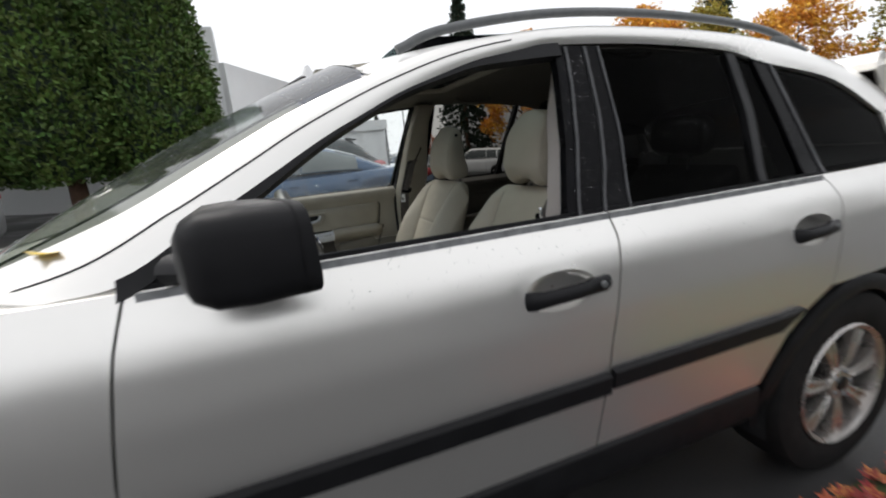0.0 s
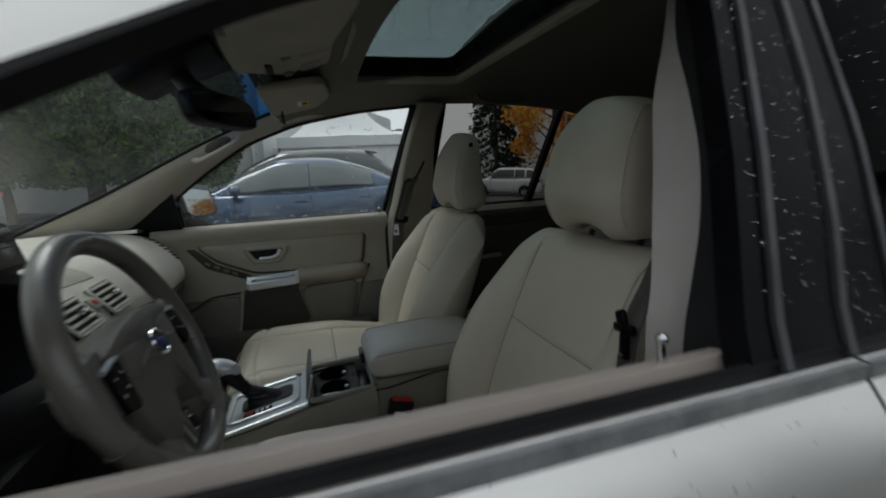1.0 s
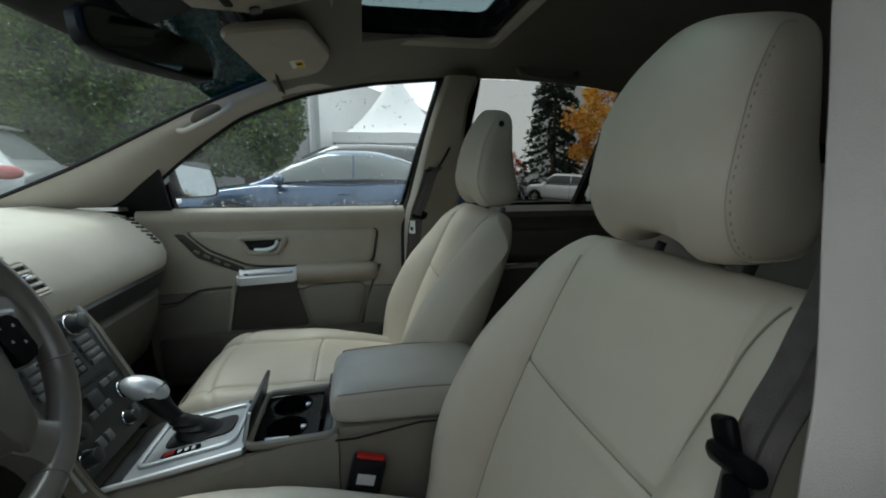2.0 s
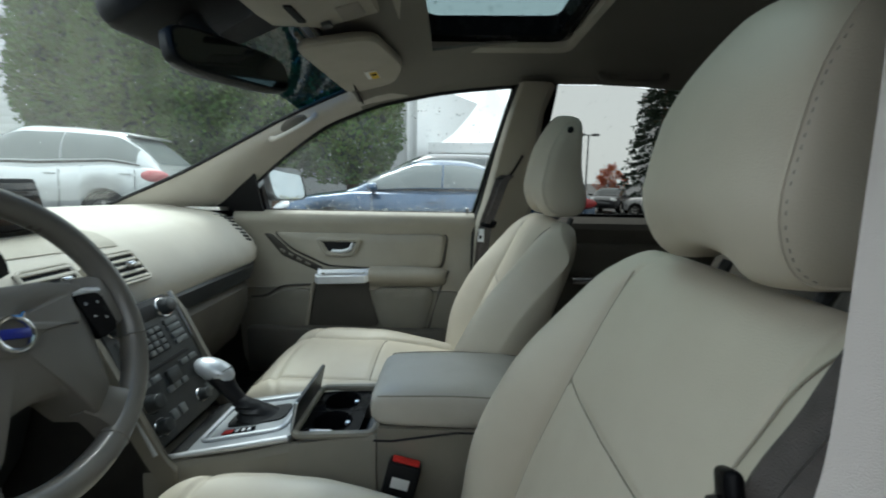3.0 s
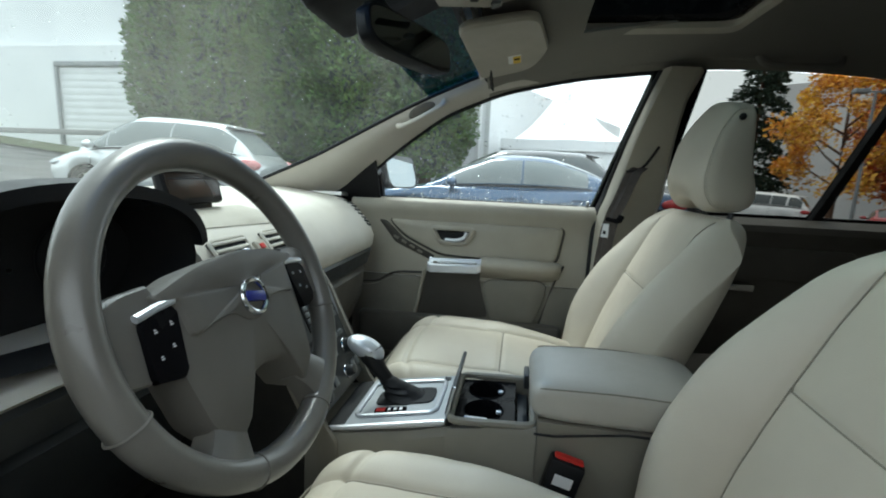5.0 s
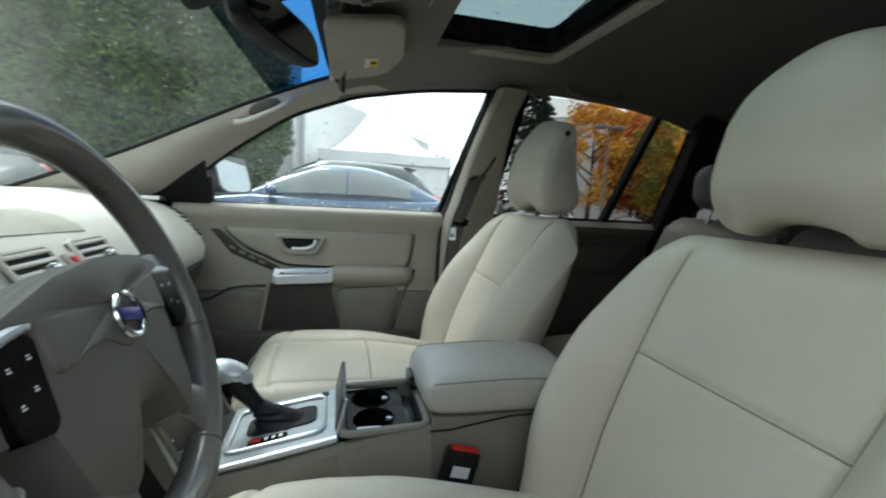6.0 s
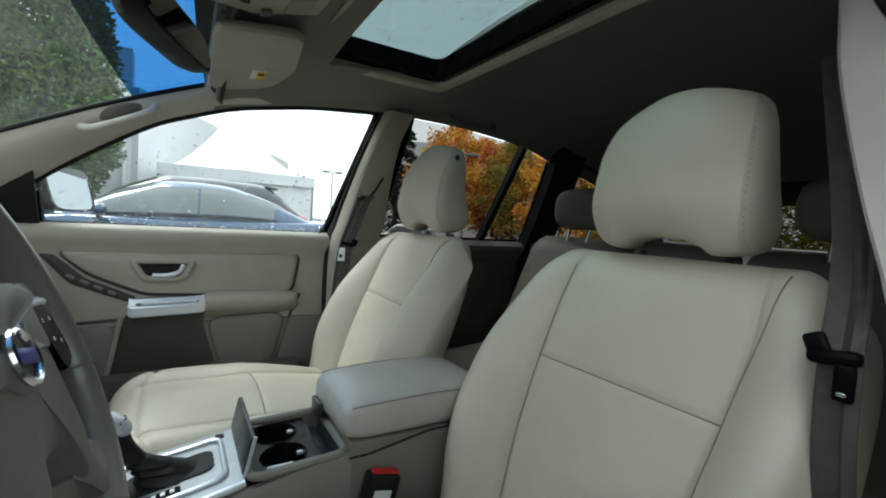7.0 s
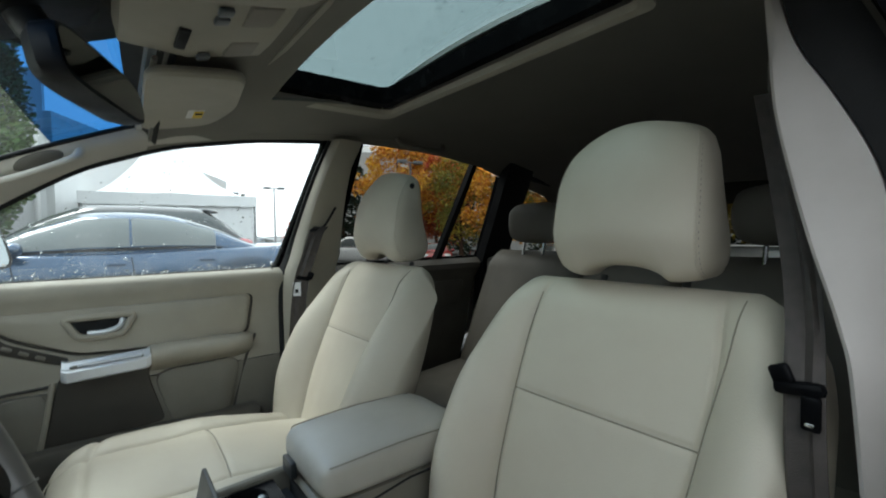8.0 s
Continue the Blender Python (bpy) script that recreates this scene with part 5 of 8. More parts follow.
def cush_top(x, y):
    a, hw = abs(y), cush_hw(x)
    z = 0.668 + 0.012 * math.sin((x - 0.05) * 5.2) + 0.05 * max(0, 0.30 - x) ** 1.0 - 0.10 * max(0, x - 0.36)
    sy = 0.150
    if a > sy:
        q = (a - sy) / (hw - sy)
        z += 0.024 * math.sin(math.pi * min(q * 0.75, 0.62))
    else:
        z += 0.024 * (1 - (a / sy) ** 2)
    z -= 0.085 * (a / hw) ** 12
    z -= 0.005 * math.exp(-((a - sy) / 0.0065) ** 2)
    if a < sy:
        z -= 0.004 * math.exp(-((x - 0.37) / 0.006) ** 2)
    z -= 0.0075 * math.exp(-((x - 0.118 - 0.9 * max(0.0, a - 0.13) ** 1.4 - 0.006 * noise.noise((y * 9, 2.2, 0.4))) / 0.0075) ** 2)
    z += 0.005 * math.exp(-((x - 0.145) / 0.03) ** 2) * noise.noise((x * 11, y * 11, 8.8))
    return z + 0.004 * noise.noise((x * 6, y * 6, 4.1)) + 0.0012 * noise.noise((x * 22, y * 15, 7.7))


bm = bmesh.new()
rings = []
NX = 90
for k in range(NX + 1):
    x = lerp(0.045, 0.66, (k / NX) ** 1.25)
    t = max(0.0, (0.145 - x) / 0.10)
    top = math.sqrt(max(0.0, 1 - t * t))
    hw = cush_hw(x) * (1 - 0.08 * t * t)
    ring = []
    for i in range(109):
        y = seam_cols(i, hw, 0.150)
        ring.append((x, SEAT_Y + y, lerp(0.615, cush_top(x, y), top)))
    for i in range(11):
        y = lerp(hw, -hw, (i + 0.5) / 11)
        ring.append((x, SEAT_Y + y, lerp(0.600, 0.545, top)))
    rings.append(ring)
loft(bm, rings)
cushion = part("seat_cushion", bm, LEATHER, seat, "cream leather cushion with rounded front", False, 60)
# low faces take a darker tone that carries the seat side's shade
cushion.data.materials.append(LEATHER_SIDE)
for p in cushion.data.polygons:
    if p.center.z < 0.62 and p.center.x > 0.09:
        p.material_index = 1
bm = bmesh.new()
for q in (-1, 1):
    tube(bm, [(x, SEAT_Y + q * 0.15, cush_top(x, 0.15) + 0.0014) for x in (lerp(0.12, 0.62, k / 40) for k in range(41))], 0.0016, 6)
tube(bm, [(0.37, SEAT_Y + y, cush_top(0.37, y) + 0.0012) for y in (lerp(-0.15, 0.15, k / 30) for k in range(31))], 0.0016, 6)
part("cushion_seams", bm, SEAM, seat, "dark sewn seams")
bm = bmesh.new()
for zz, xx in ((0.640, 0.052), (0.618, 0.050)):
    tube(bm, smooth_path([(0.30, SEAT_Y - 0.262, zz - 0.02), (0.12, SEAT_Y - 0.235, zz), (xx, SEAT_Y - 0.17, zz), (xx - 0.008, SEAT_Y, zz), (xx, SEAT_Y + 0.17, zz), (0.12, SEAT_Y + 0.235, zz), (0.30, SEAT_Y + 0.262, zz - 0.02)], 40), 0.0022, 6)
part("front_piping", bm, SEAM, seat)
bm = bmesh.new()
box(bm, (0.36, SEAT_Y, 0.50), (0.48, 0.44, 0.12), 0.03)
part("seat_base", bm, TRIM_DARK, seat, "grey-brown plastic seat base")
for q in (-0.19, 0.19):
    part("seat_rail", boxed((0.36, SEAT_Y + q, 0.425), (0.52, 0.045, 0.03), 0.006), GREY_STEEL, seat)
for q in (-0.075, 0.075):
    part("headrest_post", tube(bmesh.new(), [back_point(q, 0.47, -0.06), back_point(q, 0.55, -0.06)], 0.007, 8), STACK, seat)
# head restraint: fixed, tall, with an arched notch below
bm = bmesh.new()
rings = []
NY = 60
HZ0, HZ1 = 1.132, 1.394


head_front = soft_line([(0, 0.060), (0.30, 0.074), (0.65, 0.062), (0.88, 0.042), (1, 0.026)], 0.08)
head_back = soft_line([(0, 0.076), (0.18, 0.058), (0.40, 0.028), (0.70, 0.022), (1, 0.026)], 0.07)
head_wide = soft_line([(0, 0.95), (0.3, 1.0), (0.6, 0.985), (0.82, 0.92), (0.95, 0.80), (1.0, 0.68)], 0.06)


def head_ring(q, grow=0.0):
    a = abs(q)
    y = 0.135 * q
    end = math.sqrt(max(0.0, 1 - a ** 12))
    zb = HZ0 + 0.026 * max(0.0, 1 - (y / 0.078) ** 2) ** 0.7 + 0.035 * (1 - end) + 0.006 * a
    zt = HZ1 + 0.006 - 0.022 * a ** 2.2 - 0.045 * (1 - end)
    ring = []
    for j in range(36):
        t = 2 * math.pi * j / 36
        cz, cx = math.copysign(abs(math.sin(t)) ** 0.62, math.sin(t)), math.copysign(abs(math.cos(t)) ** 0.62, math.cos(t))
        z = (zb + zt) / 2 + (zt - zb) / 2 * cz
        tz = max(0.0, min(1.0, (z - HZ0) / (HZ1 - HZ0)))
        dep = (head_front(tz) if cx < 0 else head_back(tz)) * (0.60 + 0.40 * end)
        xc = 0.880 + 0.07 * (z - HZ0) + 0.022 * a ** 2
        rear = max(0.0, cx) ** 1.5
        ring.append((xc + (dep + grow) * cx, SEAT_Y + y * lerp(head_wide(tz), 1.03 - 0.20 * tz ** 1.5, rear), z + 0.022 * rear * a ** 2.2 * tz))
    return ring


for i in range(NY + 1):
    rings.append(head_ring(lerp(-1, 1, i / NY)))
loft(bm, rings)
head = part("headrest", bm, LEATHER, seat, "tall cream leather head restraint with an arched notch", False, 60)
for q in (-0.92, 0.92):
    r = head_ring(q, 0.0004)
    part("headrest_seam", tube(bmesh.new(), [r[j % 36] for j in range(9, 31)], 0.0016, 6, up=(0, 1, 0)), LEATHER, seat, "raised seam")
for q in (-0.945, 0.945):
    r = [Vector(p) for p in smooth_path(head_ring(q, 0.0003)[8:30], 90)][20:78]
    gone = 0.0
    for a, b in zip(r, r[1:]):
        gone += (b - a).length
        if gone > 0.0078:
            gone = 0.0
            part("stitch", tube(bmesh.new(), [b, b + (b - a).normalized() * 0.0034], 0.0006, 5, up=(0, 1, 0)), LEATHER_SIDE, seat)
seat2 = copy_thing(seat, pose(0.40, 0.392, 0.41))
BASE[seat2.name] = Vector((0.40, 0.392, 0.41))
bm = bmesh.new()
ball(bm, (0.900, 0.392 - 0.124, 1.352), (0.008, 0.005, 0.008), turn("X", 12), 12, 8)
part("headrest_button", bm, DARK_HOLE, seat2, "small black release button")
for ob in list(seat.children) + list(seat2.children):
    if ob.name.startswith(("seat_cushion", "cushion_seams", "front_piping")):
        ob.location.z = 0.022 if ob.parent == seat2 else 0.018
        ob.location.x = 0.0 if ob.parent == seat2 else 0.024
for ob in seat2.children:
    if ob.name.startswith(("headrest", "stitch", "backrest", "back_seams")):
        ob.location.x = -0.046 if not ob.name.startswith(("headrest", "stitch")) else -0.036


# ---- belts ----
def ribbon(bm, pts, w, th, across, fold=0.0):
    """A flat band along points, with soft folds running down it."""
    ac = Vector(across).normalized()
    rings = []
    for i, p in enumerate(pts):
        p = Vector(p)
        d = (Vector(pts[min(i + 1, len(pts) - 1)]) - Vector(pts[max(i - 1, 0)])).normalized()
        n = d.cross(ac).normalized() * th / 2
        m, k = n.normalized(), 9 if fold else 2
        row = []
        for j in range(k):
            q = 2 * j / (k - 1) - 1
            row.append(p + ac * q * w / 2 + m * fold * (math.sin(5.2 * q + 0.05 * i) + 0.6 * math.sin(9.1 * q + 0.7 + 0.09 * i)))
        rings.append([r - n for r in row] + [r + n for r in reversed(row)])
    return loft(bm, rings)


for s in (-1, 1):
    belt = thing("seat_belt", "grey-brown seat belt with a black guide, hanging unfastened by the pillar", "seat belt", (0.80, s * 0.66, 0.5), "front seat belts")
    if s < 0:
        way = [(0.890, 0.566, 1.40), (0.838, 0.610, 1.20), (0.785, 0.631, 1.115), (0.743, 0.641, 1.056), (0.722, 0.649, 0.958), (0.708, 0.668, 0.80), (0.70, 0.70, 0.50)]
        ox, oy, oz = 0.0, 0.0, 0.0
    else:
        way = [(0.762, 0.684, 1.246), (0.742, 0.680, 1.222), (0.718, 0.684, 1.15), (0.692, 0.694, 1.06), (0.678, 0.708, 0.90), (0.672, 0.715, 0.70), (0.668, 0.72, 0.50)]
        ox, oy, oz = -0.034, 0.052, 0.018
    bm = bmesh.new()
    ribbon(bm, smooth_path([(x, s * y, z) for x, y, z in way], 48), 0.036 if s < 0 else 0.048, 0.0015, (0.15, 0.99, 0.0) if s < 0 else (0.9, -0.42, 0.0), 0.0022)
    part("webbing", bm, BELT, belt, "woven belt webbing")
    if s < 0:
        part("belt_anchor", boxed((0.898, -0.576, 1.42), (0.05, 0.02, 0.05), 0.008), TRIM_DARK, belt)
    else:
        part("belt_slot", tube(bmesh.new(), smooth_path([(0.808, 0.664, 1.312), (0.790, 0.676, 1.275), (0.772, 0.682, 1.248), (0.752, 0.684, 1.237), (0.722, 0.686, 1.232)], 16), 0.0042, 6, False, 1.0, (0, 1, 0)), DARK_HOLE, belt, "dark slot where the belt leaves the pillar")
    spin = turn("Z", 81 if s < 0 else -25)
    gx, gy, gz = 0.732 + ox, s * (0.640 + oy), 1.054 + oz
    bm = bmesh.new()
    box(bm, (gx, gy, gz), (0.046, 0.014, 0.015), 0.006, spin @ turn("Y", 9))
    wing = spin.to_3x3()
    box(bm, Vector((gx, gy, gz)) + Vector((0.006, 0, 0)) + wing @ Vector((0.017, 0, 0.007)), (0.021, 0.010, 0.026), 0.0048, spin @ turn("Y", 24), 4)
    part("belt_guide", bm, BLACK_GLOSS, belt, "black plastic belt guide")
    bm = bmesh.new()
    box(bm, (0.722 + ox, s * (0.652 + oy), 1.034 + oz), (0.017, 0.009, 0.036), 0.0036, spin)
    part("tongue", bm, BLACK_GLOSS, belt, "black tongue with a steel tip")
    part("tongue_tip", boxed((0.717 + ox, s * (0.652 + oy), 1.024 + oz), (0.008, 0.003, 0.004), 0.001, spin), CHROME, belt)
    if s > 0:
        part("tongue_label", boxed((0.712 + ox, s * (0.646 + oy), 1.018 + oz), (0.026, 0.002, 0.046), 0, turn("Z", -s * 40)), WHITE, belt, "white label on the tongue")
        part("label_mark", boxed((0.7105 + ox, s * (0.6445 + oy), 1.012 + oz), (0.010, 0.002, 0.012), 0, turn("Z", -s * 40)), BLACK_PLASTIC, belt)
    buckle = thing("belt_buckle", "black seat belt buckle with a red release button", "belt buckle", (0.49, s * 0.115, 0.62), "front seat belt buckles")
    rot = turn("Y", 14)
    part("buckle_body", boxed((0.494, s * 0.118, 0.668), (0.060, 0.030, 0.110), 0.007, rot), BLACK_PLASTIC, buckle)
    part("release_button", boxed((0.508, s * 0.118 - s * 0.0, 0.7215), (0.050, 0.015, 0.010), 0.003, rot), RED, buckle, "red release button")
    part("buckle_label", boxed((0.498, s * 0.118 - 0.0155, 0.688), (0.032, 0.002, 0.020), 0, rot), WHITE, buckle)
    bm = bmesh.new()
    tube(bm, [(0.485, s * 0.118, 0.61), (0.465, s * 0.125, 0.50), (0.46, s * 0.13, 0.43)], 0.010, 8)
    part("buckle_stalk", bm, BLACK_PLASTIC, buckle)


# ---- rear seats ----
def rear_seat(y0, hw):
    st = thing("passenger_seat", "cream leather rear seat, shade behind the front seats put into its colour", "car seat", (1.35, y0, 0.41), "row of rear seats")
    bm = bmesh.new()
    rings = []
    for k in range(31):
        h = lerp(-0.02, 0.52, k / 30)
        t = max(0.0, (h - 0.45) / 0.07)
        top = math.sqrt(max(0.0, 1 - t * t))
        w = hw * (1 - 0.10 * (1 - top) - 0.10 * max(0, h - 0.3))
        ring = []
        for i in range(33):
            q = lerp(-1, 1, i / 32)
            f = 0.02 + 0.02 * abs(q) ** 3 - 0.08 * abs(q) ** 12 - 0.006 * math.exp(-((abs(q) - 0.68) / 0.03) ** 2)
            ring.append((1.335 + h * 0.40 - lerp(-0.04, f, top), y0 + q * w, 0.66 + h * 0.92))
        for i in range(7):
            q = lerp(1, -1, (i + 0.5) / 7)
            ring.append((1.335 + h * 0.40 + lerp(0.04, 0.11, top), y0 + q * w, 0.66 + h * 0.92))
        rings.append(ring)
    loft(bm, rings)
    part("backrest", bm, REAR_SHADED_LEATHER, st, "", False, 60)
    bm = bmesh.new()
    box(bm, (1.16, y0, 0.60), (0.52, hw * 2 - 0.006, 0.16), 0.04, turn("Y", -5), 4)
    part("seat_cushion", bm, REAR_SHADED_LEATHER, st)
    part("seat_base", boxed((1.18, y0, 0.47), (0.44, hw * 1.8, 0.12), 0.02), TRIM_DARK, st)
    if hw < 0.2:
        return
    bm = bmesh.new()
    rings = []
    for i in range(21):
        q = lerp(-1, 1, i / 20)
        e = math.sqrt(max(0, 1 - abs(q) ** 4))
        rings.append([(1.565 + 0.05 * (0.4 + 0.6 * e) * math.copysign(abs(math.cos(t)) ** 0.7, math.cos(t)), y0 + 0.13 * q, 1.252 + 0.082 * (0.35 + 0.65 * e) * math.copysign(abs(math.sin(t)) ** 0.7, math.sin(t))) for t in (2 * math.pi * j / 20 for j in range(20))])
    loft(bm, rings)
    part("headrest", bm, REAR_SHADED_LEATHER, st)
    for q in (-0.05, 0.05):
        part("headrest_post", tube(bmesh.new(), [(1.53, y0 + q, 1.08), (1.562, y0 + q, 1.20)], 0.006, 8), CHROME, st)


for y0, hw in ((-0.42, 0.245), (0.0, 0.17), (0.42, 0.245)):
    rear_seat(y0, hw)


# ---- dashboard ----
dash = thing("dashboard", "beige padded dashboard with dark trim band and air vents", "dashboard", (-0.4, 0, 0.9))
dash_edge = soft_line([(-0.75, -0.15), (-0.68, -0.12), (0, -0.112), (0.68, -0.12), (0.75, -0.15)], 0.03)


def dash_ring(y):
    e, q = dash_edge(y), (y / 0.72) ** 2
    x0 = -0.76 + 0.20 * q
    cap = 0.03 * max(0.0, (abs(y) - 0.70) / 0.045) ** 2
    top = [(x0, 1.125 - cap), (x0 + 0.12, 1.130 - cap), (-0.40, 1.118 - cap), (-0.30, 1.108 - cap), (e - 0.115, 1.095 - cap), (e - 0.08, 1.078 - cap), (e - 0.04, 1.040 - cap), (e - 0.012, 1.0), (e, 0.965), (e - 0.004, 0.935), (e - 0.016, 0.925), (-0.40, 0.90), (x0, 0.90)]
    back = max(0.0, min(1.0, (0.205 - abs(y - SEAT_Y)) / 0.012))
    return [(lerp(x, min(x, -0.315), back) if z > 0.95 else x, y, z) for x, z in top]


bm = bmesh.new()
loft(bm, [dash_ring(y) for y in sorted([lerp(-0.745, 0.745, k / 36) for k in range(37)] + [SEAT_Y + q for q in (-0.206, -0.192, 0.192, 0.206)])])
part("dash_pad", bm, DASH, dash, "beige grained dash top", False, 50)
for a, b in ((0.13, 0.735), (-0.735, -0.13)):
    bm = bmesh.new()
    rings = []
    for k in range(17):
        y = lerp(a, b, k / 16)
        e = dash_edge(y)
        rings.append([(e - 0.30, y, 0.93), (e - 0.014, y, 0.927), (e - 0.008, y, 0.918), (e - 0.022, y, 0.870), (e - 0.04, y, 0.862), (e - 0.30, y, 0.86)])
    loft(bm, rings)
    part("trim_band", bm, STACK, dash, "dark grey trim band")
bm = bmesh.new()
rings = []
for k in range(17):
    y = lerp(0.135, 0.73, k / 16)
    e = dash_edge(y) - 0.012 - 0.02 * (abs(y - 0.43) / 0.3) ** 4
    rings.append([(e - 0.28, y, 0.865), (e - 0.03, y, 0.862), (e - 0.010, y, 0.845), (e - 0.020, y, 0.76), (e - 0.06, y, 0.66), (e - 0.14, y, 0.59), (e - 0.28, y, 0.56)])
loft(bm, rings)
# beige lid darkened to hold the shadow below the trim band
part("glove_box", bm, TRIM_DARK, dash, "glove box lid, shade under the dash put into its colour")
part("glove_latch", boxed((dash_edge(0.20) - 0.025, 0.215, 0.845), (0.02, 0.06, 0.022), 0.005), DARK_HOLE, dash)
bm = bmesh.new()
rings = []
for k in range(13):
    y = lerp(-0.73, -0.135, k / 12)
    e = dash_edge(y) - 0.02
    rings.append([(e - 0.28, y, 0.865), (e - 0.03, y, 0.862), (e - 0.015, y, 0.845), (e - 0.06, y, 0.72), (e - 0.14, y, 0.60), (e - 0.28, y, 0.56)])
loft(bm, rings)
# panel and core below are darkened to carry the footwell's shade
part("knee_panel", bm, STACK, dash, "knee panel, footwell shade put into its dark tone")
part("dash_core", boxed((-0.47, 0, 0.72), (0.36, 1.46, 0.36), 0.02), CARPET, dash)
# instrument hood with dark dials
bm = bmesh.new()
rings = []
for x, w, h in ((-0.42, 0.17, 0.03), (-0.36, 0.195, 0.07), (-0.27, 0.205, 0.098), (-0.17, 0.208, 0.108), (-0.135, 0.206, 0.104)):
    ring = []
    for k in range(25):
        t = math.pi * k / 24
        ring.append((x - 0.03 * math.sin(t) * (x > -0.2) * 0, SEAT_Y + w * math.copysign(abs(math.cos(t)) ** 0.9, math.cos(t)), 1.065 + h * math.sin(t) ** 0.92))
    for k in range(24, -1, -1):
        t = math.pi * k / 24
        ring.append((x, SEAT_Y + (w - 0.014) * math.copysign(abs(math.cos(t)) ** 0.9, math.cos(t)), 1.060 + max(0.002, h - 0.014) * math.sin(t) ** 0.92))
    rings.append(ring)
loft(bm, rings)
part("instrument_hood", bm, BLACK_PLASTIC, dash, "curved instrument hood")
bm = bmesh.new()
loft(bm, [[(x, SEAT_Y + 0.188 * math.copysign(abs(math.cos(t)) ** 0.6, math.cos(t)), 1.045 + (0.105 if math.sin(t) > 0 else 0.105) * math.sin(t) * (1 if math.sin(t) > 0 else 0.9)) for t in (2 * math.pi * k / 32 for k in range(32))] for x in (-0.30, -0.145)], True, False)
part("hood_lining", bm, DARK_HOLE, dash, "matt black lining of the instrument hood")
bm = bmesh.new()
loft(bm, [[(-0.275, SEAT_Y + 0.188 * q * math.cos(t), 1.045 + 0.105 * q * math.sin(t)) for t in (2 * math.pi * k / 32 for k in range(32))] for q in (1.0, 0.02)], True, False)
part("instrument_face", bm, DARK_HOLE, dash, "unlit instrument panel")
for dy, r in ((-0.085, 0.055), (0.085, 0.055)):
    bm = bmesh.new()
    tube(bm, [(-0.268, SEAT_Y + dy + r * math.cos(t), 1.05 + r * math.sin(t)) for t in (2 * math.pi * k / 28 for k in range(28))], 0.0035, 6, True, 1.0, (1, 0, 0))
    part("dial_ring", bm, BLACK_PLASTIC, dash, "dial bezel")


def vent(c, w, h, rot, slats, tab=True):
    """A louvred vent in the dash face: a dark well, a frame and slats."""
    m = Matrix.Translation(c) @ rot
    def put(bm):
        bmesh.ops.transform(bm, matrix=m, verts=bm.verts[:])
        return bm
    fr = part("air_vent", put(boxed((-0.006, 0, 0), (0.016, w, h), 0.004)), DARK_HOLE, dash, "louvred air vent")
    bm = bmesh.new()
    ol = rounded([(-w / 2, -h / 2), (w / 2, -h / 2), (w / 2, h / 2), (-w / 2, h / 2)], 0.012)
    tube(bm, [(0.003, a, b) for a, b in ol], 0.004, 6, True, 1.0, (1, 0, 0))
    part("vent_frame", put(bm), DASH, fr)
    for k in range(slats):
        part("slat", put(boxed((0.004, 0, lerp(-h / 2, h / 2, (k + 0.5) / slats)), (0.006, w - 0.008, h / slats * 0.42), 0.001)), DASH, fr)
    if tab:
        part("vent_tab", put(boxed((0.012, 0.012, 0.0), (0.016, 0.022, 0.010), 0.003)), CHROME, fr, "chrome vent tab")


face = turn("Y", -38)
vent((-0.138, -0.083, 1.025), 0.105, 0.078, face, 5)
vent((-0.138, 0.080, 1.025), 0.105, 0.078, face, 5)
part("hazard_button", boxed((-0.139, -0.002, 1.030), (0.012, 0.034, 0.03), 0.003, face), TRIM, dash)
part("hazard_mark", boxed((-0.1335, -0.002, 1.034), (0.004, 0.014, 0.012), 0.001, face), RED, dash, "red hazard triangle mark")
for s in (-1, 1):
    # slotted vent round each end of the dash
    path = smooth_path([(dash_edge(0.68) + a, 0, z) for a, z in ((-0.125, 1.0965), (-0.08, 1.078), (-0.04, 1.040), (-0.014, 1.004))], 9)
    well = thing("end_vent", "row of dark demister slots at the end of the dash", "air vent", (-0.19, s * 0.675, 1.05), "dash end vents")
    for k in range(9):
        a, b = path[k], path[k + 1]
        d = (b - a).normalized()
        rot = Matrix((d, (0, 1, 0), d.cross(Vector((0, 1, 0))))).transposed().to_4x4() @ turn("Z", -s * 12)
        mid = a.lerp(b, 0.5)
        part("vent_slot", boxed((mid.x, s * (0.668 + 0.004 * math.sin(k)), mid.z), (0.0085, 0.036, 0.005), 0.0012, rot), DARK_HOLE, well)
dash_top = line([(-0.40, 1.118), (-0.30, 1.108), (-0.227, 1.095), (-0.192, 1.078), (-0.152, 1.040)])
part("screen_hatch", sheet(bmesh.new(), lambda u, v: (lerp(-0.275, lerp(-0.192, -0.180, v), u), lerp(-0.135, 0.125, v), dash_top(lerp(-0.275, lerp(-0.192, -0.180, v), u)) + 0.0015), 8, 8, 0.004, (0, 0, 1)), TRIM, dash, "flat hatch in front of the screen")
scr = thing("navigation_screen", "pop-up navigation screen, switched off, standing on the dash", "screen", (-0.28, -0.03, 1.115))
rot = turn("Y", -14)
part("screen_case", boxed((-0.285, -0.025, 1.165), (0.022, 0.165, 0.105), 0.008, rot), BLACK_PLASTIC, scr)
# brown face and dark bars paint a slatted reflection on the screen
part("screen_panel", boxed((-0.2735, -0.025, 1.168), (0.003, 0.145, 0.082), 0.001, rot), SCREEN, scr, "screen glass, brown reflection put into its colour")
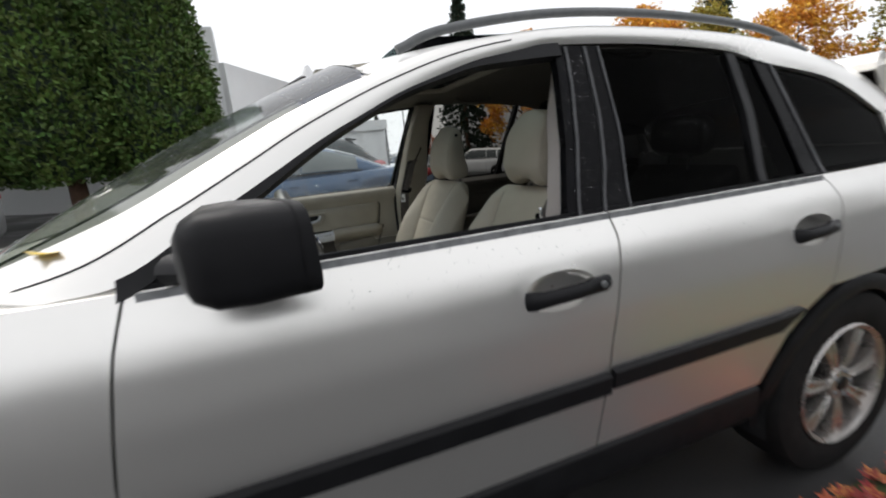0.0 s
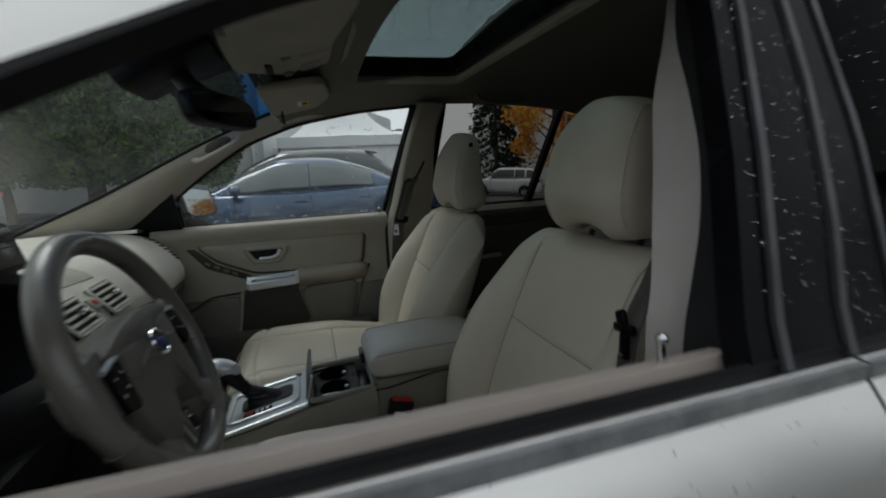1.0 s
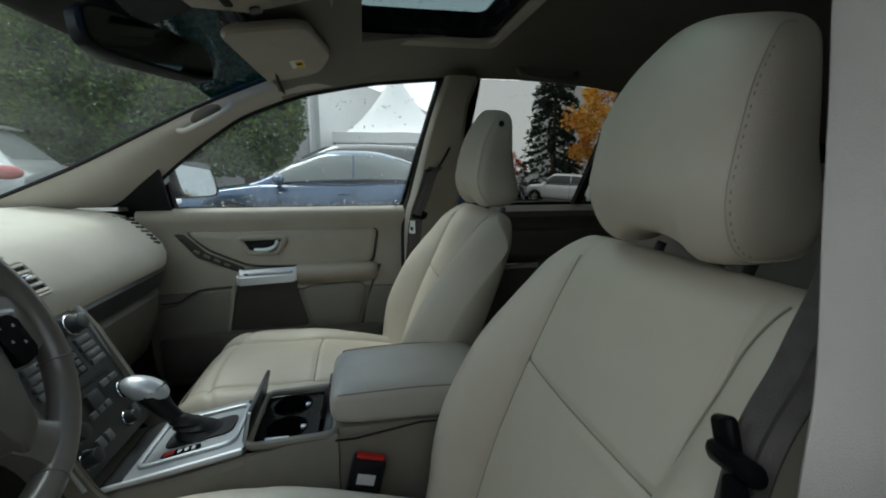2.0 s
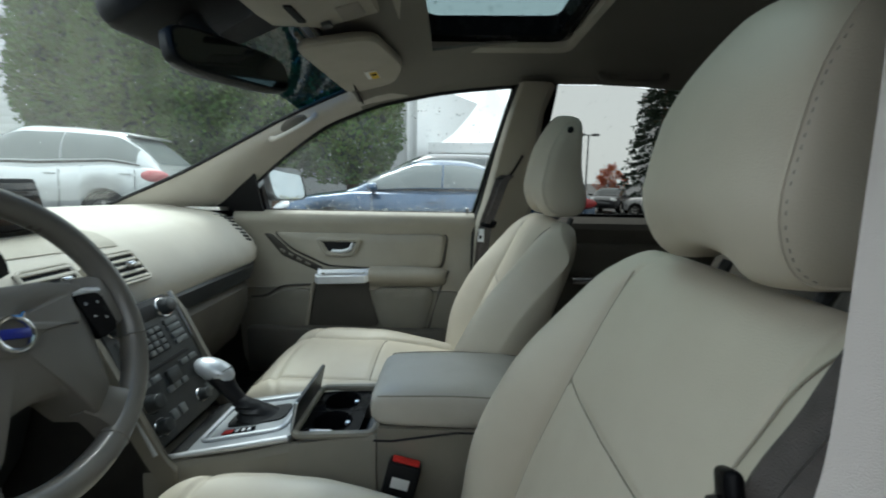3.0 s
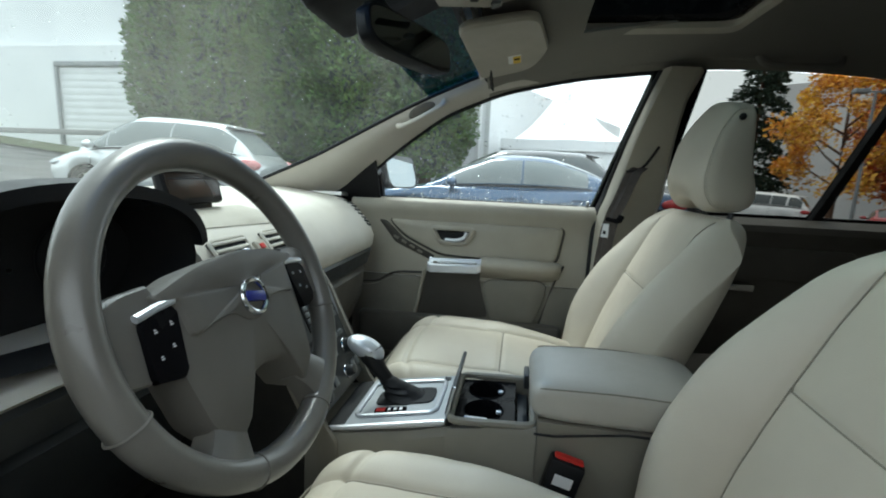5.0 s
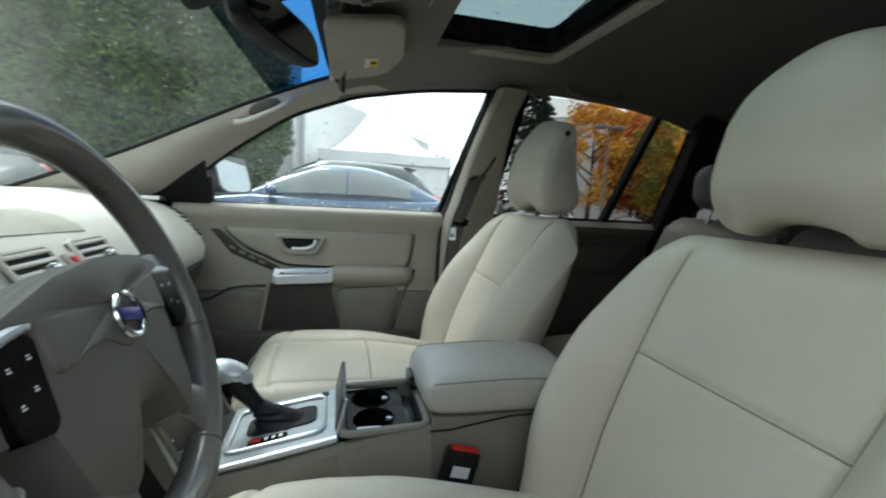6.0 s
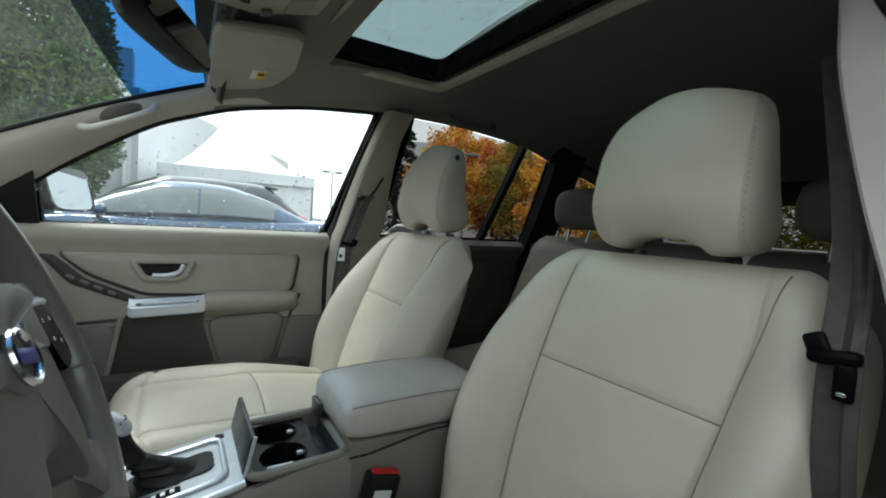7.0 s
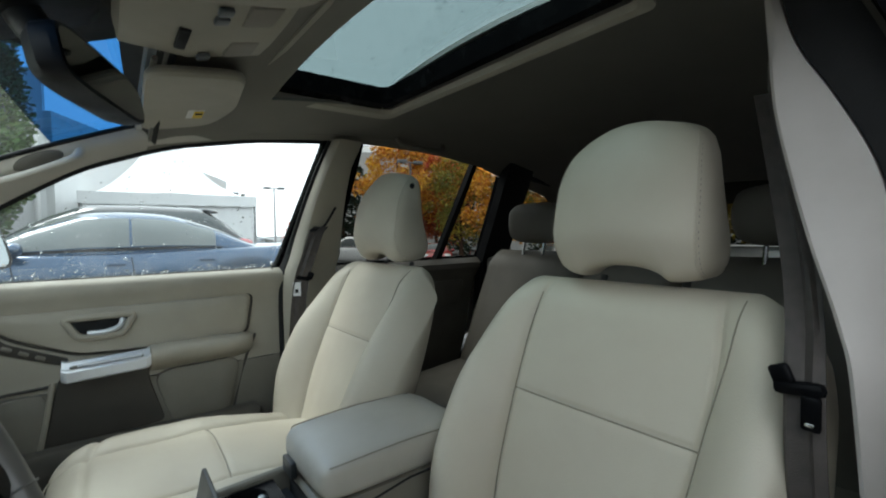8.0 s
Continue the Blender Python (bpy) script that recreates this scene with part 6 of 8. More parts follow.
for k in range(5):
    part("screen_streak", boxed((-0.2715, -0.025, 1.142 + 0.013 * k), (0.0012, 0.138, 0.0025), 0, rot), BLACK_PLASTIC, scr)
part("screen_foot", boxed((-0.29, -0.025, 1.112), (0.03, 0.12, 0.02), 0.004), BLACK_PLASTIC, scr)

# ---- centre stack and console ----
con = thing("centre_console", "beige centre console with charcoal control panel and silver shifter plate", "console", (0.35, 0, 0.41))
ST, SB = Vector((-0.060, 0, 0.968)), Vector((0.052, 0, 0.722))
sd = (SB - ST).normalized()
sn = Vector((-sd.z, 0, sd.x)).normalized()
srot = Matrix((Vector((-sn.x, 0, -sn.z)) * -1, Vector((0, 1, 0)), -sd)).transposed().to_4x4()


def on_stack(a, b, d):
    """A point on the control panel: a across, b down from the top, d out of it."""
    return ST + Vector((0, a, 0)) + sd * b + sn * d


bm = bmesh.new()
L = (SB - ST).length
loft(bm, [[on_stack(a, b, d) for a, b in ((-0.108, 0.0), (0.108, 0.0), (0.118, L), (-0.118, L))] for d in (-0.10, 0.0)])
bmesh.ops.bevel(bm, geom=bm.edges[:], offset=0.008, segments=2, affect="EDGES")
part("control_panel", bm, STACK, con, "charcoal control panel")
for a in (-1, 1):
    bm = bmesh.new()
    tube(bm, [on_stack(a * 0.113, 0.0, -0.002), on_stack(a * 0.123, L, -0.002)], 0.005, 8)
    part("panel_edge", bm, SATIN, con, "silver edge strip")


def knob(a, b, r, d):
    bm = bmesh.new()
    disc(bm, on_stack(a, b, d / 2), r, r * 0.86, d, srot @ turn("Y", 90), 24, 0.003)
    k = part("knob", bm, STACK, con, "round rotary knob")
    bm = bmesh.new()
    tube(bm, [on_stack(a + r * 1.08 * math.cos(t), b + r * 1.08 * math.sin(t), 0.001) for t in (2 * math.pi * j / 24 for j in range(24))], 0.0018, 6, True, 1.0, (1, 0, 0.4))
    part("knob_ring", bm, CHROME, k)


def button(a, b, w, h, mt=None, d=0.005):
    part("button", boxed(on_stack(a, b, d / 2), (d, w, h), 0.0018, srot), mt or BUTTON, con)


knob(0.070, 0.028, 0.019, 0.022)
knob(-0.070, 0.028, 0.019, 0.022)
part("display_slot", boxed(on_stack(0, 0.028, 0.001), (0.004, 0.080, 0.030), 0.001, srot), DARK_HOLE, con, "unlit display window")
for side in (-1, 1):
    for k in range(4):
        button(side * (0.066 + 0.002 * k), 0.060 + 0.016 * k, 0.040, 0.012)
part("phone_pad", boxed(on_stack(0, 0.085, 0.001), (0.004, 0.064, 0.060), 0.001, srot), DARK_HOLE, con)
for i in range(3):
    for j in range(4):
        button(-0.020 + 0.020 * i, 0.064 + 0.014 * j, 0.015, 0.010)
part("disc_slot", boxed(on_stack(0, 0.134, 0.001), (0.004, 0.150, 0.008), 0.001, srot), DARK_HOLE, con, "disc slot")
for a in (-0.075, -0.045, 0.045, 0.075):
    button(a, 0.152, 0.024, 0.012)
button(0.0, 0.165, 0.034, 0.030, STACK, 0.008)
for k in range(3):
    button(-0.022 + 0.022 * k, 0.186, 0.018, 0.012)
knob(-0.082, 0.188, 0.017, 0.024)
knob(0.082, 0.188, 0.017, 0.024)
knob(-0.086, 0.236, 0.015, 0.022)
knob(0.045, 0.236, 0.013, 0.020)
for a in (-0.045, -0.02, 0.075, 0.095):
    button(a, 0.232, 0.018, 0.020)
# cheeks that close the stack down to the tunnel
for y in (-0.1185, 0.1185):
    bm = bmesh.new()
    ol = [(-0.105, 0.944), (-0.075, 0.955), (-0.058, 0.965), (-0.030, 0.918), (0.062, 0.716), (0.085, 0.690), (0.085, 0.45), (0.050, 0.45), (0.050, 0.672), (0.030, 0.700), (-0.068, 0.905)]
    loft(bm, [[(x, y + d, z) for x, z in ol] for d in (-0.006, 0.006)])
    bmesh.ops.bevel(bm, geom=bm.edges[:], offset=0.002, segments=2, affect="EDGES")
    part("stack_cheek", bm, CONSOLE, con, "taupe edge beside the control panel")
    bm = bmesh.new()
    ol = [(-0.34, 0.935), (-0.085, 0.944), (-0.060, 0.905), (0.034, 0.700), (0.055, 0.672), (0.055, 0.45), (-0.34, 0.45)]
    loft(bm, [[(x, y * 0.97 + d, z) for x, z in ol] for d in (-0.004, 0.004)])
    part("tunnel_side", bm, CARPET, con, "dark carpeted tunnel side")
# tunnel body
bm = bmesh.new()
rings = []
for x, z, w in ((0.02, 0.690, 0.122), (0.05, 0.695, 0.120), (0.08, 0.700, 0.118), (0.20, 0.718, 0.112), (0.30, 0.738, 0.108), (0.40, 0.752, 0.106), (0.445, 0.756, 0.106)):
    rings.append([(x, -w - 0.012, 0.42), (x, -w - 0.004, 0.60), (x, -w, z - 0.012), (x, -w + 0.010, z), (x, w - 0.010, z), (x, w, z - 0.012), (x, w + 0.004, 0.60), (x, w + 0.012, 0.42)])
loft(bm, rings[:4] + [[(0.288, p[1], p[2]) for p in rings[4]]])
part("console_body", bm, CONSOLE, con, "taupe console sides")
bm = bmesh.new()
loft(bm, [[(x, -w - 0.012, 0.42), (x, -w - 0.004, 0.60), (x, -w, z - 0.012), (x, -w + 0.006, z), (x, -w + 0.018, z), (x, -w + 0.020, 0.680), (x, w - 0.020, 0.680), (x, w - 0.018, z), (x, w - 0.006, z), (x, w, z - 0.012), (x, w + 0.004, 0.60), (x, w + 0.012, 0.42)] for x, z, w in ((0.288, 0.736, 0.1085), (0.40, 0.756, 0.106), (0.4505, 0.760, 0.106))])
part("console_bay", bm, CONSOLE, con, "taupe sides of the cup holder bay")
# shifter plate
def plate_z(x):
    return 0.700 + 0.19 * (x - 0.06)


def plate(bm, pts, d0, d1):
    return loft(bm, [[(x, y, plate_z(x) + d) for x, y in pts] for d in (d0, d1)])


part("shifter_plate", plate(bmesh.new(), rounded([(0.088, -0.101), (0.285, -0.096), (0.285, 0.096), (0.088, 0.101)], 0.008), -0.004, 0.006), PLATE, con, "brushed silver shifter plate")
part("front_tray", plate(bmesh.new(), rounded([(0.050, -0.100), (0.086, -0.099), (0.086, 0.099), (0.050, 0.100)], 0.006), -0.004, 0.003), DARK_HOLE, con, "dark tray ahead of the shifter")
bm = bmesh.new()
tube(bm, [(0.055, -0.104, plate_z(0.055) + 0.005), (0.285, -0.098, plate_z(0.285) + 0.006)], 0.005, 8)
part("plate_rail", bm, PULL, con, "bright chrome rail")
bm = bmesh.new()
ol = rounded([(0.10, -0.070), (0.262, -0.066), (0.262, 0.070), (0.10, 0.074)], 0.02)
tube(bm, [(x, y, plate_z(x) + 0.008) for x, y in ol], 0.005, 8, True)
part("gate_frame", bm, SATIN, con, "pale gate frame")
part("gate_panel", plate(bmesh.new(), rounded([(0.125, -0.026), (0.248, -0.026), (0.248, 0.040), (0.125, 0.040)], 0.02), 0.004, 0.009), DARK_HOLE, con)
part("gear_scale", plate(bmesh.new(), rounded([(0.135, -0.060), (0.20, -0.060), (0.20, -0.042), (0.135, -0.042)], 0.005), 0.004, 0.010), BLACK_GLOSS, con, "gear position strip")
part("gear_mark", plate(bmesh.new(), [(0.138, -0.057), (0.156, -0.057), (0.156, -0.045), (0.138, -0.045)], 0.009, 0.0115), RED, con, "red gear mark")
for k in range(3):
    part("gear_mark", plate(bmesh.new(), [(0.162 + 0.012 * k, -0.055), (0.168 + 0.012 * k, -0.055), (0.168 + 0.012 * k, -0.047), (0.162 + 0.012 * k, -0.047)], 0.009, 0.0115), WHITE, con)
part("plate_button", boxed((0.262, 0.080, plate_z(0.262) + 0.007), (0.014, 0.014, 0.004), 0.001), BLACK_PLASTIC, con)
bm = bmesh.new()
rings = []
for k in range(9):
    t = k / 8
    r = lerp(0.052, 0.016, t ** 0.6) * (1 + 0.10 * math.sin(t * 22))
    cx, cz = lerp(0.195, 0.135, t), lerp(plate_z(0.195) + 0.006, plate_z(0.195) + 0.046, t)
    rings.append([(cx + 1.15 * r * math.cos(a), 0.008 + 0.75 * r * math.sin(a), cz) for a in (2 * math.pi * j / 20 for j in range(20))])
loft(bm, rings)
part("shifter_boot", bm, BLACK_PLASTIC, con, "black leather shifter boot")
bm = bmesh.new()
tube(bm, smooth_path([(0.150, 0.008, 0.755), (0.120, 0.008, 0.79), (0.102, 0.008, 0.825)], 8), [0.014, 0.014, 0.015, 0.016, 0.018, 0.020, 0.023, 0.026, 0.027], 14)
shift = part("shifter_stalk", bm, BLACK_PLASTIC, con, "black shifter lever")
bm = bmesh.new()
ball(bm, (0.094, 0.006, 0.830), (0.043, 0.026, 0.022), turn("Y", 22), 20, 14)
part("shifter_knob", bm, SATIN, shift, "silver topped shifter knob")
# cup holder bay with its cover folded up
part("bay_floor", boxed((0.368, 0.0, 0.684), (0.158, 0.172, 0.006)), DARK_HOLE, con)
for xw in (0.291, 0.445):
    part("bay_wall", boxed((xw, 0.0, 0.715), (0.004, 0.170, 0.062)), DARK_HOLE, con)


def cup_plate(cx, cy, r, x0, x1, y0, y1, z):
    """A tray half with a round well through it."""
    ring_a, ring_b = [], []
    for t in (2 * math.pi * j / 40 for j in range(40)):
        dx, dy = math.cos(t), math.sin(t)
        k = min((x1 - cx if dx > 0 else cx - x0) / max(abs(dx), 1e-6), (y1 - cy if dy > 0 else cy - y0) / max(abs(dy), 1e-6))
        ring_a.append((cx + dx * k, cy + dy * k))
        ring_b.append((cx + dx * r, cy + dy * r))
    bm = bmesh.new()
    loft(bm, [[(x, y, z + 0.05 * (x - 0.29)) for x, y in ring_a], [(lerp(x, cx, -0.06), lerp(y, cy, -0.06), z + 0.05 * (x - 0.29)) for x, y in ring_b], [(x, y, z + 0.003 + 0.05 * (x - 0.29)) for x, y in ring_b], [(lerp(x, cx, 0.06), lerp(y, cy, 0.06), z - 0.004 + 0.05 * (x - 0.29)) for x, y in ring_b], [(lerp(x, cx, 0.14), lerp(y, cy, 0.14), z - 0.055) for x, y in ring_b]], True, False)
    return bm


for cy, y0, y1 in ((-0.041, -0.088, 0.001), (0.043, 0.002, 0.088)):
    holder = part("cup_holder", cup_plate(0.352, cy, 0.037, 0.294, 0.412, y0, y1, 0.746), BLACK_GLOSS, con, "black cup holder with a deep round well")
    part("cup_tab", boxed((0.352 + 0.031, cy + 0.008, 0.744), (0.014, 0.010, 0.006), 0.002), SATIN, holder)
part("tray_slot", boxed((0.427, 0.0, 0.728), (0.020, 0.160, 0.004), 0.001), STACK, con)
bm = bmesh.new()
tube(bm, [(x, y, 0.752 + 0.05 * (x - 0.29)) for x, y in rounded([(0.292, -0.097), (0.446, -0.095), (0.446, 0.095), (0.292, 0.097)], 0.02)], 0.0075, 8, True)
part("tray_rim", bm, CONSOLE, con, "beige rim of the tray")
part("receipt", boxed((0.340, -0.080, 0.752), (0.042, 0.010, 0.004), 0.001), WHITE, con, "scrap of white paper")
bm = bmesh.new()
box(bm, (0.291, 0.004, 0.782), (0.008, 0.176, 0.060), 0.003, turn("Y", 12))
part("tray_cover", bm, STACK, con, "dark tray cover folded upright")
bm = bmesh.new()
tube(bm, [(0.286, -0.086, 0.752), (0.299, -0.086, 0.812)], 0.003, 6)
part("cover_edge", bm, SATIN, con)
# arm rest box
bm = bmesh.new()
loft(bm, [[(x, -0.104, 0.42), (x, -0.102, 0.775), (x, 0.102, 0.775), (x, 0.104, 0.42)] for x in (0.452, 0.60, 0.76)])
part("storage_box", bm, CONSOLE, con, "taupe storage box")
bm = bmesh.new()
rings = []
for x, w, z0, z1 in ((0.437, 0.082, 0.794, 0.822), (0.441, 0.093, 0.785, 0.831), (0.449, 0.100, 0.778, 0.839), (0.465, 0.1035, 0.774, 0.844), (0.50, 0.105, 0.772, 0.847), (0.60, 0.106, 0.772, 0.850), (0.69, 0.106, 0.772, 0.849), (0.728, 0.104, 0.773, 0.844), (0.744, 0.098, 0.778, 0.836), (0.752, 0.086, 0.788, 0.824)):
    ring = []
    for t in (2 * math.pi * k / 40 for k in range(40)):
        c, d = math.cos(t), math.sin(t)
        ring.append((x, w * math.copysign(abs(c) ** 0.34, c), (z0 + z1) / 2 + (z1 - z0) / 2 * math.copysign(abs(d) ** 0.42, d) + 0.003 * (1 - c * c) * (d > 0)))
    rings.append(ring)
loft(bm, rings)
part("arm_rest", bm, ARM_VINYL, con, "padded pale arm rest lid", False, 50)
for q in (-1, 1):
    part("lid_stitching", tube(bmesh.new(), smooth_path([(0.452, q * 0.094, 0.834), (0.47, q * 0.1015, 0.8385), (0.60, q * 0.1045, 0.8435), (0.73, q * 0.1025, 0.838)], 24), 0.0013, 6), CONSOLE, con)
bm = bmesh.new()
tube(bm, [(x, -0.107, 0.774 - 0.02 * (x < 0.5)) for x in (0.446, 0.48, 0.60, 0.75)], 0.002, 6)
part("lid_seam", bm, DARK_HOLE, con)
part("lid_latch", boxed((0.433, 0.050, 0.785), (0.012, 0.05, 0.030), 0.003), STACK, con, "dark latch of the arm rest")
part("rear_hatch", boxed((0.765, 0, 0.80), (0.05, 0.10, 0.03), 0.006), STACK, con)

# ---- steering wheel ----
wheel = thing("steering_wheel", "grey-brown leather steering wheel with silver emblem and keypads", "steering wheel", (-0.1, SEAT_Y, 0.9))
WC = Vector((0.076, -0.386, 1.036))
WN = Vector((0.932, 0, 0.362)).normalized()
WU = Vector((-WN.z, 0, WN.x))
WR = Vector((0, 1, 0))


def on_wheel(a, b, d=0.0):
    return WC + WR * a + WU * b + WN * d


RIM = 0.183
bm = bmesh.new()
tube(bm, [on_wheel(RIM * math.sin(t), RIM * math.cos(t)) for t in (2 * math.pi * k / 96 for k in range(96))], [0.0165 + 0.0018 * max(0, math.cos(4 * math.pi * k / 96)) ** 2 for k in range(96)], 16, True, 1.12, tuple(WN))
part("wheel_rim", bm, WHEEL_LEATHER, wheel, "worn grey-brown leather rim")
for t in (1.88, -1.88, 2.75, -2.75):
    bm = bmesh.new()
    c, ax = on_wheel(RIM * math.sin(t), RIM * math.cos(t)), (WR * math.cos(t) - WU * math.sin(t)).normalized()
    sd1, sd2 = ax.cross(WN).normalized(), WN
    tube(bm, [c + sd1 * 0.0178 * math.cos(q) + sd2 * 0.0192 * math.sin(q) for q in (2 * math.pi * k / 20 for k in range(20))], 0.0014, 6, True, 1.0, tuple(ax))
    part("rim_seam", bm, WHEEL_PAD, wheel)
half_ol = [(0.0, 0.062), (0.065, 0.056), (0.108, 0.040), (0.116, 0.0), (0.113, -0.034), (0.1015, -0.107), (0.064, -0.134), (0.041, -0.083), (0.0, -0.077)]
pad_ol = [Vector((x, y, 0)) for x, y in rounded(half_ol + [(-x, y) for x, y in half_ol[-2:0:-1]], 0.012)]
bm = bmesh.new()
loft(bm, [[on_wheel(p.x * k, p.y * k - 0.006 * (1 - k), d) for p in pad_ol] for k, d in ((0.92, -0.05), (1.0, -0.03), (1.0, -0.006), (0.975, 0.004), (0.90, 0.010), (0.6, 0.016), (0.25, 0.018), (0.02, 0.018))])
part("airbag_pad", bm, WHEEL_PAD, wheel, "grey-brown airbag cover")
bm = bmesh.new()
half_ol = [(0.0, 0.0615), (0.065, 0.0555), (0.121, 0.040), (0.119, 0.033), (0.097, 0.031), (0.096, -0.012), (0.070, -0.006), (0.034, -0.005), (0.020, -0.019), (0.0, -0.024)]
brow = [Vector((x, y, 0)) for x, y in rounded(half_ol + [(-x, y) for x, y in half_ol[-2:0:-1]], 0.010)]
loft(bm, [[on_wheel(p.x * k, lerp(0.020, p.y, k), d + 0.006 * (1 - (p.x / 0.125) ** 2)) for p in brow] for k, d in ((1.0, 0.0), (0.995, 0.010), (0.97, 0.0135), (0.90, 0.0155), (0.5, 0.0165), (0.02, 0.0165))])
part("pad_brow", bm, WHEEL_PAD, wheel, "raised upper half of the airbag cover")
for q in (-1, 1):
    bm = bmesh.new()
    ol = smooth_path([(q * 0.112, 0.052, 0), (q * 0.150, 0.048, 0), (q * 0.176, 0.030, 0), (q * 0.178, -0.020, 0), (q * 0.150, -0.034, 0), (q * 0.108, -0.030, 0), (q * 0.100, 0.010, 0), (q * 0.112, 0.052, 0)], 40)[:-1]
    loft(bm, [[on_wheel(lerp(q * 0.14, p.x, k), lerp(0.01, p.y, k), d) for p in ol] for k, d in ((0.95, -0.03), (1.0, -0.012), (0.98, 0.002), (0.92, 0.006), (0.02, 0.008))])
    part("spoke", bm, WHEEL_LEATHER, wheel)
    # lower spoke running into the rim
    bm = bmesh.new()
    away, along = Vector((q * 0.566, -0.824)), Vector((0.824, q * 0.566))
    loft(bm, [[on_wheel(*(away * r + along * w), d) for w, d in ((-e, -0.024), (-e, lift - 0.003), (-e + 0.004, lift), (e - 0.004, lift), (e, lift - 0.003), (e, -0.024))] for r, e, lift in ((0.128, 0.022, 0.0), (0.146, 0.0235, 0.006), (0.160, 0.027, 0.009), (0.176, 0.034, 0.011))])
    part("lower_spoke", bm, WHEEL_LEATHER, wheel)
    bm = bmesh.new()
    ol2 = rounded([(q * 0.098, 0.027), (q * 0.141, 0.022), (q * 0.146, -0.034), (q * 0.112, -0.042)], 0.008)
    loft(bm, [[on_wheel(x, y, d) for x, y in ol2] for d in (0.0, 0.0135)])
    bmesh.ops.bevel(bm, geom=bm.edges[:], offset=0.002, segments=1, affect="EDGES")
    pad = part("keypad", bm, BLACK_GLOSS, wheel, "black steering wheel keypad")
    # satin bar paints the highlight along the keypad's top edge
    bm = bmesh.new()
    tube(bm, [on_wheel(q * 0.099, 0.0305, 0.012), on_wheel(q * 0.120, 0.0290, 0.013), on_wheel(q * 0.142, 0.0250, 0.011)], 0.0042, 8)
    part("keypad_strip", bm, SATIN, pad, "silver strip along the keypad, standing in for its edge highlight")
    for a, b in ((0.111, 0.010), (0.130, 0.008), (0.117, -0.010), (0.133, -0.016)):
        bm = bmesh.new()
        rr = Matrix((WN, WR, WU)).transposed().to_4x4()
        box(bm, on_wheel(q * a, b, 0.0138), (0.0008, 0.0032, 0.0012), 0, rr)
        box(bm, on_wheel(q * a, b + 0.0022, 0.0138), (0.0008, 0.0022, 0.0012), 0, rr)
        part("key_mark", bm, WHITE, wheel)
bm = bmesh.new()
tube(bm, [on_wheel(0.0195 * math.sin(t), 0.004 + 0.0195 * math.cos(t), 0.0245) for t in (2 * math.pi * k / 32 for k in range(32))], 0.0034, 8, True, 1.0, tuple(WN))
tube(bm, [on_wheel(0.0135, 0.0175, 0.0245), on_wheel(0.020, 0.024, 0.0245)], 0.003, 8)
emblem = part("emblem_ring", bm, CHROME, wheel, "chrome ring emblem with a diagonal bar")
rr = Matrix((WN, WR, WU)).transposed().to_4x4()
part("emblem_bar", boxed(on_wheel(0, 0.004, 0.025), (0.004, 0.042, 0.012), 0.001, rr @ turn("X", -14)), BLUE, wheel, "blue bar on the emblem")
bm = bmesh.new()
tube(bm, [on_wheel(0, -0.01, -0.03), on_wheel(0, -0.01, -0.22)], 0.045, 16)
part("column", bm, DARK_HOLE, wheel, "dark steering column shroud")
for q in (-1, 1):
    bm = bmesh.new()
    tube(bm, smooth_path([on_wheel(q * 0.04, 0.0, -0.06), on_wheel(q * 0.10, 0.015, -0.055), on_wheel(q * 0.155, 0.02, -0.05)], 8), 0.009, 8)
    part("stalk", bm, BLACK_PLASTIC, wheel, "black column stalk")


# ---- outside: ground ----
def ground_z(x, y):
    """The lot falls gently along x; it is level under the car."""
    t = math.copysign(max(0.0, abs(x) - 2.2), x)
    z = -0.062 * t
    if x < -8:
        z += 0.035 * (-8 - x)
    z = max(-1.6, min(2.2, z)) - 0.05
    return z + 0.15 * max(0.0, min(1.0, (y - 2.5) / 2.0)) * max(0.0, 1 - max(0.0, y - 12) / 10)


GX = [-900, -300, -120, -60, -40, -30, -24, -18, -14, -10, -8, -6, -5, -4, -3.2, -2.6, -2.2, -1, 0, 1, 2.2, 2.6, 3.2, 4, 5, 6, 8, 10, 14, 18, 24, 30, 45, 70, 120, 300, 900]
bm = bmesh.new()
sheet(bm, lambda u, v: (GX[round(u * 36)], GX[round(v * 36)], ground_z(GX[round(u * 36)], GX[round(v * 36)])), 36, 36)
solo("ground", bm, ASPHALT, "wet dark asphalt of a car park", "ground", kind="structure")


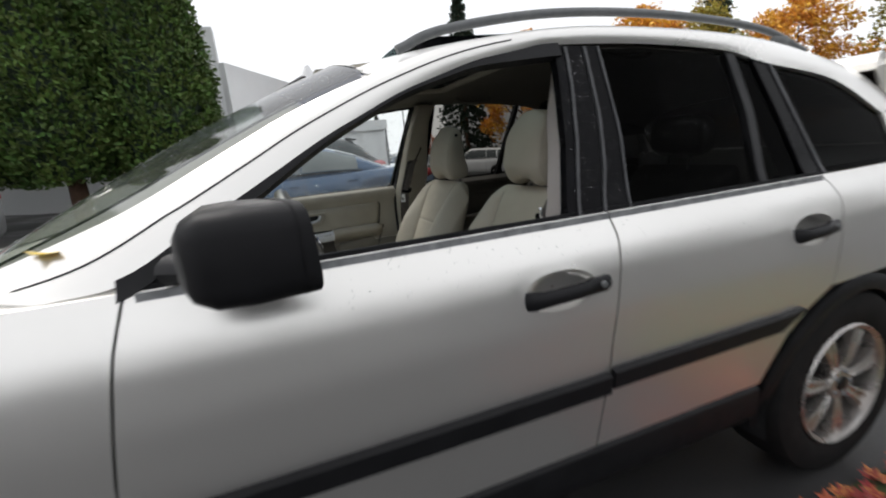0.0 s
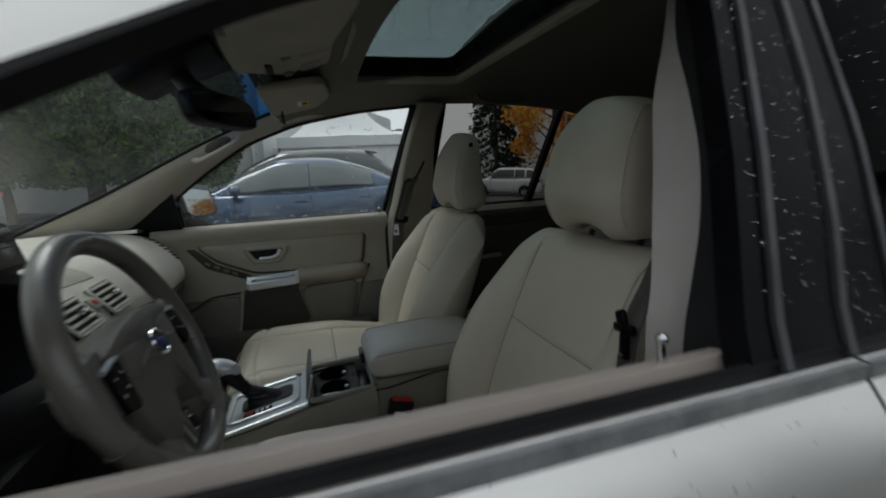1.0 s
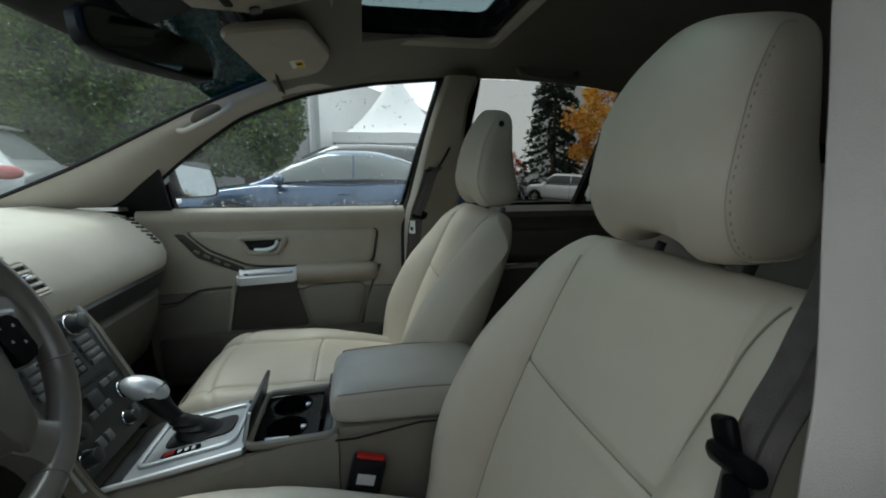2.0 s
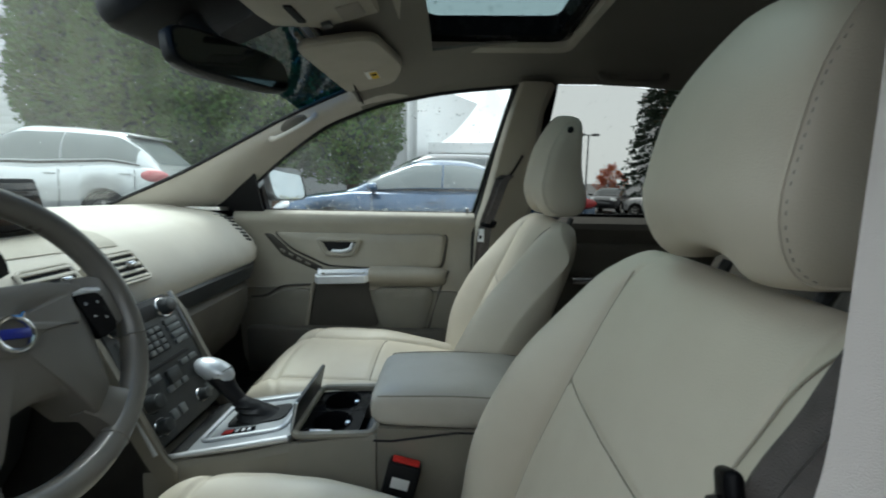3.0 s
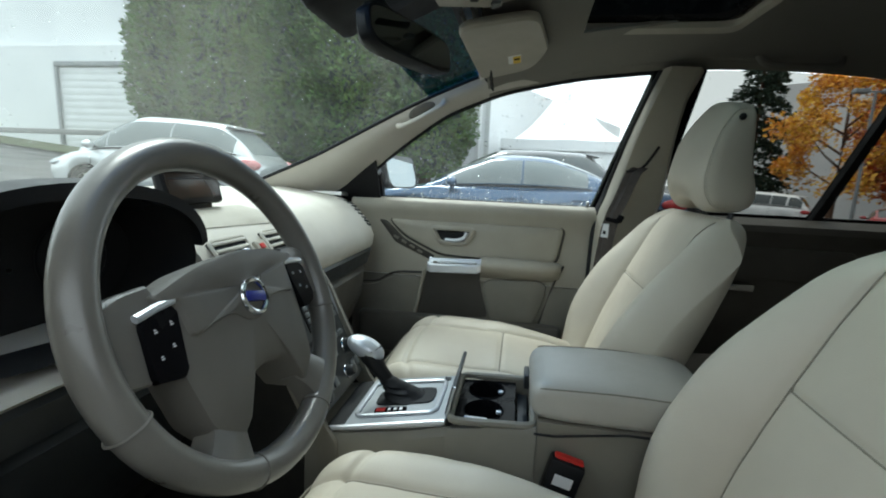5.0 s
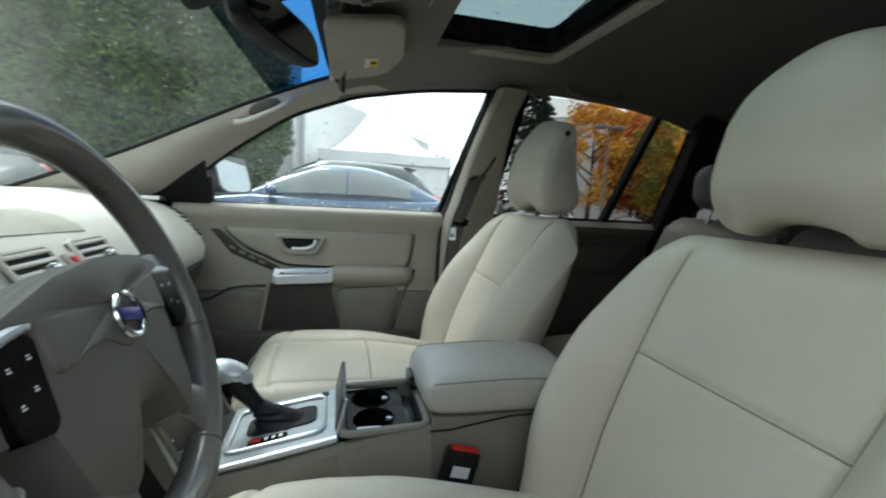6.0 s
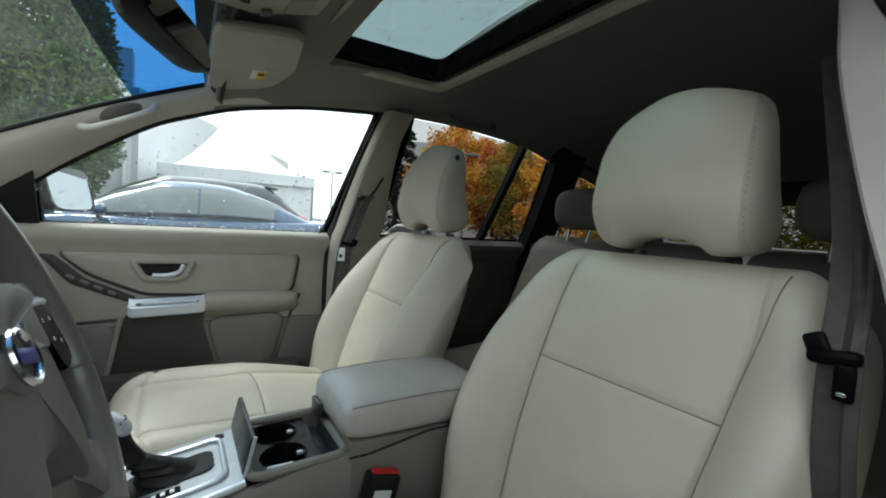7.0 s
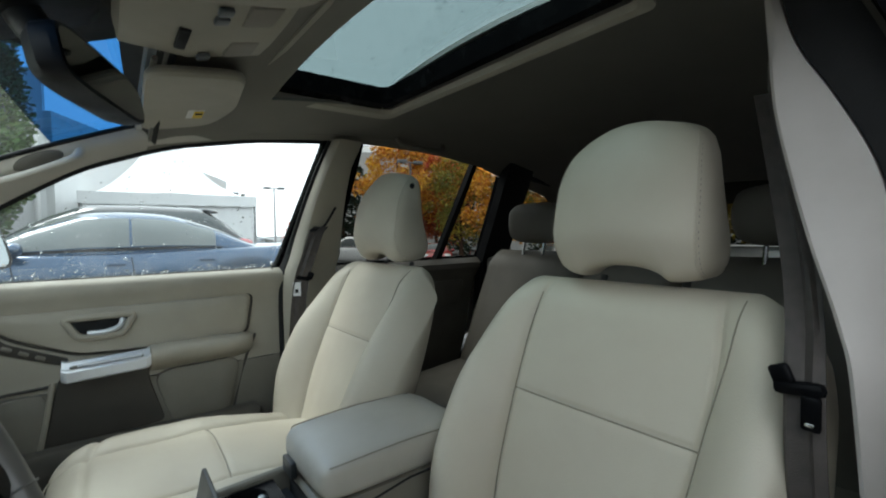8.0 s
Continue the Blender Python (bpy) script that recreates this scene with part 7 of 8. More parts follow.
# ---- parked cars ----
def parked_car(name, label, paint, length, width, height, at, heading=0.0, belt=0.95, kind="sedan", spokes=5, group="", glass=CAR_GLASS):
    """A car nose to -x: body with wheel arches, rounded cabin, panes, lamps, mirrors and wheels."""
    car = thing(name, label, "car", (0, 0, 0), group)
    h, w = length / 2, width / 2
    front, rear = -h + 0.88, h - 0.95
    rise = {"sedan": 0.05, "hatch": 0.13, "suv": 0.05}[kind]
    tail = {"sedan": 0.06, "hatch": 0.10, "suv": 0.05}[kind]
    top = soft_line([(-h, 0.60), (-h + 0.10, 0.72), (-h + 0.5, belt - 0.12), (-h + 1.2, belt - 0.02), (0, belt), (h - 0.9, belt + rise), (h - 0.12, belt + tail), (h, belt - 0.06)], 0.09)
    wide = soft_line([(-h, 0.72), (-h + 0.12, 0.84), (-h + 0.5, 0.96), (-h + 1.1, 1.0), (h - 1.0, 1.0), (h - 0.25, 0.95), (h, 0.80)], 0.10)
    stations = sorted({lerp(-h, h, k / 40) for k in range(41)} | {c + 0.36 * math.cos(math.pi * k / 14) for c in (front, rear) for k in range(15)})
    rings = []
    for x in stations:
        zt, ww = top(x), w * wide(x)
        zb = 0.22 + 0.16 * max(0.0, abs(x) / h - 0.93) / 0.07
        for c in (front, rear):
            if abs(x - c) < 0.36:
                zb = max(zb, 0.32 + math.sqrt(0.36 ** 2 - (x - c) ** 2))
        half = [(0.86, 0.0), (0.965, 0.10), (0.995, 0.35), (1.0, 0.58), (0.985, 0.80), (0.95, 0.93), (0.90, 0.985)]
        half = [(ww * a, lerp(zb, zt, b)) for a, b in half] + [(ww * 0.80, zt + 0.008), (ww * 0.45, zt + 0.028), (ww * 0.15, zt + 0.034)]
        rings.append([(x, y, z) for y, z in half] + [(x, -y, z) for y, z in half[::-1]])
    body = part("body", loft(bmesh.new(), rings), paint, car, "painted body", False, 50)
    part("under_tray", boxed((0, 0, 0.36), (length * 0.92, width * 0.72, 0.26), 0.04), DARK_HOLE, car)
    if kind == "sedan":
        xs = (-h + 1.10, -h + 2.05, h - 1.75, h - 0.62)
    elif kind == "hatch":
        xs = (-h + 0.62, -h + 1.70, h - 0.80, h - 0.06)
    else:
        xs = (-h + 1.15, -h + 1.85, h - 0.55, h - 0.06)
    mid = (xs[1] + xs[2]) / 2
    rise_z = soft_line([(xs[0], 0.0), (lerp(xs[0], xs[1], 0.5), (height - belt) * 0.58), (xs[1], (height - belt) * 0.965), (mid, height - belt), (xs[2], (height - belt) * 0.965), (lerp(xs[2], xs[3], 0.5), (height - belt) * 0.58), (xs[3], 0.0)], 0.14)
    plan = soft_line([(xs[0], 0.80), (xs[1], 0.88), (mid, 0.90), (xs[2], 0.88), (xs[3], 0.80)], 0.2)

    def cab(x, deg, off=0.0):
        """A point of the cabin: 0 degrees at the waist, 90 on the roof's crown."""
        t, z0 = radians(deg), top(x) - 0.015
        hh = max(0.006, belt + rise_z(x) - z0) + off
        return (x, (w * plan(x) + off) * math.copysign(abs(math.cos(t)) ** 0.46, math.cos(t)), z0 + hh * abs(math.sin(t)) ** 0.85)
    angles = [0, 4, 12, 22, 32, 42, 50, 57, 64, 72, 81, 90]
    angles += [180 - a for a in angles[-2::-1]]
    rings = [[cab(lerp(xs[0], xs[3], k / 40), a) for a in angles] for k in range(41)]
    part("cabin", loft(bmesh.new(), rings), paint, car, "roof and pillars", False, 50)
    gap = mid + (0.0 if kind != "hatch" else -0.05)
    cuts = [(lerp(xs[0], xs[1], 0.30), gap - 0.012), (gap + 0.012, lerp(xs[2], xs[3], 0.42))]
    if kind == "suv":
        cuts = [cuts[0], (gap + 0.03, xs[2] - 0.42), (xs[2] - 0.34, lerp(xs[2], xs[3], 0.40))]
    if kind == "hatch":
        cuts = [(lerp(xs[0], xs[1], 0.25), lerp(xs[0], xs[1], 0.52))] + [(lerp(xs[0], xs[1], 0.55), gap - 0.012), cuts[1]]
    for s in (-1, 1):
        for a, b in cuts:
            def pane_at(u, v, a=a, b=b, s=s):
                p = cab(lerp(a, b, u), lerp(7, 52, v), 0.006)
                return (p[0], s * p[1], p[2])
            part("window", sheet(bmesh.new(), pane_at, 14, 6, 0.010, (0, s, 0)), glass, car, "dark side window")
        def sill_at(u, v, s=s):
            p = cab(lerp(cuts[0][0] - 0.05, cuts[-1][1] + 0.06, u), lerp(2.5, 5.5, v), 0.008)
            return (p[0], s * p[1], p[2])
        part("window_trim", sheet(bmesh.new(), sill_at, 24, 1, 0.012, (0, s, 0)), BLACK_PLASTIC, car, "black trim below the windows")
        bm = bmesh.new()
        ball(bm, (cuts[0][0] + 0.12, s * (w + 0.05), belt + 0.05), (0.075, 0.115, 0.07), None, 16, 10)
        mr = part("door_mirror", bm, paint, car)
        part("mirror_arm", boxed((cuts[0][0] + 0.10, s * (w - 0.06), belt + 0.01), (0.06, 0.16, 0.04), 0.012), BLACK_PLASTIC, mr)
        bm = bmesh.new()
        ball(bm, (-h + 0.20, s * w * 0.66, 0.70), (0.22, 0.20, 0.075), turn("Z", -s * 32) @ turn("Y", -20), 16, 10)
        part("headlamp", bm, LAMP_CLEAR, car, "clear headlamp")
        bm = bmesh.new()
        tz = top(h - 0.15)
        ball(bm, (h - 0.17, s * w * 0.895, tz - (0.12 if kind == "sedan" else 0.11)), (0.20, 0.05, 0.075 if kind == "sedan" else 0.10), turn("Z", -s * 22), 16, 10)
        part("tail_lamp", bm, TAIL_PALE if kind == "hatch" else TAIL_RED, car, "pale red tail lamp" if kind == "hatch" else "red tail lamp")
        for a, b in cuts[-2:]:
            part("door_handle", boxed((b - 0.12, s * w * 0.99, top(b) - 0.13), (0.17, 0.04, 0.03), 0.012), paint, car)
        for x in (gap, cuts[-1][1] + 0.02, cuts[0][0] + 0.08):
            tube_pts = [(x + 0.03 * math.sin(3 * q), s * w * 1.0 * lerp(0.998, 0.962, max(0, q - 0.75) * 4), lerp(0.30, top(x) - 0.06, q)) for q in (k / 10 for k in range(11))]
            part("door_gap", tube(bmesh.new(), tube_pts, 0.006, 5), DARK_HOLE, car)
        for x in (front, rear):
            wheel_parts(car, x, s * (w - 0.13), 0.32, 0.32, s, ALLOY, spokes)
            bm = bmesh.new()
            loft(bm, [[(x + 0.362 * math.cos(t), s * y, 0.32 + 0.362 * math.sin(t)) for t in (lerp(-0.2, math.pi + 0.2, k / 16) for k in range(17))] for y in (w * 0.995, w - 0.30)], False)
            part("wheel_arch", bm, DARK_HOLE, car)
    part("windscreen", sheet(bmesh.new(), lambda u, v: cab(lerp(lerp(xs[0], xs[1], 0.16), lerp(xs[0], xs[1], 0.93), v), lerp(60, 120, u), 0.007), 10, 10, 0.010, (-0.4, 0, 1)), glass, car)
    part("rear_window", sheet(bmesh.new(), lambda u, v: cab(lerp(lerp(xs[2], xs[3], 0.16), lerp(xs[2], xs[3], 0.80), v), lerp(60, 120, u), 0.007), 10, 10, 0.010, (0.4, 0, 1)), glass, car, "dark rear window")
    part("plate_bar", boxed((h + 0.004, 0, 0.70), (0.02, 0.34, 0.11), 0.004), WHITE, car, "blank plate")
    for s in (-1, 1):
        bm = bmesh.new()
        ball(bm, (s * (h - 0.16), 0, 0.46), (0.22, w * 0.84, 0.17), None, 24, 12)
        part("bumper", bm, paint, car)
    if kind != "sedan":
        part("roof_spoiler", boxed((xs[2] + 0.12, 0, height - 0.075), (0.24, width * 0.60, 0.03), 0.012, turn("Y", 10)), paint, car)
    BASE.pop(car.name, None)
    x, y = at
    car.matrix_basis = pose(x, y, ground_z(x, y), 0, 3.5 if abs(x) > 3.2 else 1.2, heading)
    return car


parked_car("sedan", "dark blue saloon parked beyond the empty bay, wet", BLUE_PAINT, 4.6, 1.76, 1.43, (0.22, 6.1), 0, glass=SKY_GLASS)
parked_car("hatchback", "light silver hatchback with red tail lamps, wet with rain", SILVER_PAINT, 4.1, 1.70, 1.70, (-6.38, 6.95), 5, 1.0, "hatch", glass=SKY_GLASS)
parked_car("minivan", "dark grey tall car parked behind the blue saloon", DARK_PAINT, 4.2, 1.8, 1.685, (0.28, 8.9), 0, 1.03, "hatch")
for paint, kind, lab, x, y, hd, hgt, belt in (
        (WHITE_PAINT, "suv", "white suv parked across the lot", 12.4, 24.6, -35, 1.75, 1.05), (DARK_PAINT, "sedan", "charcoal saloon in the far row", 9.6, 25.5, 60, 1.45, 0.95),
        (BLUE_PAINT, "hatch", "blue hatchback in the far row", 7.2, 27.0, 60, 1.5, 0.98), (RED_PAINT, "sedan", "red saloon in the far row", 15.2, 19.6, 55, 1.45, 0.95),
        (DARK_PAINT, "suv", "charcoal suv in the far row", 18.0, 18.2, 55, 1.72, 1.05), (SILVER_PAINT, "hatch", "silver hatchback in the far row", 5.4, 28.6, 60, 1.5, 0.98),
        (DARK_PAINT, "suv", "dark suv in the far row", 20.5, 14.5, 60, 1.72, 1.05), (WHITE_PAINT, "sedan", "white saloon in the far row", 22.0, 9.0, 75, 1.45, 0.95), (DARK_PAINT, "sedan", "charcoal saloon near the trees", 21.5, 3.0, 85, 1.45, 0.95)):
    parked_car("parked_car", lab, paint, 4.5, 1.8, hgt, (x, y), hd, belt, kind, 5, "cars in the far rows")


# ---- trees ----
def spray(bm, c, size, out, rnd):
    """A small ragged tuft: three leaf blades fanning out from c."""
    d = Vector(out)
    d = (d + Vector((rnd.uniform(-0.7, 0.7), rnd.uniform(-0.7, 0.7), rnd.uniform(-0.4, 0.9)))).normalized()
    side = d.orthogonal().normalized()
    side.rotate(Matrix.Rotation(rnd.uniform(0, 6.3), 3, d))
    for k in (-0.5, 0.5):
        e = (d + side * k * 1.3).normalized()
        n = side.cross(d).normalized() * 0.25 * size
        a = c - d * size * 0.3
        vs = [bm.verts.new(a), bm.verts.new(a + e * size * 0.55 + n), bm.verts.new(a + e * size), bm.verts.new(a + e * size * 0.55 - n)]
        bm.faces.new(vs)


def column_tree(name, label, seed, hgt, rad, count, leaf, low=0.9, group="", tip=0.55, size=(0.16, 0.34)):
    """A dense upright evergreen: trunk, dark core, and a ragged coat of sprays."""
    rnd = random.Random(seed)
    tree = thing(name, label, "tree", (0, 0, 0), group)
    bm = bmesh.new()
    tube(bm, [(0, 0, -0.3), (0.03, 0.02, low + 0.2), (0.0, 0.03, low + 1.2), (0, 0, hgt * 0.9)], [0.26, 0.20, 0.17, 0.03], 10)
    for k in range(5):
        a = rnd.uniform(0, 6.3)
        tube(bm, [(0, 0, low * 0.6), (0.25 * math.cos(a), 0.25 * math.sin(a), low + 0.5), (0.7 * rad * math.cos(a), 0.7 * rad * math.sin(a), low + 1.8)], [0.09, 0.07, 0.03], 6)
    part("trunk", bm, BARK, tree, "reddish brown trunk")

    def radius(t, a):
        r = rad * (min(1.0, 0.62 + t * 2.2) if t < 0.2 else 1.0) * (1 - max(0.0, (t - 0.35) / 0.65) ** 1.8 * (1 - 0.12 / tip * 0.4) * tip * 1.5)
        return max(0.05, r * (1 + 0.16 * noise.noise((3 * math.cos(a) + seed, 3 * math.sin(a), t * 7)) + 0.10 * noise.noise((7 * math.cos(a), 7 * math.sin(a) + seed, t * 16))))
    bm = bmesh.new()
    loft(bm, [[(0.80 * radius(t, a) * math.cos(a), 0.80 * radius(t, a) * math.sin(a), low + 0.15 + t * (hgt - low - 0.4)) for a in (2 * math.pi * k / 18 for k in range(18))] for t in (j / 18 for j in range(19))])
    core = part("crown_core", bm, CONIFER, tree)
    bm = bmesh.new()
    for _ in range(count):
        t, a = rnd.random() ** 0.9, rnd.uniform(0, 2 * math.pi)
        r = radius(t, a) * rnd.uniform(0.80, 1.04)
        z = low + t * (hgt - low)
        spray(bm, Vector((r * math.cos(a), r * math.sin(a), z)), rnd.uniform(*size), (math.cos(a), math.sin(a), 0.35), rnd)
    crown = part("crown", bm, leaf, tree, "dense feathery green foliage", True)
    BASE.pop(tree.name, None)
    return tree


def put_tree(tree, x, y, turned=0.0, k=1.0):
    t = tree
    t.matrix_basis = Matrix.Translation((x, y, ground_z(x, y) - 0.05)) @ turn("Z", turned) @ Matrix.Scale(k, 4)
    return t


def more_tree(tree, x, y, turned=0.0, k=1.0):
    c = copy_thing(tree, Matrix())
    return put_tree(c, x, y, turned, k)


hedge = [column_tree("cedar", "tall clipped arborvitae with reddish trunk, part of a hedge", 11 + k, 8.4, 1.55, 15000, HEDGE_LEAF, 1.0, "arborvitae hedge", 0.55, (0.09, 0.21)) for k in range(2)]
put_tree(hedge[0], -2.75, 13.3, 20)
put_tree(hedge[1], -5.0, 13.0, 80, 1.04)
for k, (x, y) in enumerate(((-7.2, 13.3), (-9.5, 13.1), (-11.4, 13.4))):
    more_tree(hedge[k % 2], x, y, 70 * k + 130, 0.97 + 0.05 * (k % 3))


def spruce(seed, hgt, rad, count):
    rnd = random.Random(seed)
    tree = thing("spruce", "tall dark spruce standing beyond the car park", "tree", (0, 0, 0), "spruces")
    bm = bmesh.new()
    tube(bm, [(0, 0, -0.3), (0, 0, hgt * 0.5), (0, 0, hgt)], [0.28, 0.16, 0.02], 8)
    part("trunk", bm, BARK, tree)
    bm = bmesh.new()
    tiers = 26
    for j in range(tiers):
        t = j / tiers
        z, r = lerp(1.2, hgt, t), rad * (1 - t) ** 0.85 + 0.1
        for b in range(11):
            a = rnd.uniform(0, 6.28)
            ln = r * rnd.uniform(0.65, 1.1)
            for q in range(max(3, int(count / tiers / 11))):
                u = rnd.random() ** 0.6
                p = Vector((ln * u * math.cos(a), ln * u * math.sin(a), z - 0.35 * ln * u + rnd.uniform(-0.12, 0.12)))
                spray(bm, p, rnd.uniform(0.22, 0.5), (math.cos(a), math.sin(a), -0.25), rnd)
    part("crown", bm, CONIFER, tree, "dark drooping needle boughs", True)
    BASE.pop(tree.name, None)
    return tree


def leafy_tree(name, label, seed, hgt, rad, count, leaf, low=2.0):
    """A broadleaf tree: forked limbs and clumps of leaves with gaps between."""
    rnd = random.Random(seed)
    tree = thing(name, label, "tree", (0, 0, 0), "autumn trees")
    bm = bmesh.new()
    tube(bm, [(0, 0, -0.3), (0.05, 0, low), (0.1, 0.05, hgt * 0.55), (0, 0, hgt * 0.9)], [0.20, 0.15, 0.09, 0.02], 8)
    tips = []
    for k in range(11):
        a, z0 = 2.4 * k + rnd.uniform(-0.4, 0.4), lerp(low, hgt * 0.65, k / 11)
        ln = rad * rnd.uniform(0.6, 1.0) * (1 - 0.45 * k / 11)
        tip = Vector((ln * math.cos(a), ln * math.sin(a), z0 + ln * rnd.uniform(0.5, 0.9)))
        tube(bm, [(0.05, 0, z0), tip * 0.5 + Vector((0, 0, z0 * 0.5 - 0.1)), tip], [0.07, 0.045, 0.015], 6)
        tips.append(tip)
    part("trunk", bm, BARK, tree, "forked brown trunk")
    clumps = []
    for _ in range(70):
        t, a = rnd.random(), rnd.uniform(0, 6.28)
        r = rad * math.sin(math.pi * min(1, 0.12 + 0.86 * t)) ** 0.7 * rnd.uniform(0.45, 1.0)
        clumps.append((Vector((r * math.cos(a), r * math.sin(a), lerp(low + 0.2, hgt, t))), rnd.uniform(0.45, 0.95)))
    bm = bmesh.new()
    for _ in range(count):
        c, cr = clumps[int(rnd.random() * len(clumps))]
        d = Vector((rnd.gauss(0, 1), rnd.gauss(0, 1), rnd.gauss(0, 0.8))).normalized() * cr * rnd.random() ** 0.4
        spray(bm, c + d, rnd.uniform(0.14, 0.30), d, rnd)
    part("crown", bm, leaf, tree, "autumn leaves in loose clumps", True)
    BASE.pop(tree.name, None)
    return tree


sp = spruce(5, 15.0, 3.6, 5200)
put_tree(sp, 17.0, 36.0)
for x, y, k in ((40, 30, 1.1), (34, 40, 0.9), (44, 12, 1.2), (12.5, 52, 0.45), (46, -6, 1.2), (38, -16, 1.1)):
    more_tree(sp, x, y, x * 37, k)
maples = [leafy_tree("maple", "maple in full orange autumn colour", 21, 9.0, 3.4, 6000, ORANGE_LEAF), leafy_tree("red_maple", "maple turning red and orange", 22, 8.0, 3.0, 5000, RED_LEAF), leafy_tree("golden_tree", "tree with golden and green leaves", 23, 9.5, 3.0, 5500, GOLD_LEAF)]
put_tree(maples[0], 18.8, 29.5, 0, 1.1)
put_tree(maples[1], 24.0, 30.5, 40, 1.15)
put_tree(maples[2], 22.5, 26.0, 90, 0.95)
for j, x, y, k in ((0, 23.6, 22.0, 1.1), (2, 26.5, 20.0, 1.0), (0, 28.0, 15.5, 1.0), (2, 30.0, 10.0, 1.1), (2, 31.0, 5.0, 1.1), (0, 33.0, 7.5, 1.15), (0, 26.0, 34.0, 1.2), (1, 14.5, 40.0, 0.45), (2, 9.0, 50.0, 0.4)):
    more_tree(maples[j], x, y, 47 * x, k)
# unseen evergreens added on the driver's side to darken reflections in doors and glass
for x, y, k in ((-27, -27, 0.66), (-21, -26, 0.6), (-15.5, -25, 0.66), (-10.5, -24, 0.6), (-5.5, -23.5, 0.68), (-1, -23, 0.62), (3.5, -22.5, 0.68), (8, -22, 0.66), (12, -21, 0.72), (16, -20, 0.76), (20, -19, 0.8), (25, -20, 0.8), (25.5, -13, 0.85)):
    more_tree(sp, x, y, x * 51, k)

# ---- buildings, marquee, lamp posts ----
hall = thing("hall", "white rendered building with a rolling door beyond the hedge", "building", (-20, 17.5, 0.5))
gz = 1.5
part("front_wall", boxed((-20.6, 17.9, gz + 1.2), (38.7, 0.8, 7.4)), STUCCO, hall, "white rendered wall")
ang = math.degrees(math.atan2(16.5, 8.15))
part("side_wall", boxed((2.85, 25.85, 2.0), (18.6, 0.5, 6.3), 0, turn("Z", ang)), STUCCO, hall, "white rendered side wall")
part("tall_wall", boxed((-26.0, 18.6, gz + 5.0), (27.0, 0.6, 13.0)), STUCCO, hall, "tall white wall of the rear wing")
part("roof_edge", boxed((2.60, 25.95, 5.2), (18.7, 0.12, 0.12), 0.02, turn("Z", ang)), WHITE_PAINT, hall)
bm = bmesh.new()
tube(bm, [(-1.45, 17.4, 0), (-1.45, 17.4, 5.2)], 0.07, 8)
part("downpipe", bm, WHITE_PAINT, hall, "white downpipe")
part("wall_lamp", boxed((-1.75, 17.36, 4.1), (0.22, 0.2, 0.16), 0.03), GREY_STEEL, hall, "small grey wall lamp")
part("side_window", boxed((0.02, 19.95, 2.75), (1.5, 0.08, 0.9), 0, turn("Z", ang)), CAR_GLASS, hall, "grey window")
door = part("rolling_door", boxed((-18.7, 17.46, gz + 1.9), (5.4, 0.10, 4.0)), DOOR_METAL, hall, "white rolling door")
for k in range(13):
    part("slat", boxed((-18.7, 17.412, gz + 0.08 + 0.305 * k), (5.3, 0.03, 0.295), 0.006), DOOR_METAL, door)
for x in (-21.48, -15.92):
    part("door_jamb", boxed((x, 17.38, gz + 1.95), (0.18, 0.16, 4.2), 0.02), GREY_STEEL, door)
part("door_head", boxed((-18.7, 17.38, gz + 4.05), (5.7, 0.2, 0.22), 0.03), GREY_STEEL, door, "stained grey lintel")
part("wall_lamp", boxed((-26.3, 17.40, 6.36), (0.5, 0.25, 0.25), 0.04), GREY_STEEL, hall)
bm = bmesh.new()
sheet(bm, lambda u, v: (lerp(-40, -13, u), lerp(14.2, 17.4, v), ground_z(lerp(-40, -13, u), 14) + 0.06 + 0.15 * math.sin(math.pi * v)), 30, 6)
solo("verge", bm, GRASS, "damp grass verge along the wall", "grass", kind="structure")
solo("kerb", boxed((-26.5, 14.1, ground_z(-26, 14) + 0.06), (27, 0.18, 0.2), 0.03), KERB, "grey concrete kerb", "kerb", kind="structure")

tent = thing("marquee", "white peaked marquee with closed canvas walls", "tent", (1.85, 17.0, 0))
bm = bmesh.new()
rings = []
for k in range(13):
    t = k / 12
    r = lerp(2.25, 0.06, t)
    z = 2.45 + 2.35 * t ** 1.55
    rings.append([(1.85 + r * math.cos(a) * q, 16.6 + r * math.sin(a) * q, z + 0.05 * (1 - t) * math.cos(4 * a)) for a, q in ((2 * math.pi * j / 32 + math.pi / 4, 1 / max(abs(math.cos(2 * math.pi * j / 32 + math.pi / 4)), abs(math.sin(2 * math.pi * j / 32 + math.pi / 4))) ** (1 - t)) for j in range(32))])
loft(bm, rings)
part("canopy", bm, CANVAS, tent, "white peaked canvas canopy")
bm = bmesh.new()
for a, b in (((-1, -1), (1, -1)), ((1, -1), (1, 1)), ((1, 1), (-1, 1)), ((-1, 1), (-1, -1))):
    sheet(bm, lambda u, v: (1.85 + 2.25 * lerp(a[0], b[0], u), 16.6 + 2.25 * lerp(a[1], b[1], u), 2.48 - 0.32 * v - 0.03 * abs(math.sin(u * 22)) * v), 24, 2, 0.01)
part("valance", bm, CANVAS, tent, "hanging valance")
for a, b in (((-1, -1), (1, -1)), ((1, -1), (1, 1)), ((1, 1), (-1, 1)), ((-1, 1), (-1, -1))):
    part("side_wall", sheet(bmesh.new(), lambda u, v: (1.85 + 2.16 * lerp(a[0], b[0], u) + 0.02 * math.sin(40 * u) * a[1], 16.6 + 2.16 * lerp(a[1], b[1], u) + 0.02 * math.sin(40 * u) * a[0], lerp(0.0, 2.4, v)), 40, 2, 0.01), CANVAS, tent, "white canvas side wall")
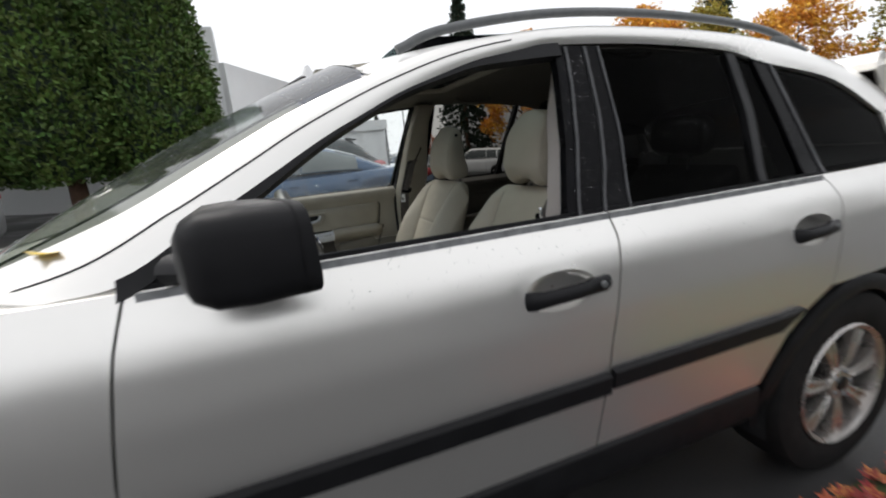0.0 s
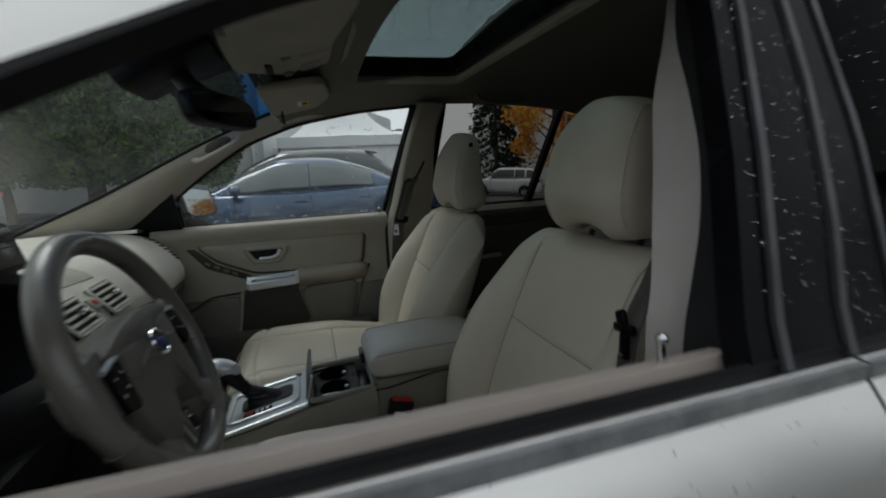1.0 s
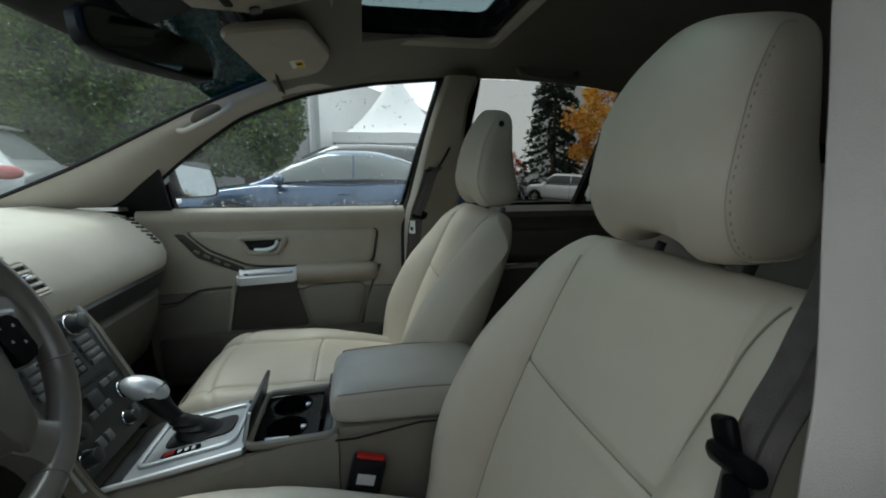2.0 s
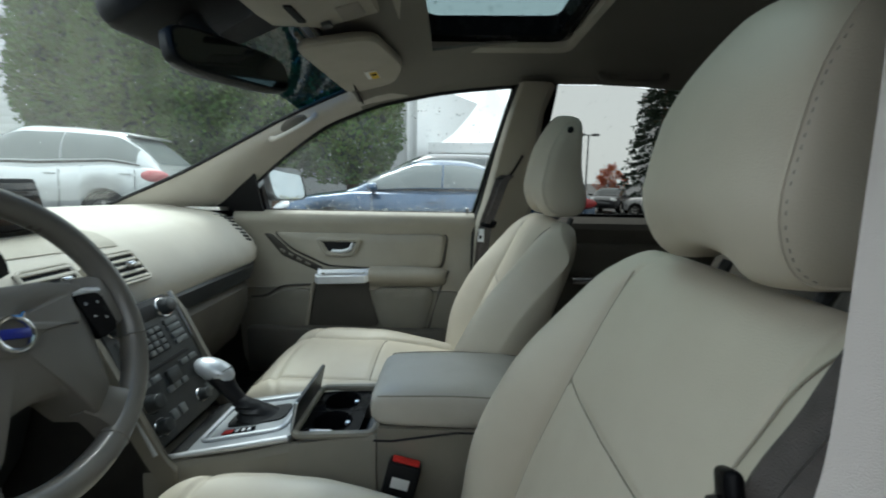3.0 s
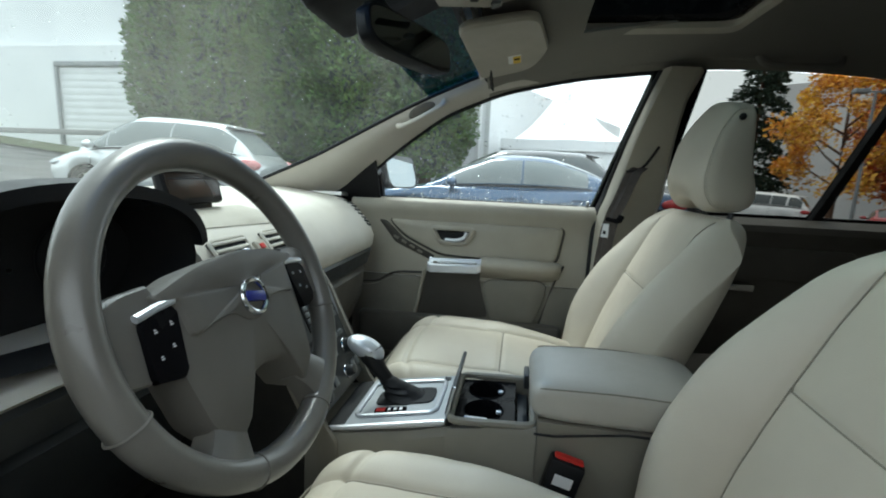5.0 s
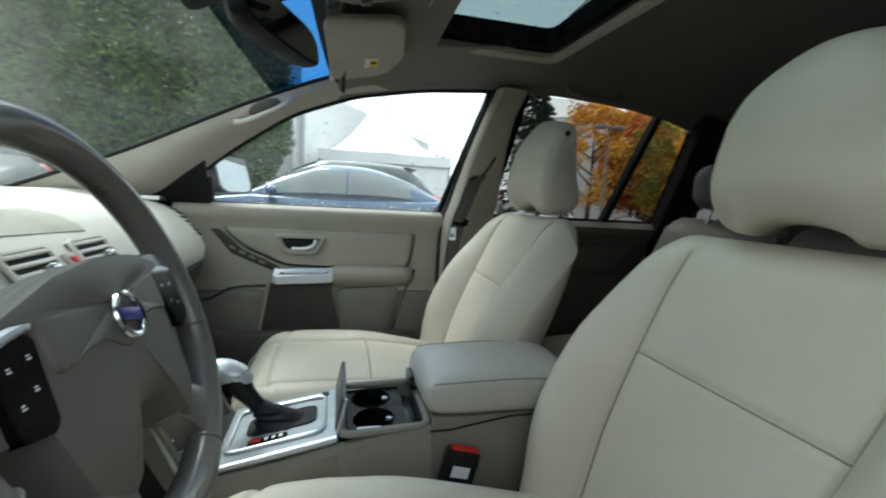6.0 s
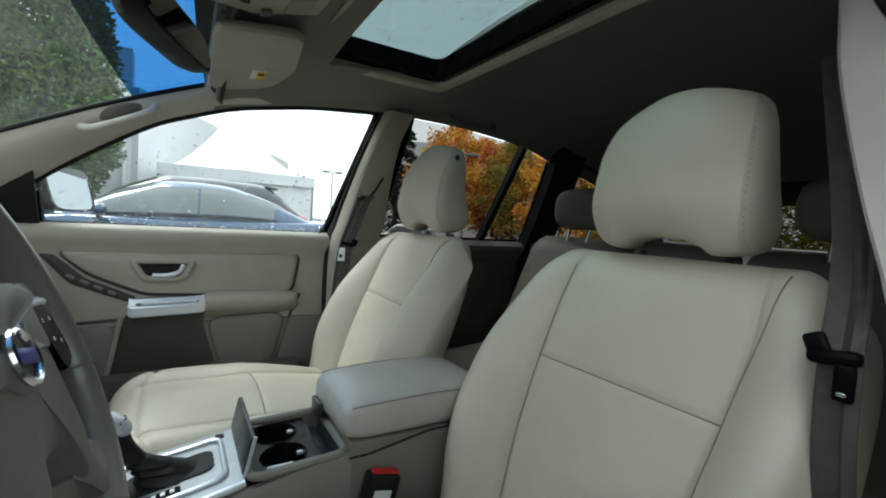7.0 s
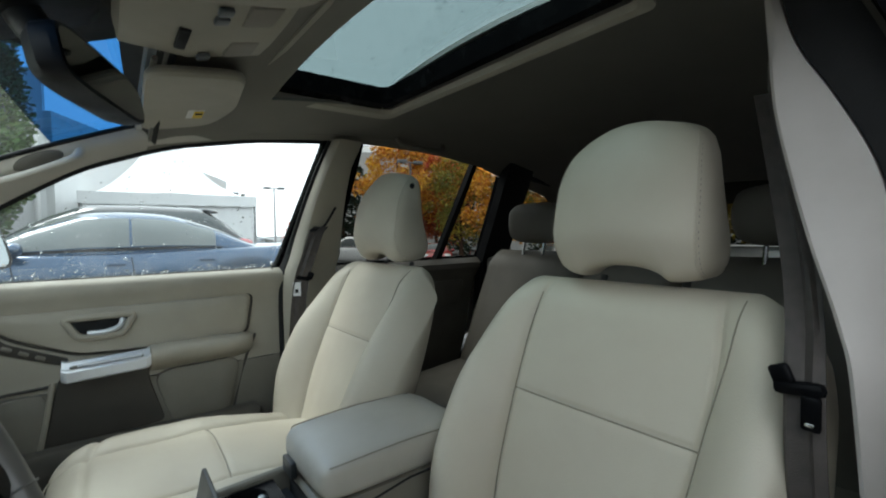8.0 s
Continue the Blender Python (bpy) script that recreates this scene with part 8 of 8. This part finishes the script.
for sx in (-1, 1):
    for sy in (-1, 1):
        bm = bmesh.new()
        tube(bm, [(1.85 + 2.2 * sx, 16.6 + 2.2 * sy, 0.0), (1.85 + 2.2 * sx, 16.6 + 2.2 * sy, 2.46)], 0.04, 8)
        part("pole", bm, GREY_STEEL, tent)


def lamp_post(x, y, hgt):
    post = thing("lamp_post", "grey car park lamp post with two box heads", "street lamp", (x, y, ground_z(x, y)), "car park lamps")
    z = ground_z(x, y)
    bm = bmesh.new()
    tube(bm, [(x, y, z - 0.1), (x, y, z + hgt)], [0.10, 0.06], 10)
    part("post", bm, GREY_STEEL, post)
    part("cross_arm", boxed((x, y, z + hgt), (1.2, 0.08, 0.08), 0.02), GREY_STEEL, post)
    for s in (-1, 1):
        part("lamp_head", boxed((x + s * 0.62, y, z + hgt + 0.02), (0.62, 0.38, 0.22), 0.05), GREY_STEEL, post, "unlit box lamp head")


lamp_post(12.6, 41.0, 6.2)
lamp_post(9.2, 43.5, 5.6)
lamp_post(16.6, 24.2, 6.9)
store = thing("store", "pale far building with an orange sign over the roofline", "building", (38, 46, -1))
part("wall", boxed((36, 47, 5), (30, 6, 13.0), 0, turn("Z", -33)), STUCCO, store, "pale wall")
for k, w in enumerate((1.6, 2.2, 1.4, 1.8)):
    part("sign_shape", boxed((27.2 + 3.0 * k, 49.6 - 1.95 * k, 10.2), (w, 0.3, 1.1), 0.1, turn("Z", -33)), SIGN_ORANGE, store, "orange sign shape")


# ---- small things: fallen leaves and raindrops ----
def leaf_shape(bm, c, size, rz, curl, rnd):
    pts = []
    for k in range(10):
        a = 2 * math.pi * k / 10
        r = size * (1.0 if k % 2 == 0 else 0.55) * rnd.uniform(0.85, 1.1)
        x, y = r * math.cos(a + rz), r * math.sin(a + rz)
        pts.append(bm.verts.new((c[0] + x, c[1] + y, c[2] + 0.003 + curl * (r / size) ** 2 * size * rnd.uniform(0.1, 0.5))))
    mid = bm.verts.new((c[0], c[1], c[2] + 0.004))
    for a, b in zip(pts, pts[1:] + pts[:1]):
        bm.faces.new((mid, a, b))


rnd = random.Random(9)
bm = bmesh.new()
def bed_at(u, v):
    """A mound with a wandering edge, its far corners rounded off."""
    x = lerp(1.60 + 0.05 * math.sin(9 * v) + 0.55 * v ** 3, 4.7 - 0.5 * (2 * v - 1) ** 2 + 0.12 * math.sin(11 * v), u)
    y = lerp(-1.03 + 0.10 * u + 0.02 * math.sin(23 * u) - 0.5 * u ** 4, -2.3 - 0.6 * math.sin(math.pi * u) + 0.09 * math.sin(13 * u), v)
    return (x, y, ground_z(x, -2) + 0.012 + 0.03 * math.sin(math.pi * min(1, 4 * v)) + 0.006 * math.sin(31 * x) * math.sin(27 * y))


sheet(bm, bed_at, 60, 36, 0.03, (0, 0, 1))
solo("planting_bed", bm, GRASS, "mossy planting bed strewn with red leaves beside the car", "planting bed", kind="structure")
bm = bmesh.new()
for _ in range(380):
    turned, far = rnd.uniform(0, 2 * math.pi), rnd.random() ** 0.6 * 1.25
    x, y = 2.75 + 1.5 * far * math.cos(turned), min(-1.02 - 0.1 * rnd.random(), -1.75 + 1.0 * far * math.sin(turned))
    if rnd.random() < 0.3:
        # a drift blown together behind the wheel
        x, y, far = rnd.gauss(1.85, 0.22), min(-1.02, rnd.gauss(-1.22, 0.14)), 0.5
    leaf_shape(bm, (x, y, ground_z(x, y) + (0.040 if far < 0.9 else 0.012)), rnd.uniform(0.025, 0.05), rnd.uniform(0, 6), 0.7, rnd)
solo("fallen_leaves", bm, LEAF_RED, "red maple leaves scattered on the wet asphalt", "leaves", kind="stuff", flat=True)
bm = bmesh.new()
leaf_shape(bm, (-0.424, -0.755, 1.172), 0.040, 0.4, 0.5, rnd)
solo("fallen_leaf", bm, LEAF_YELLOW, "single yellow leaf on the foot of the windscreen", "leaf", flat=True)


def drops(name, parent, fn, count, seed, sizes, label, run=0.0):
    """Raindrops as flattened beads on a surface; fn(u, v) gives place and outward normal."""
    rnd = random.Random(seed)
    base = bmesh.new()
    bmesh.ops.create_icosphere(base, subdivisions=1, radius=1.0)
    bv, bf = [v.co.copy() for v in base.verts], [[v.index for v in f.verts] for f in base.faces]
    base.free()
    vs, fs = [], []
    for _ in range(count):
        p, n = fn(rnd.random(), rnd.random())
        p, n = Vector(p), Vector(n).normalized()
        r = rnd.uniform(*sizes) * rnd.random() ** 0.8
        q = n.to_track_quat("Z", "Y").to_matrix()
        o = len(vs)
        st = 1 + run * rnd.random()
        vs += [tuple(p + q @ Vector((c.x * r, c.y * r * st, c.z * r * 0.45))) for c in bv]
        fs += [[i + o for i in f] for f in bf]
    me = bpy.data.meshes.new(name)
    me.from_pydata(vs, [], fs)
    me.materials.append(WATER)
    me.shade_smooth()
    ob = new(name, me)
    ob.parent = parent
    if parent.name in BASE:
        ob.matrix_parent_inverse = Matrix.Translation(-BASE[parent.name])
    return tagged(ob, label, "", "", "stuff")


def side_spot(s, xa, xb, za):
    def at(u, v):
        x = lerp(xa, xb, u)
        z = lerp(za, win_z(x) - 0.02, v)
        return (x, s * (skin(x, z) - 0.010), z), (0, s, 0.43)
    return at


drops("rain_beading", DOORS[1][0], side_spot(1, -0.12, 0.72, 1.10), 700, 3, (0.0012, 0.0042), "beads of rain on the pane")
drops("rain_beading", DOORS[1][1], side_spot(1, 0.87, 1.40, 1.10), 250, 4, (0.0010, 0.0026), "beads of rain on the pane")
drops("rain_beading", DOORS[-1][1], side_spot(-1, 0.80, 1.42, 1.10), 800, 5, (0.0005, 0.0016), "beads of rain on the pane", 0.8)


def shield_spot(u, v):
    p = Vector(shield_at(u, v, 0.0, 0.98))
    n = (Vector(shield_at(min(1, u + 0.01), v)) - Vector(shield_at(max(0, u - 0.01), v))).cross(Vector(shield_at(u, min(1, v + 0.01))) - Vector(shield_at(u, max(0, v - 0.01))))
    n = n if n.z > 0 else -n
    return p + n.normalized() * 0.0015, n


drops("rain_beading", suv, shield_spot, 2400, 6, (0.0008, 0.0026), "rain spots on the windscreen")
drops("rain_beading", suv, lambda u, v: ((lerp(0.51, 0.86, u), lerp(-0.38, 0.38, v), 1.6365 + 0.012 * u + 0.035 * (1 - (2 * v - 1) ** 2)), (0, 0, 1)), 500, 7, (0.0015, 0.0045), "rain spots on the sunroof")
drops("rain_beading", DOORS[1][0], lambda u, v: ((lerp(-0.05, 0.70, u), skin(0.3, 1.115) - 0.012, 1.108 + 0.012 * v ** 2), (0, 1, 0.43)), 160, 8, (0.002, 0.005), "row of beads along the foot of the pane")
for d, xa, xb, n, sd in ((DOORS[-1][0], 0.05, 0.77, 420, 11), (DOORS[-1][1], 0.80, 1.62, 380, 12)):
    drops("rain_beading", d, lambda u, v, xa=xa, xb=xb: ((lerp(xa, xb, u), -skin(lerp(xa, xb, u), lerp(0.99, 1.085, v)) - 0.0008, lerp(0.99, 1.085, v)), (0, -1, 0.35)), n // 3, sd, (0.0006, 0.0018), "beads of rain below the window", 0.8)
for d, c0, c1, sd in ((DOORS[-1][0], 0.70, 0.775, 13), (DOORS[-1][1], 0.795, 0.86, 14)):
    def frame_spot(u, v, c0=c0, c1=c1):
        z = lerp(1.12, 1.52, v)
        x = lerp(c0, c1, u) + (z - 1.10) * (0.21 if c0 < 0.75 else 0.14)
        return (x, -skin(x, z) + 0.003, z), (0, -1, 0.43)
    drops("rain_beading", d, frame_spot, 260, sd, (0.0006, 0.0017), "beads of rain on the black frame", 0.6)
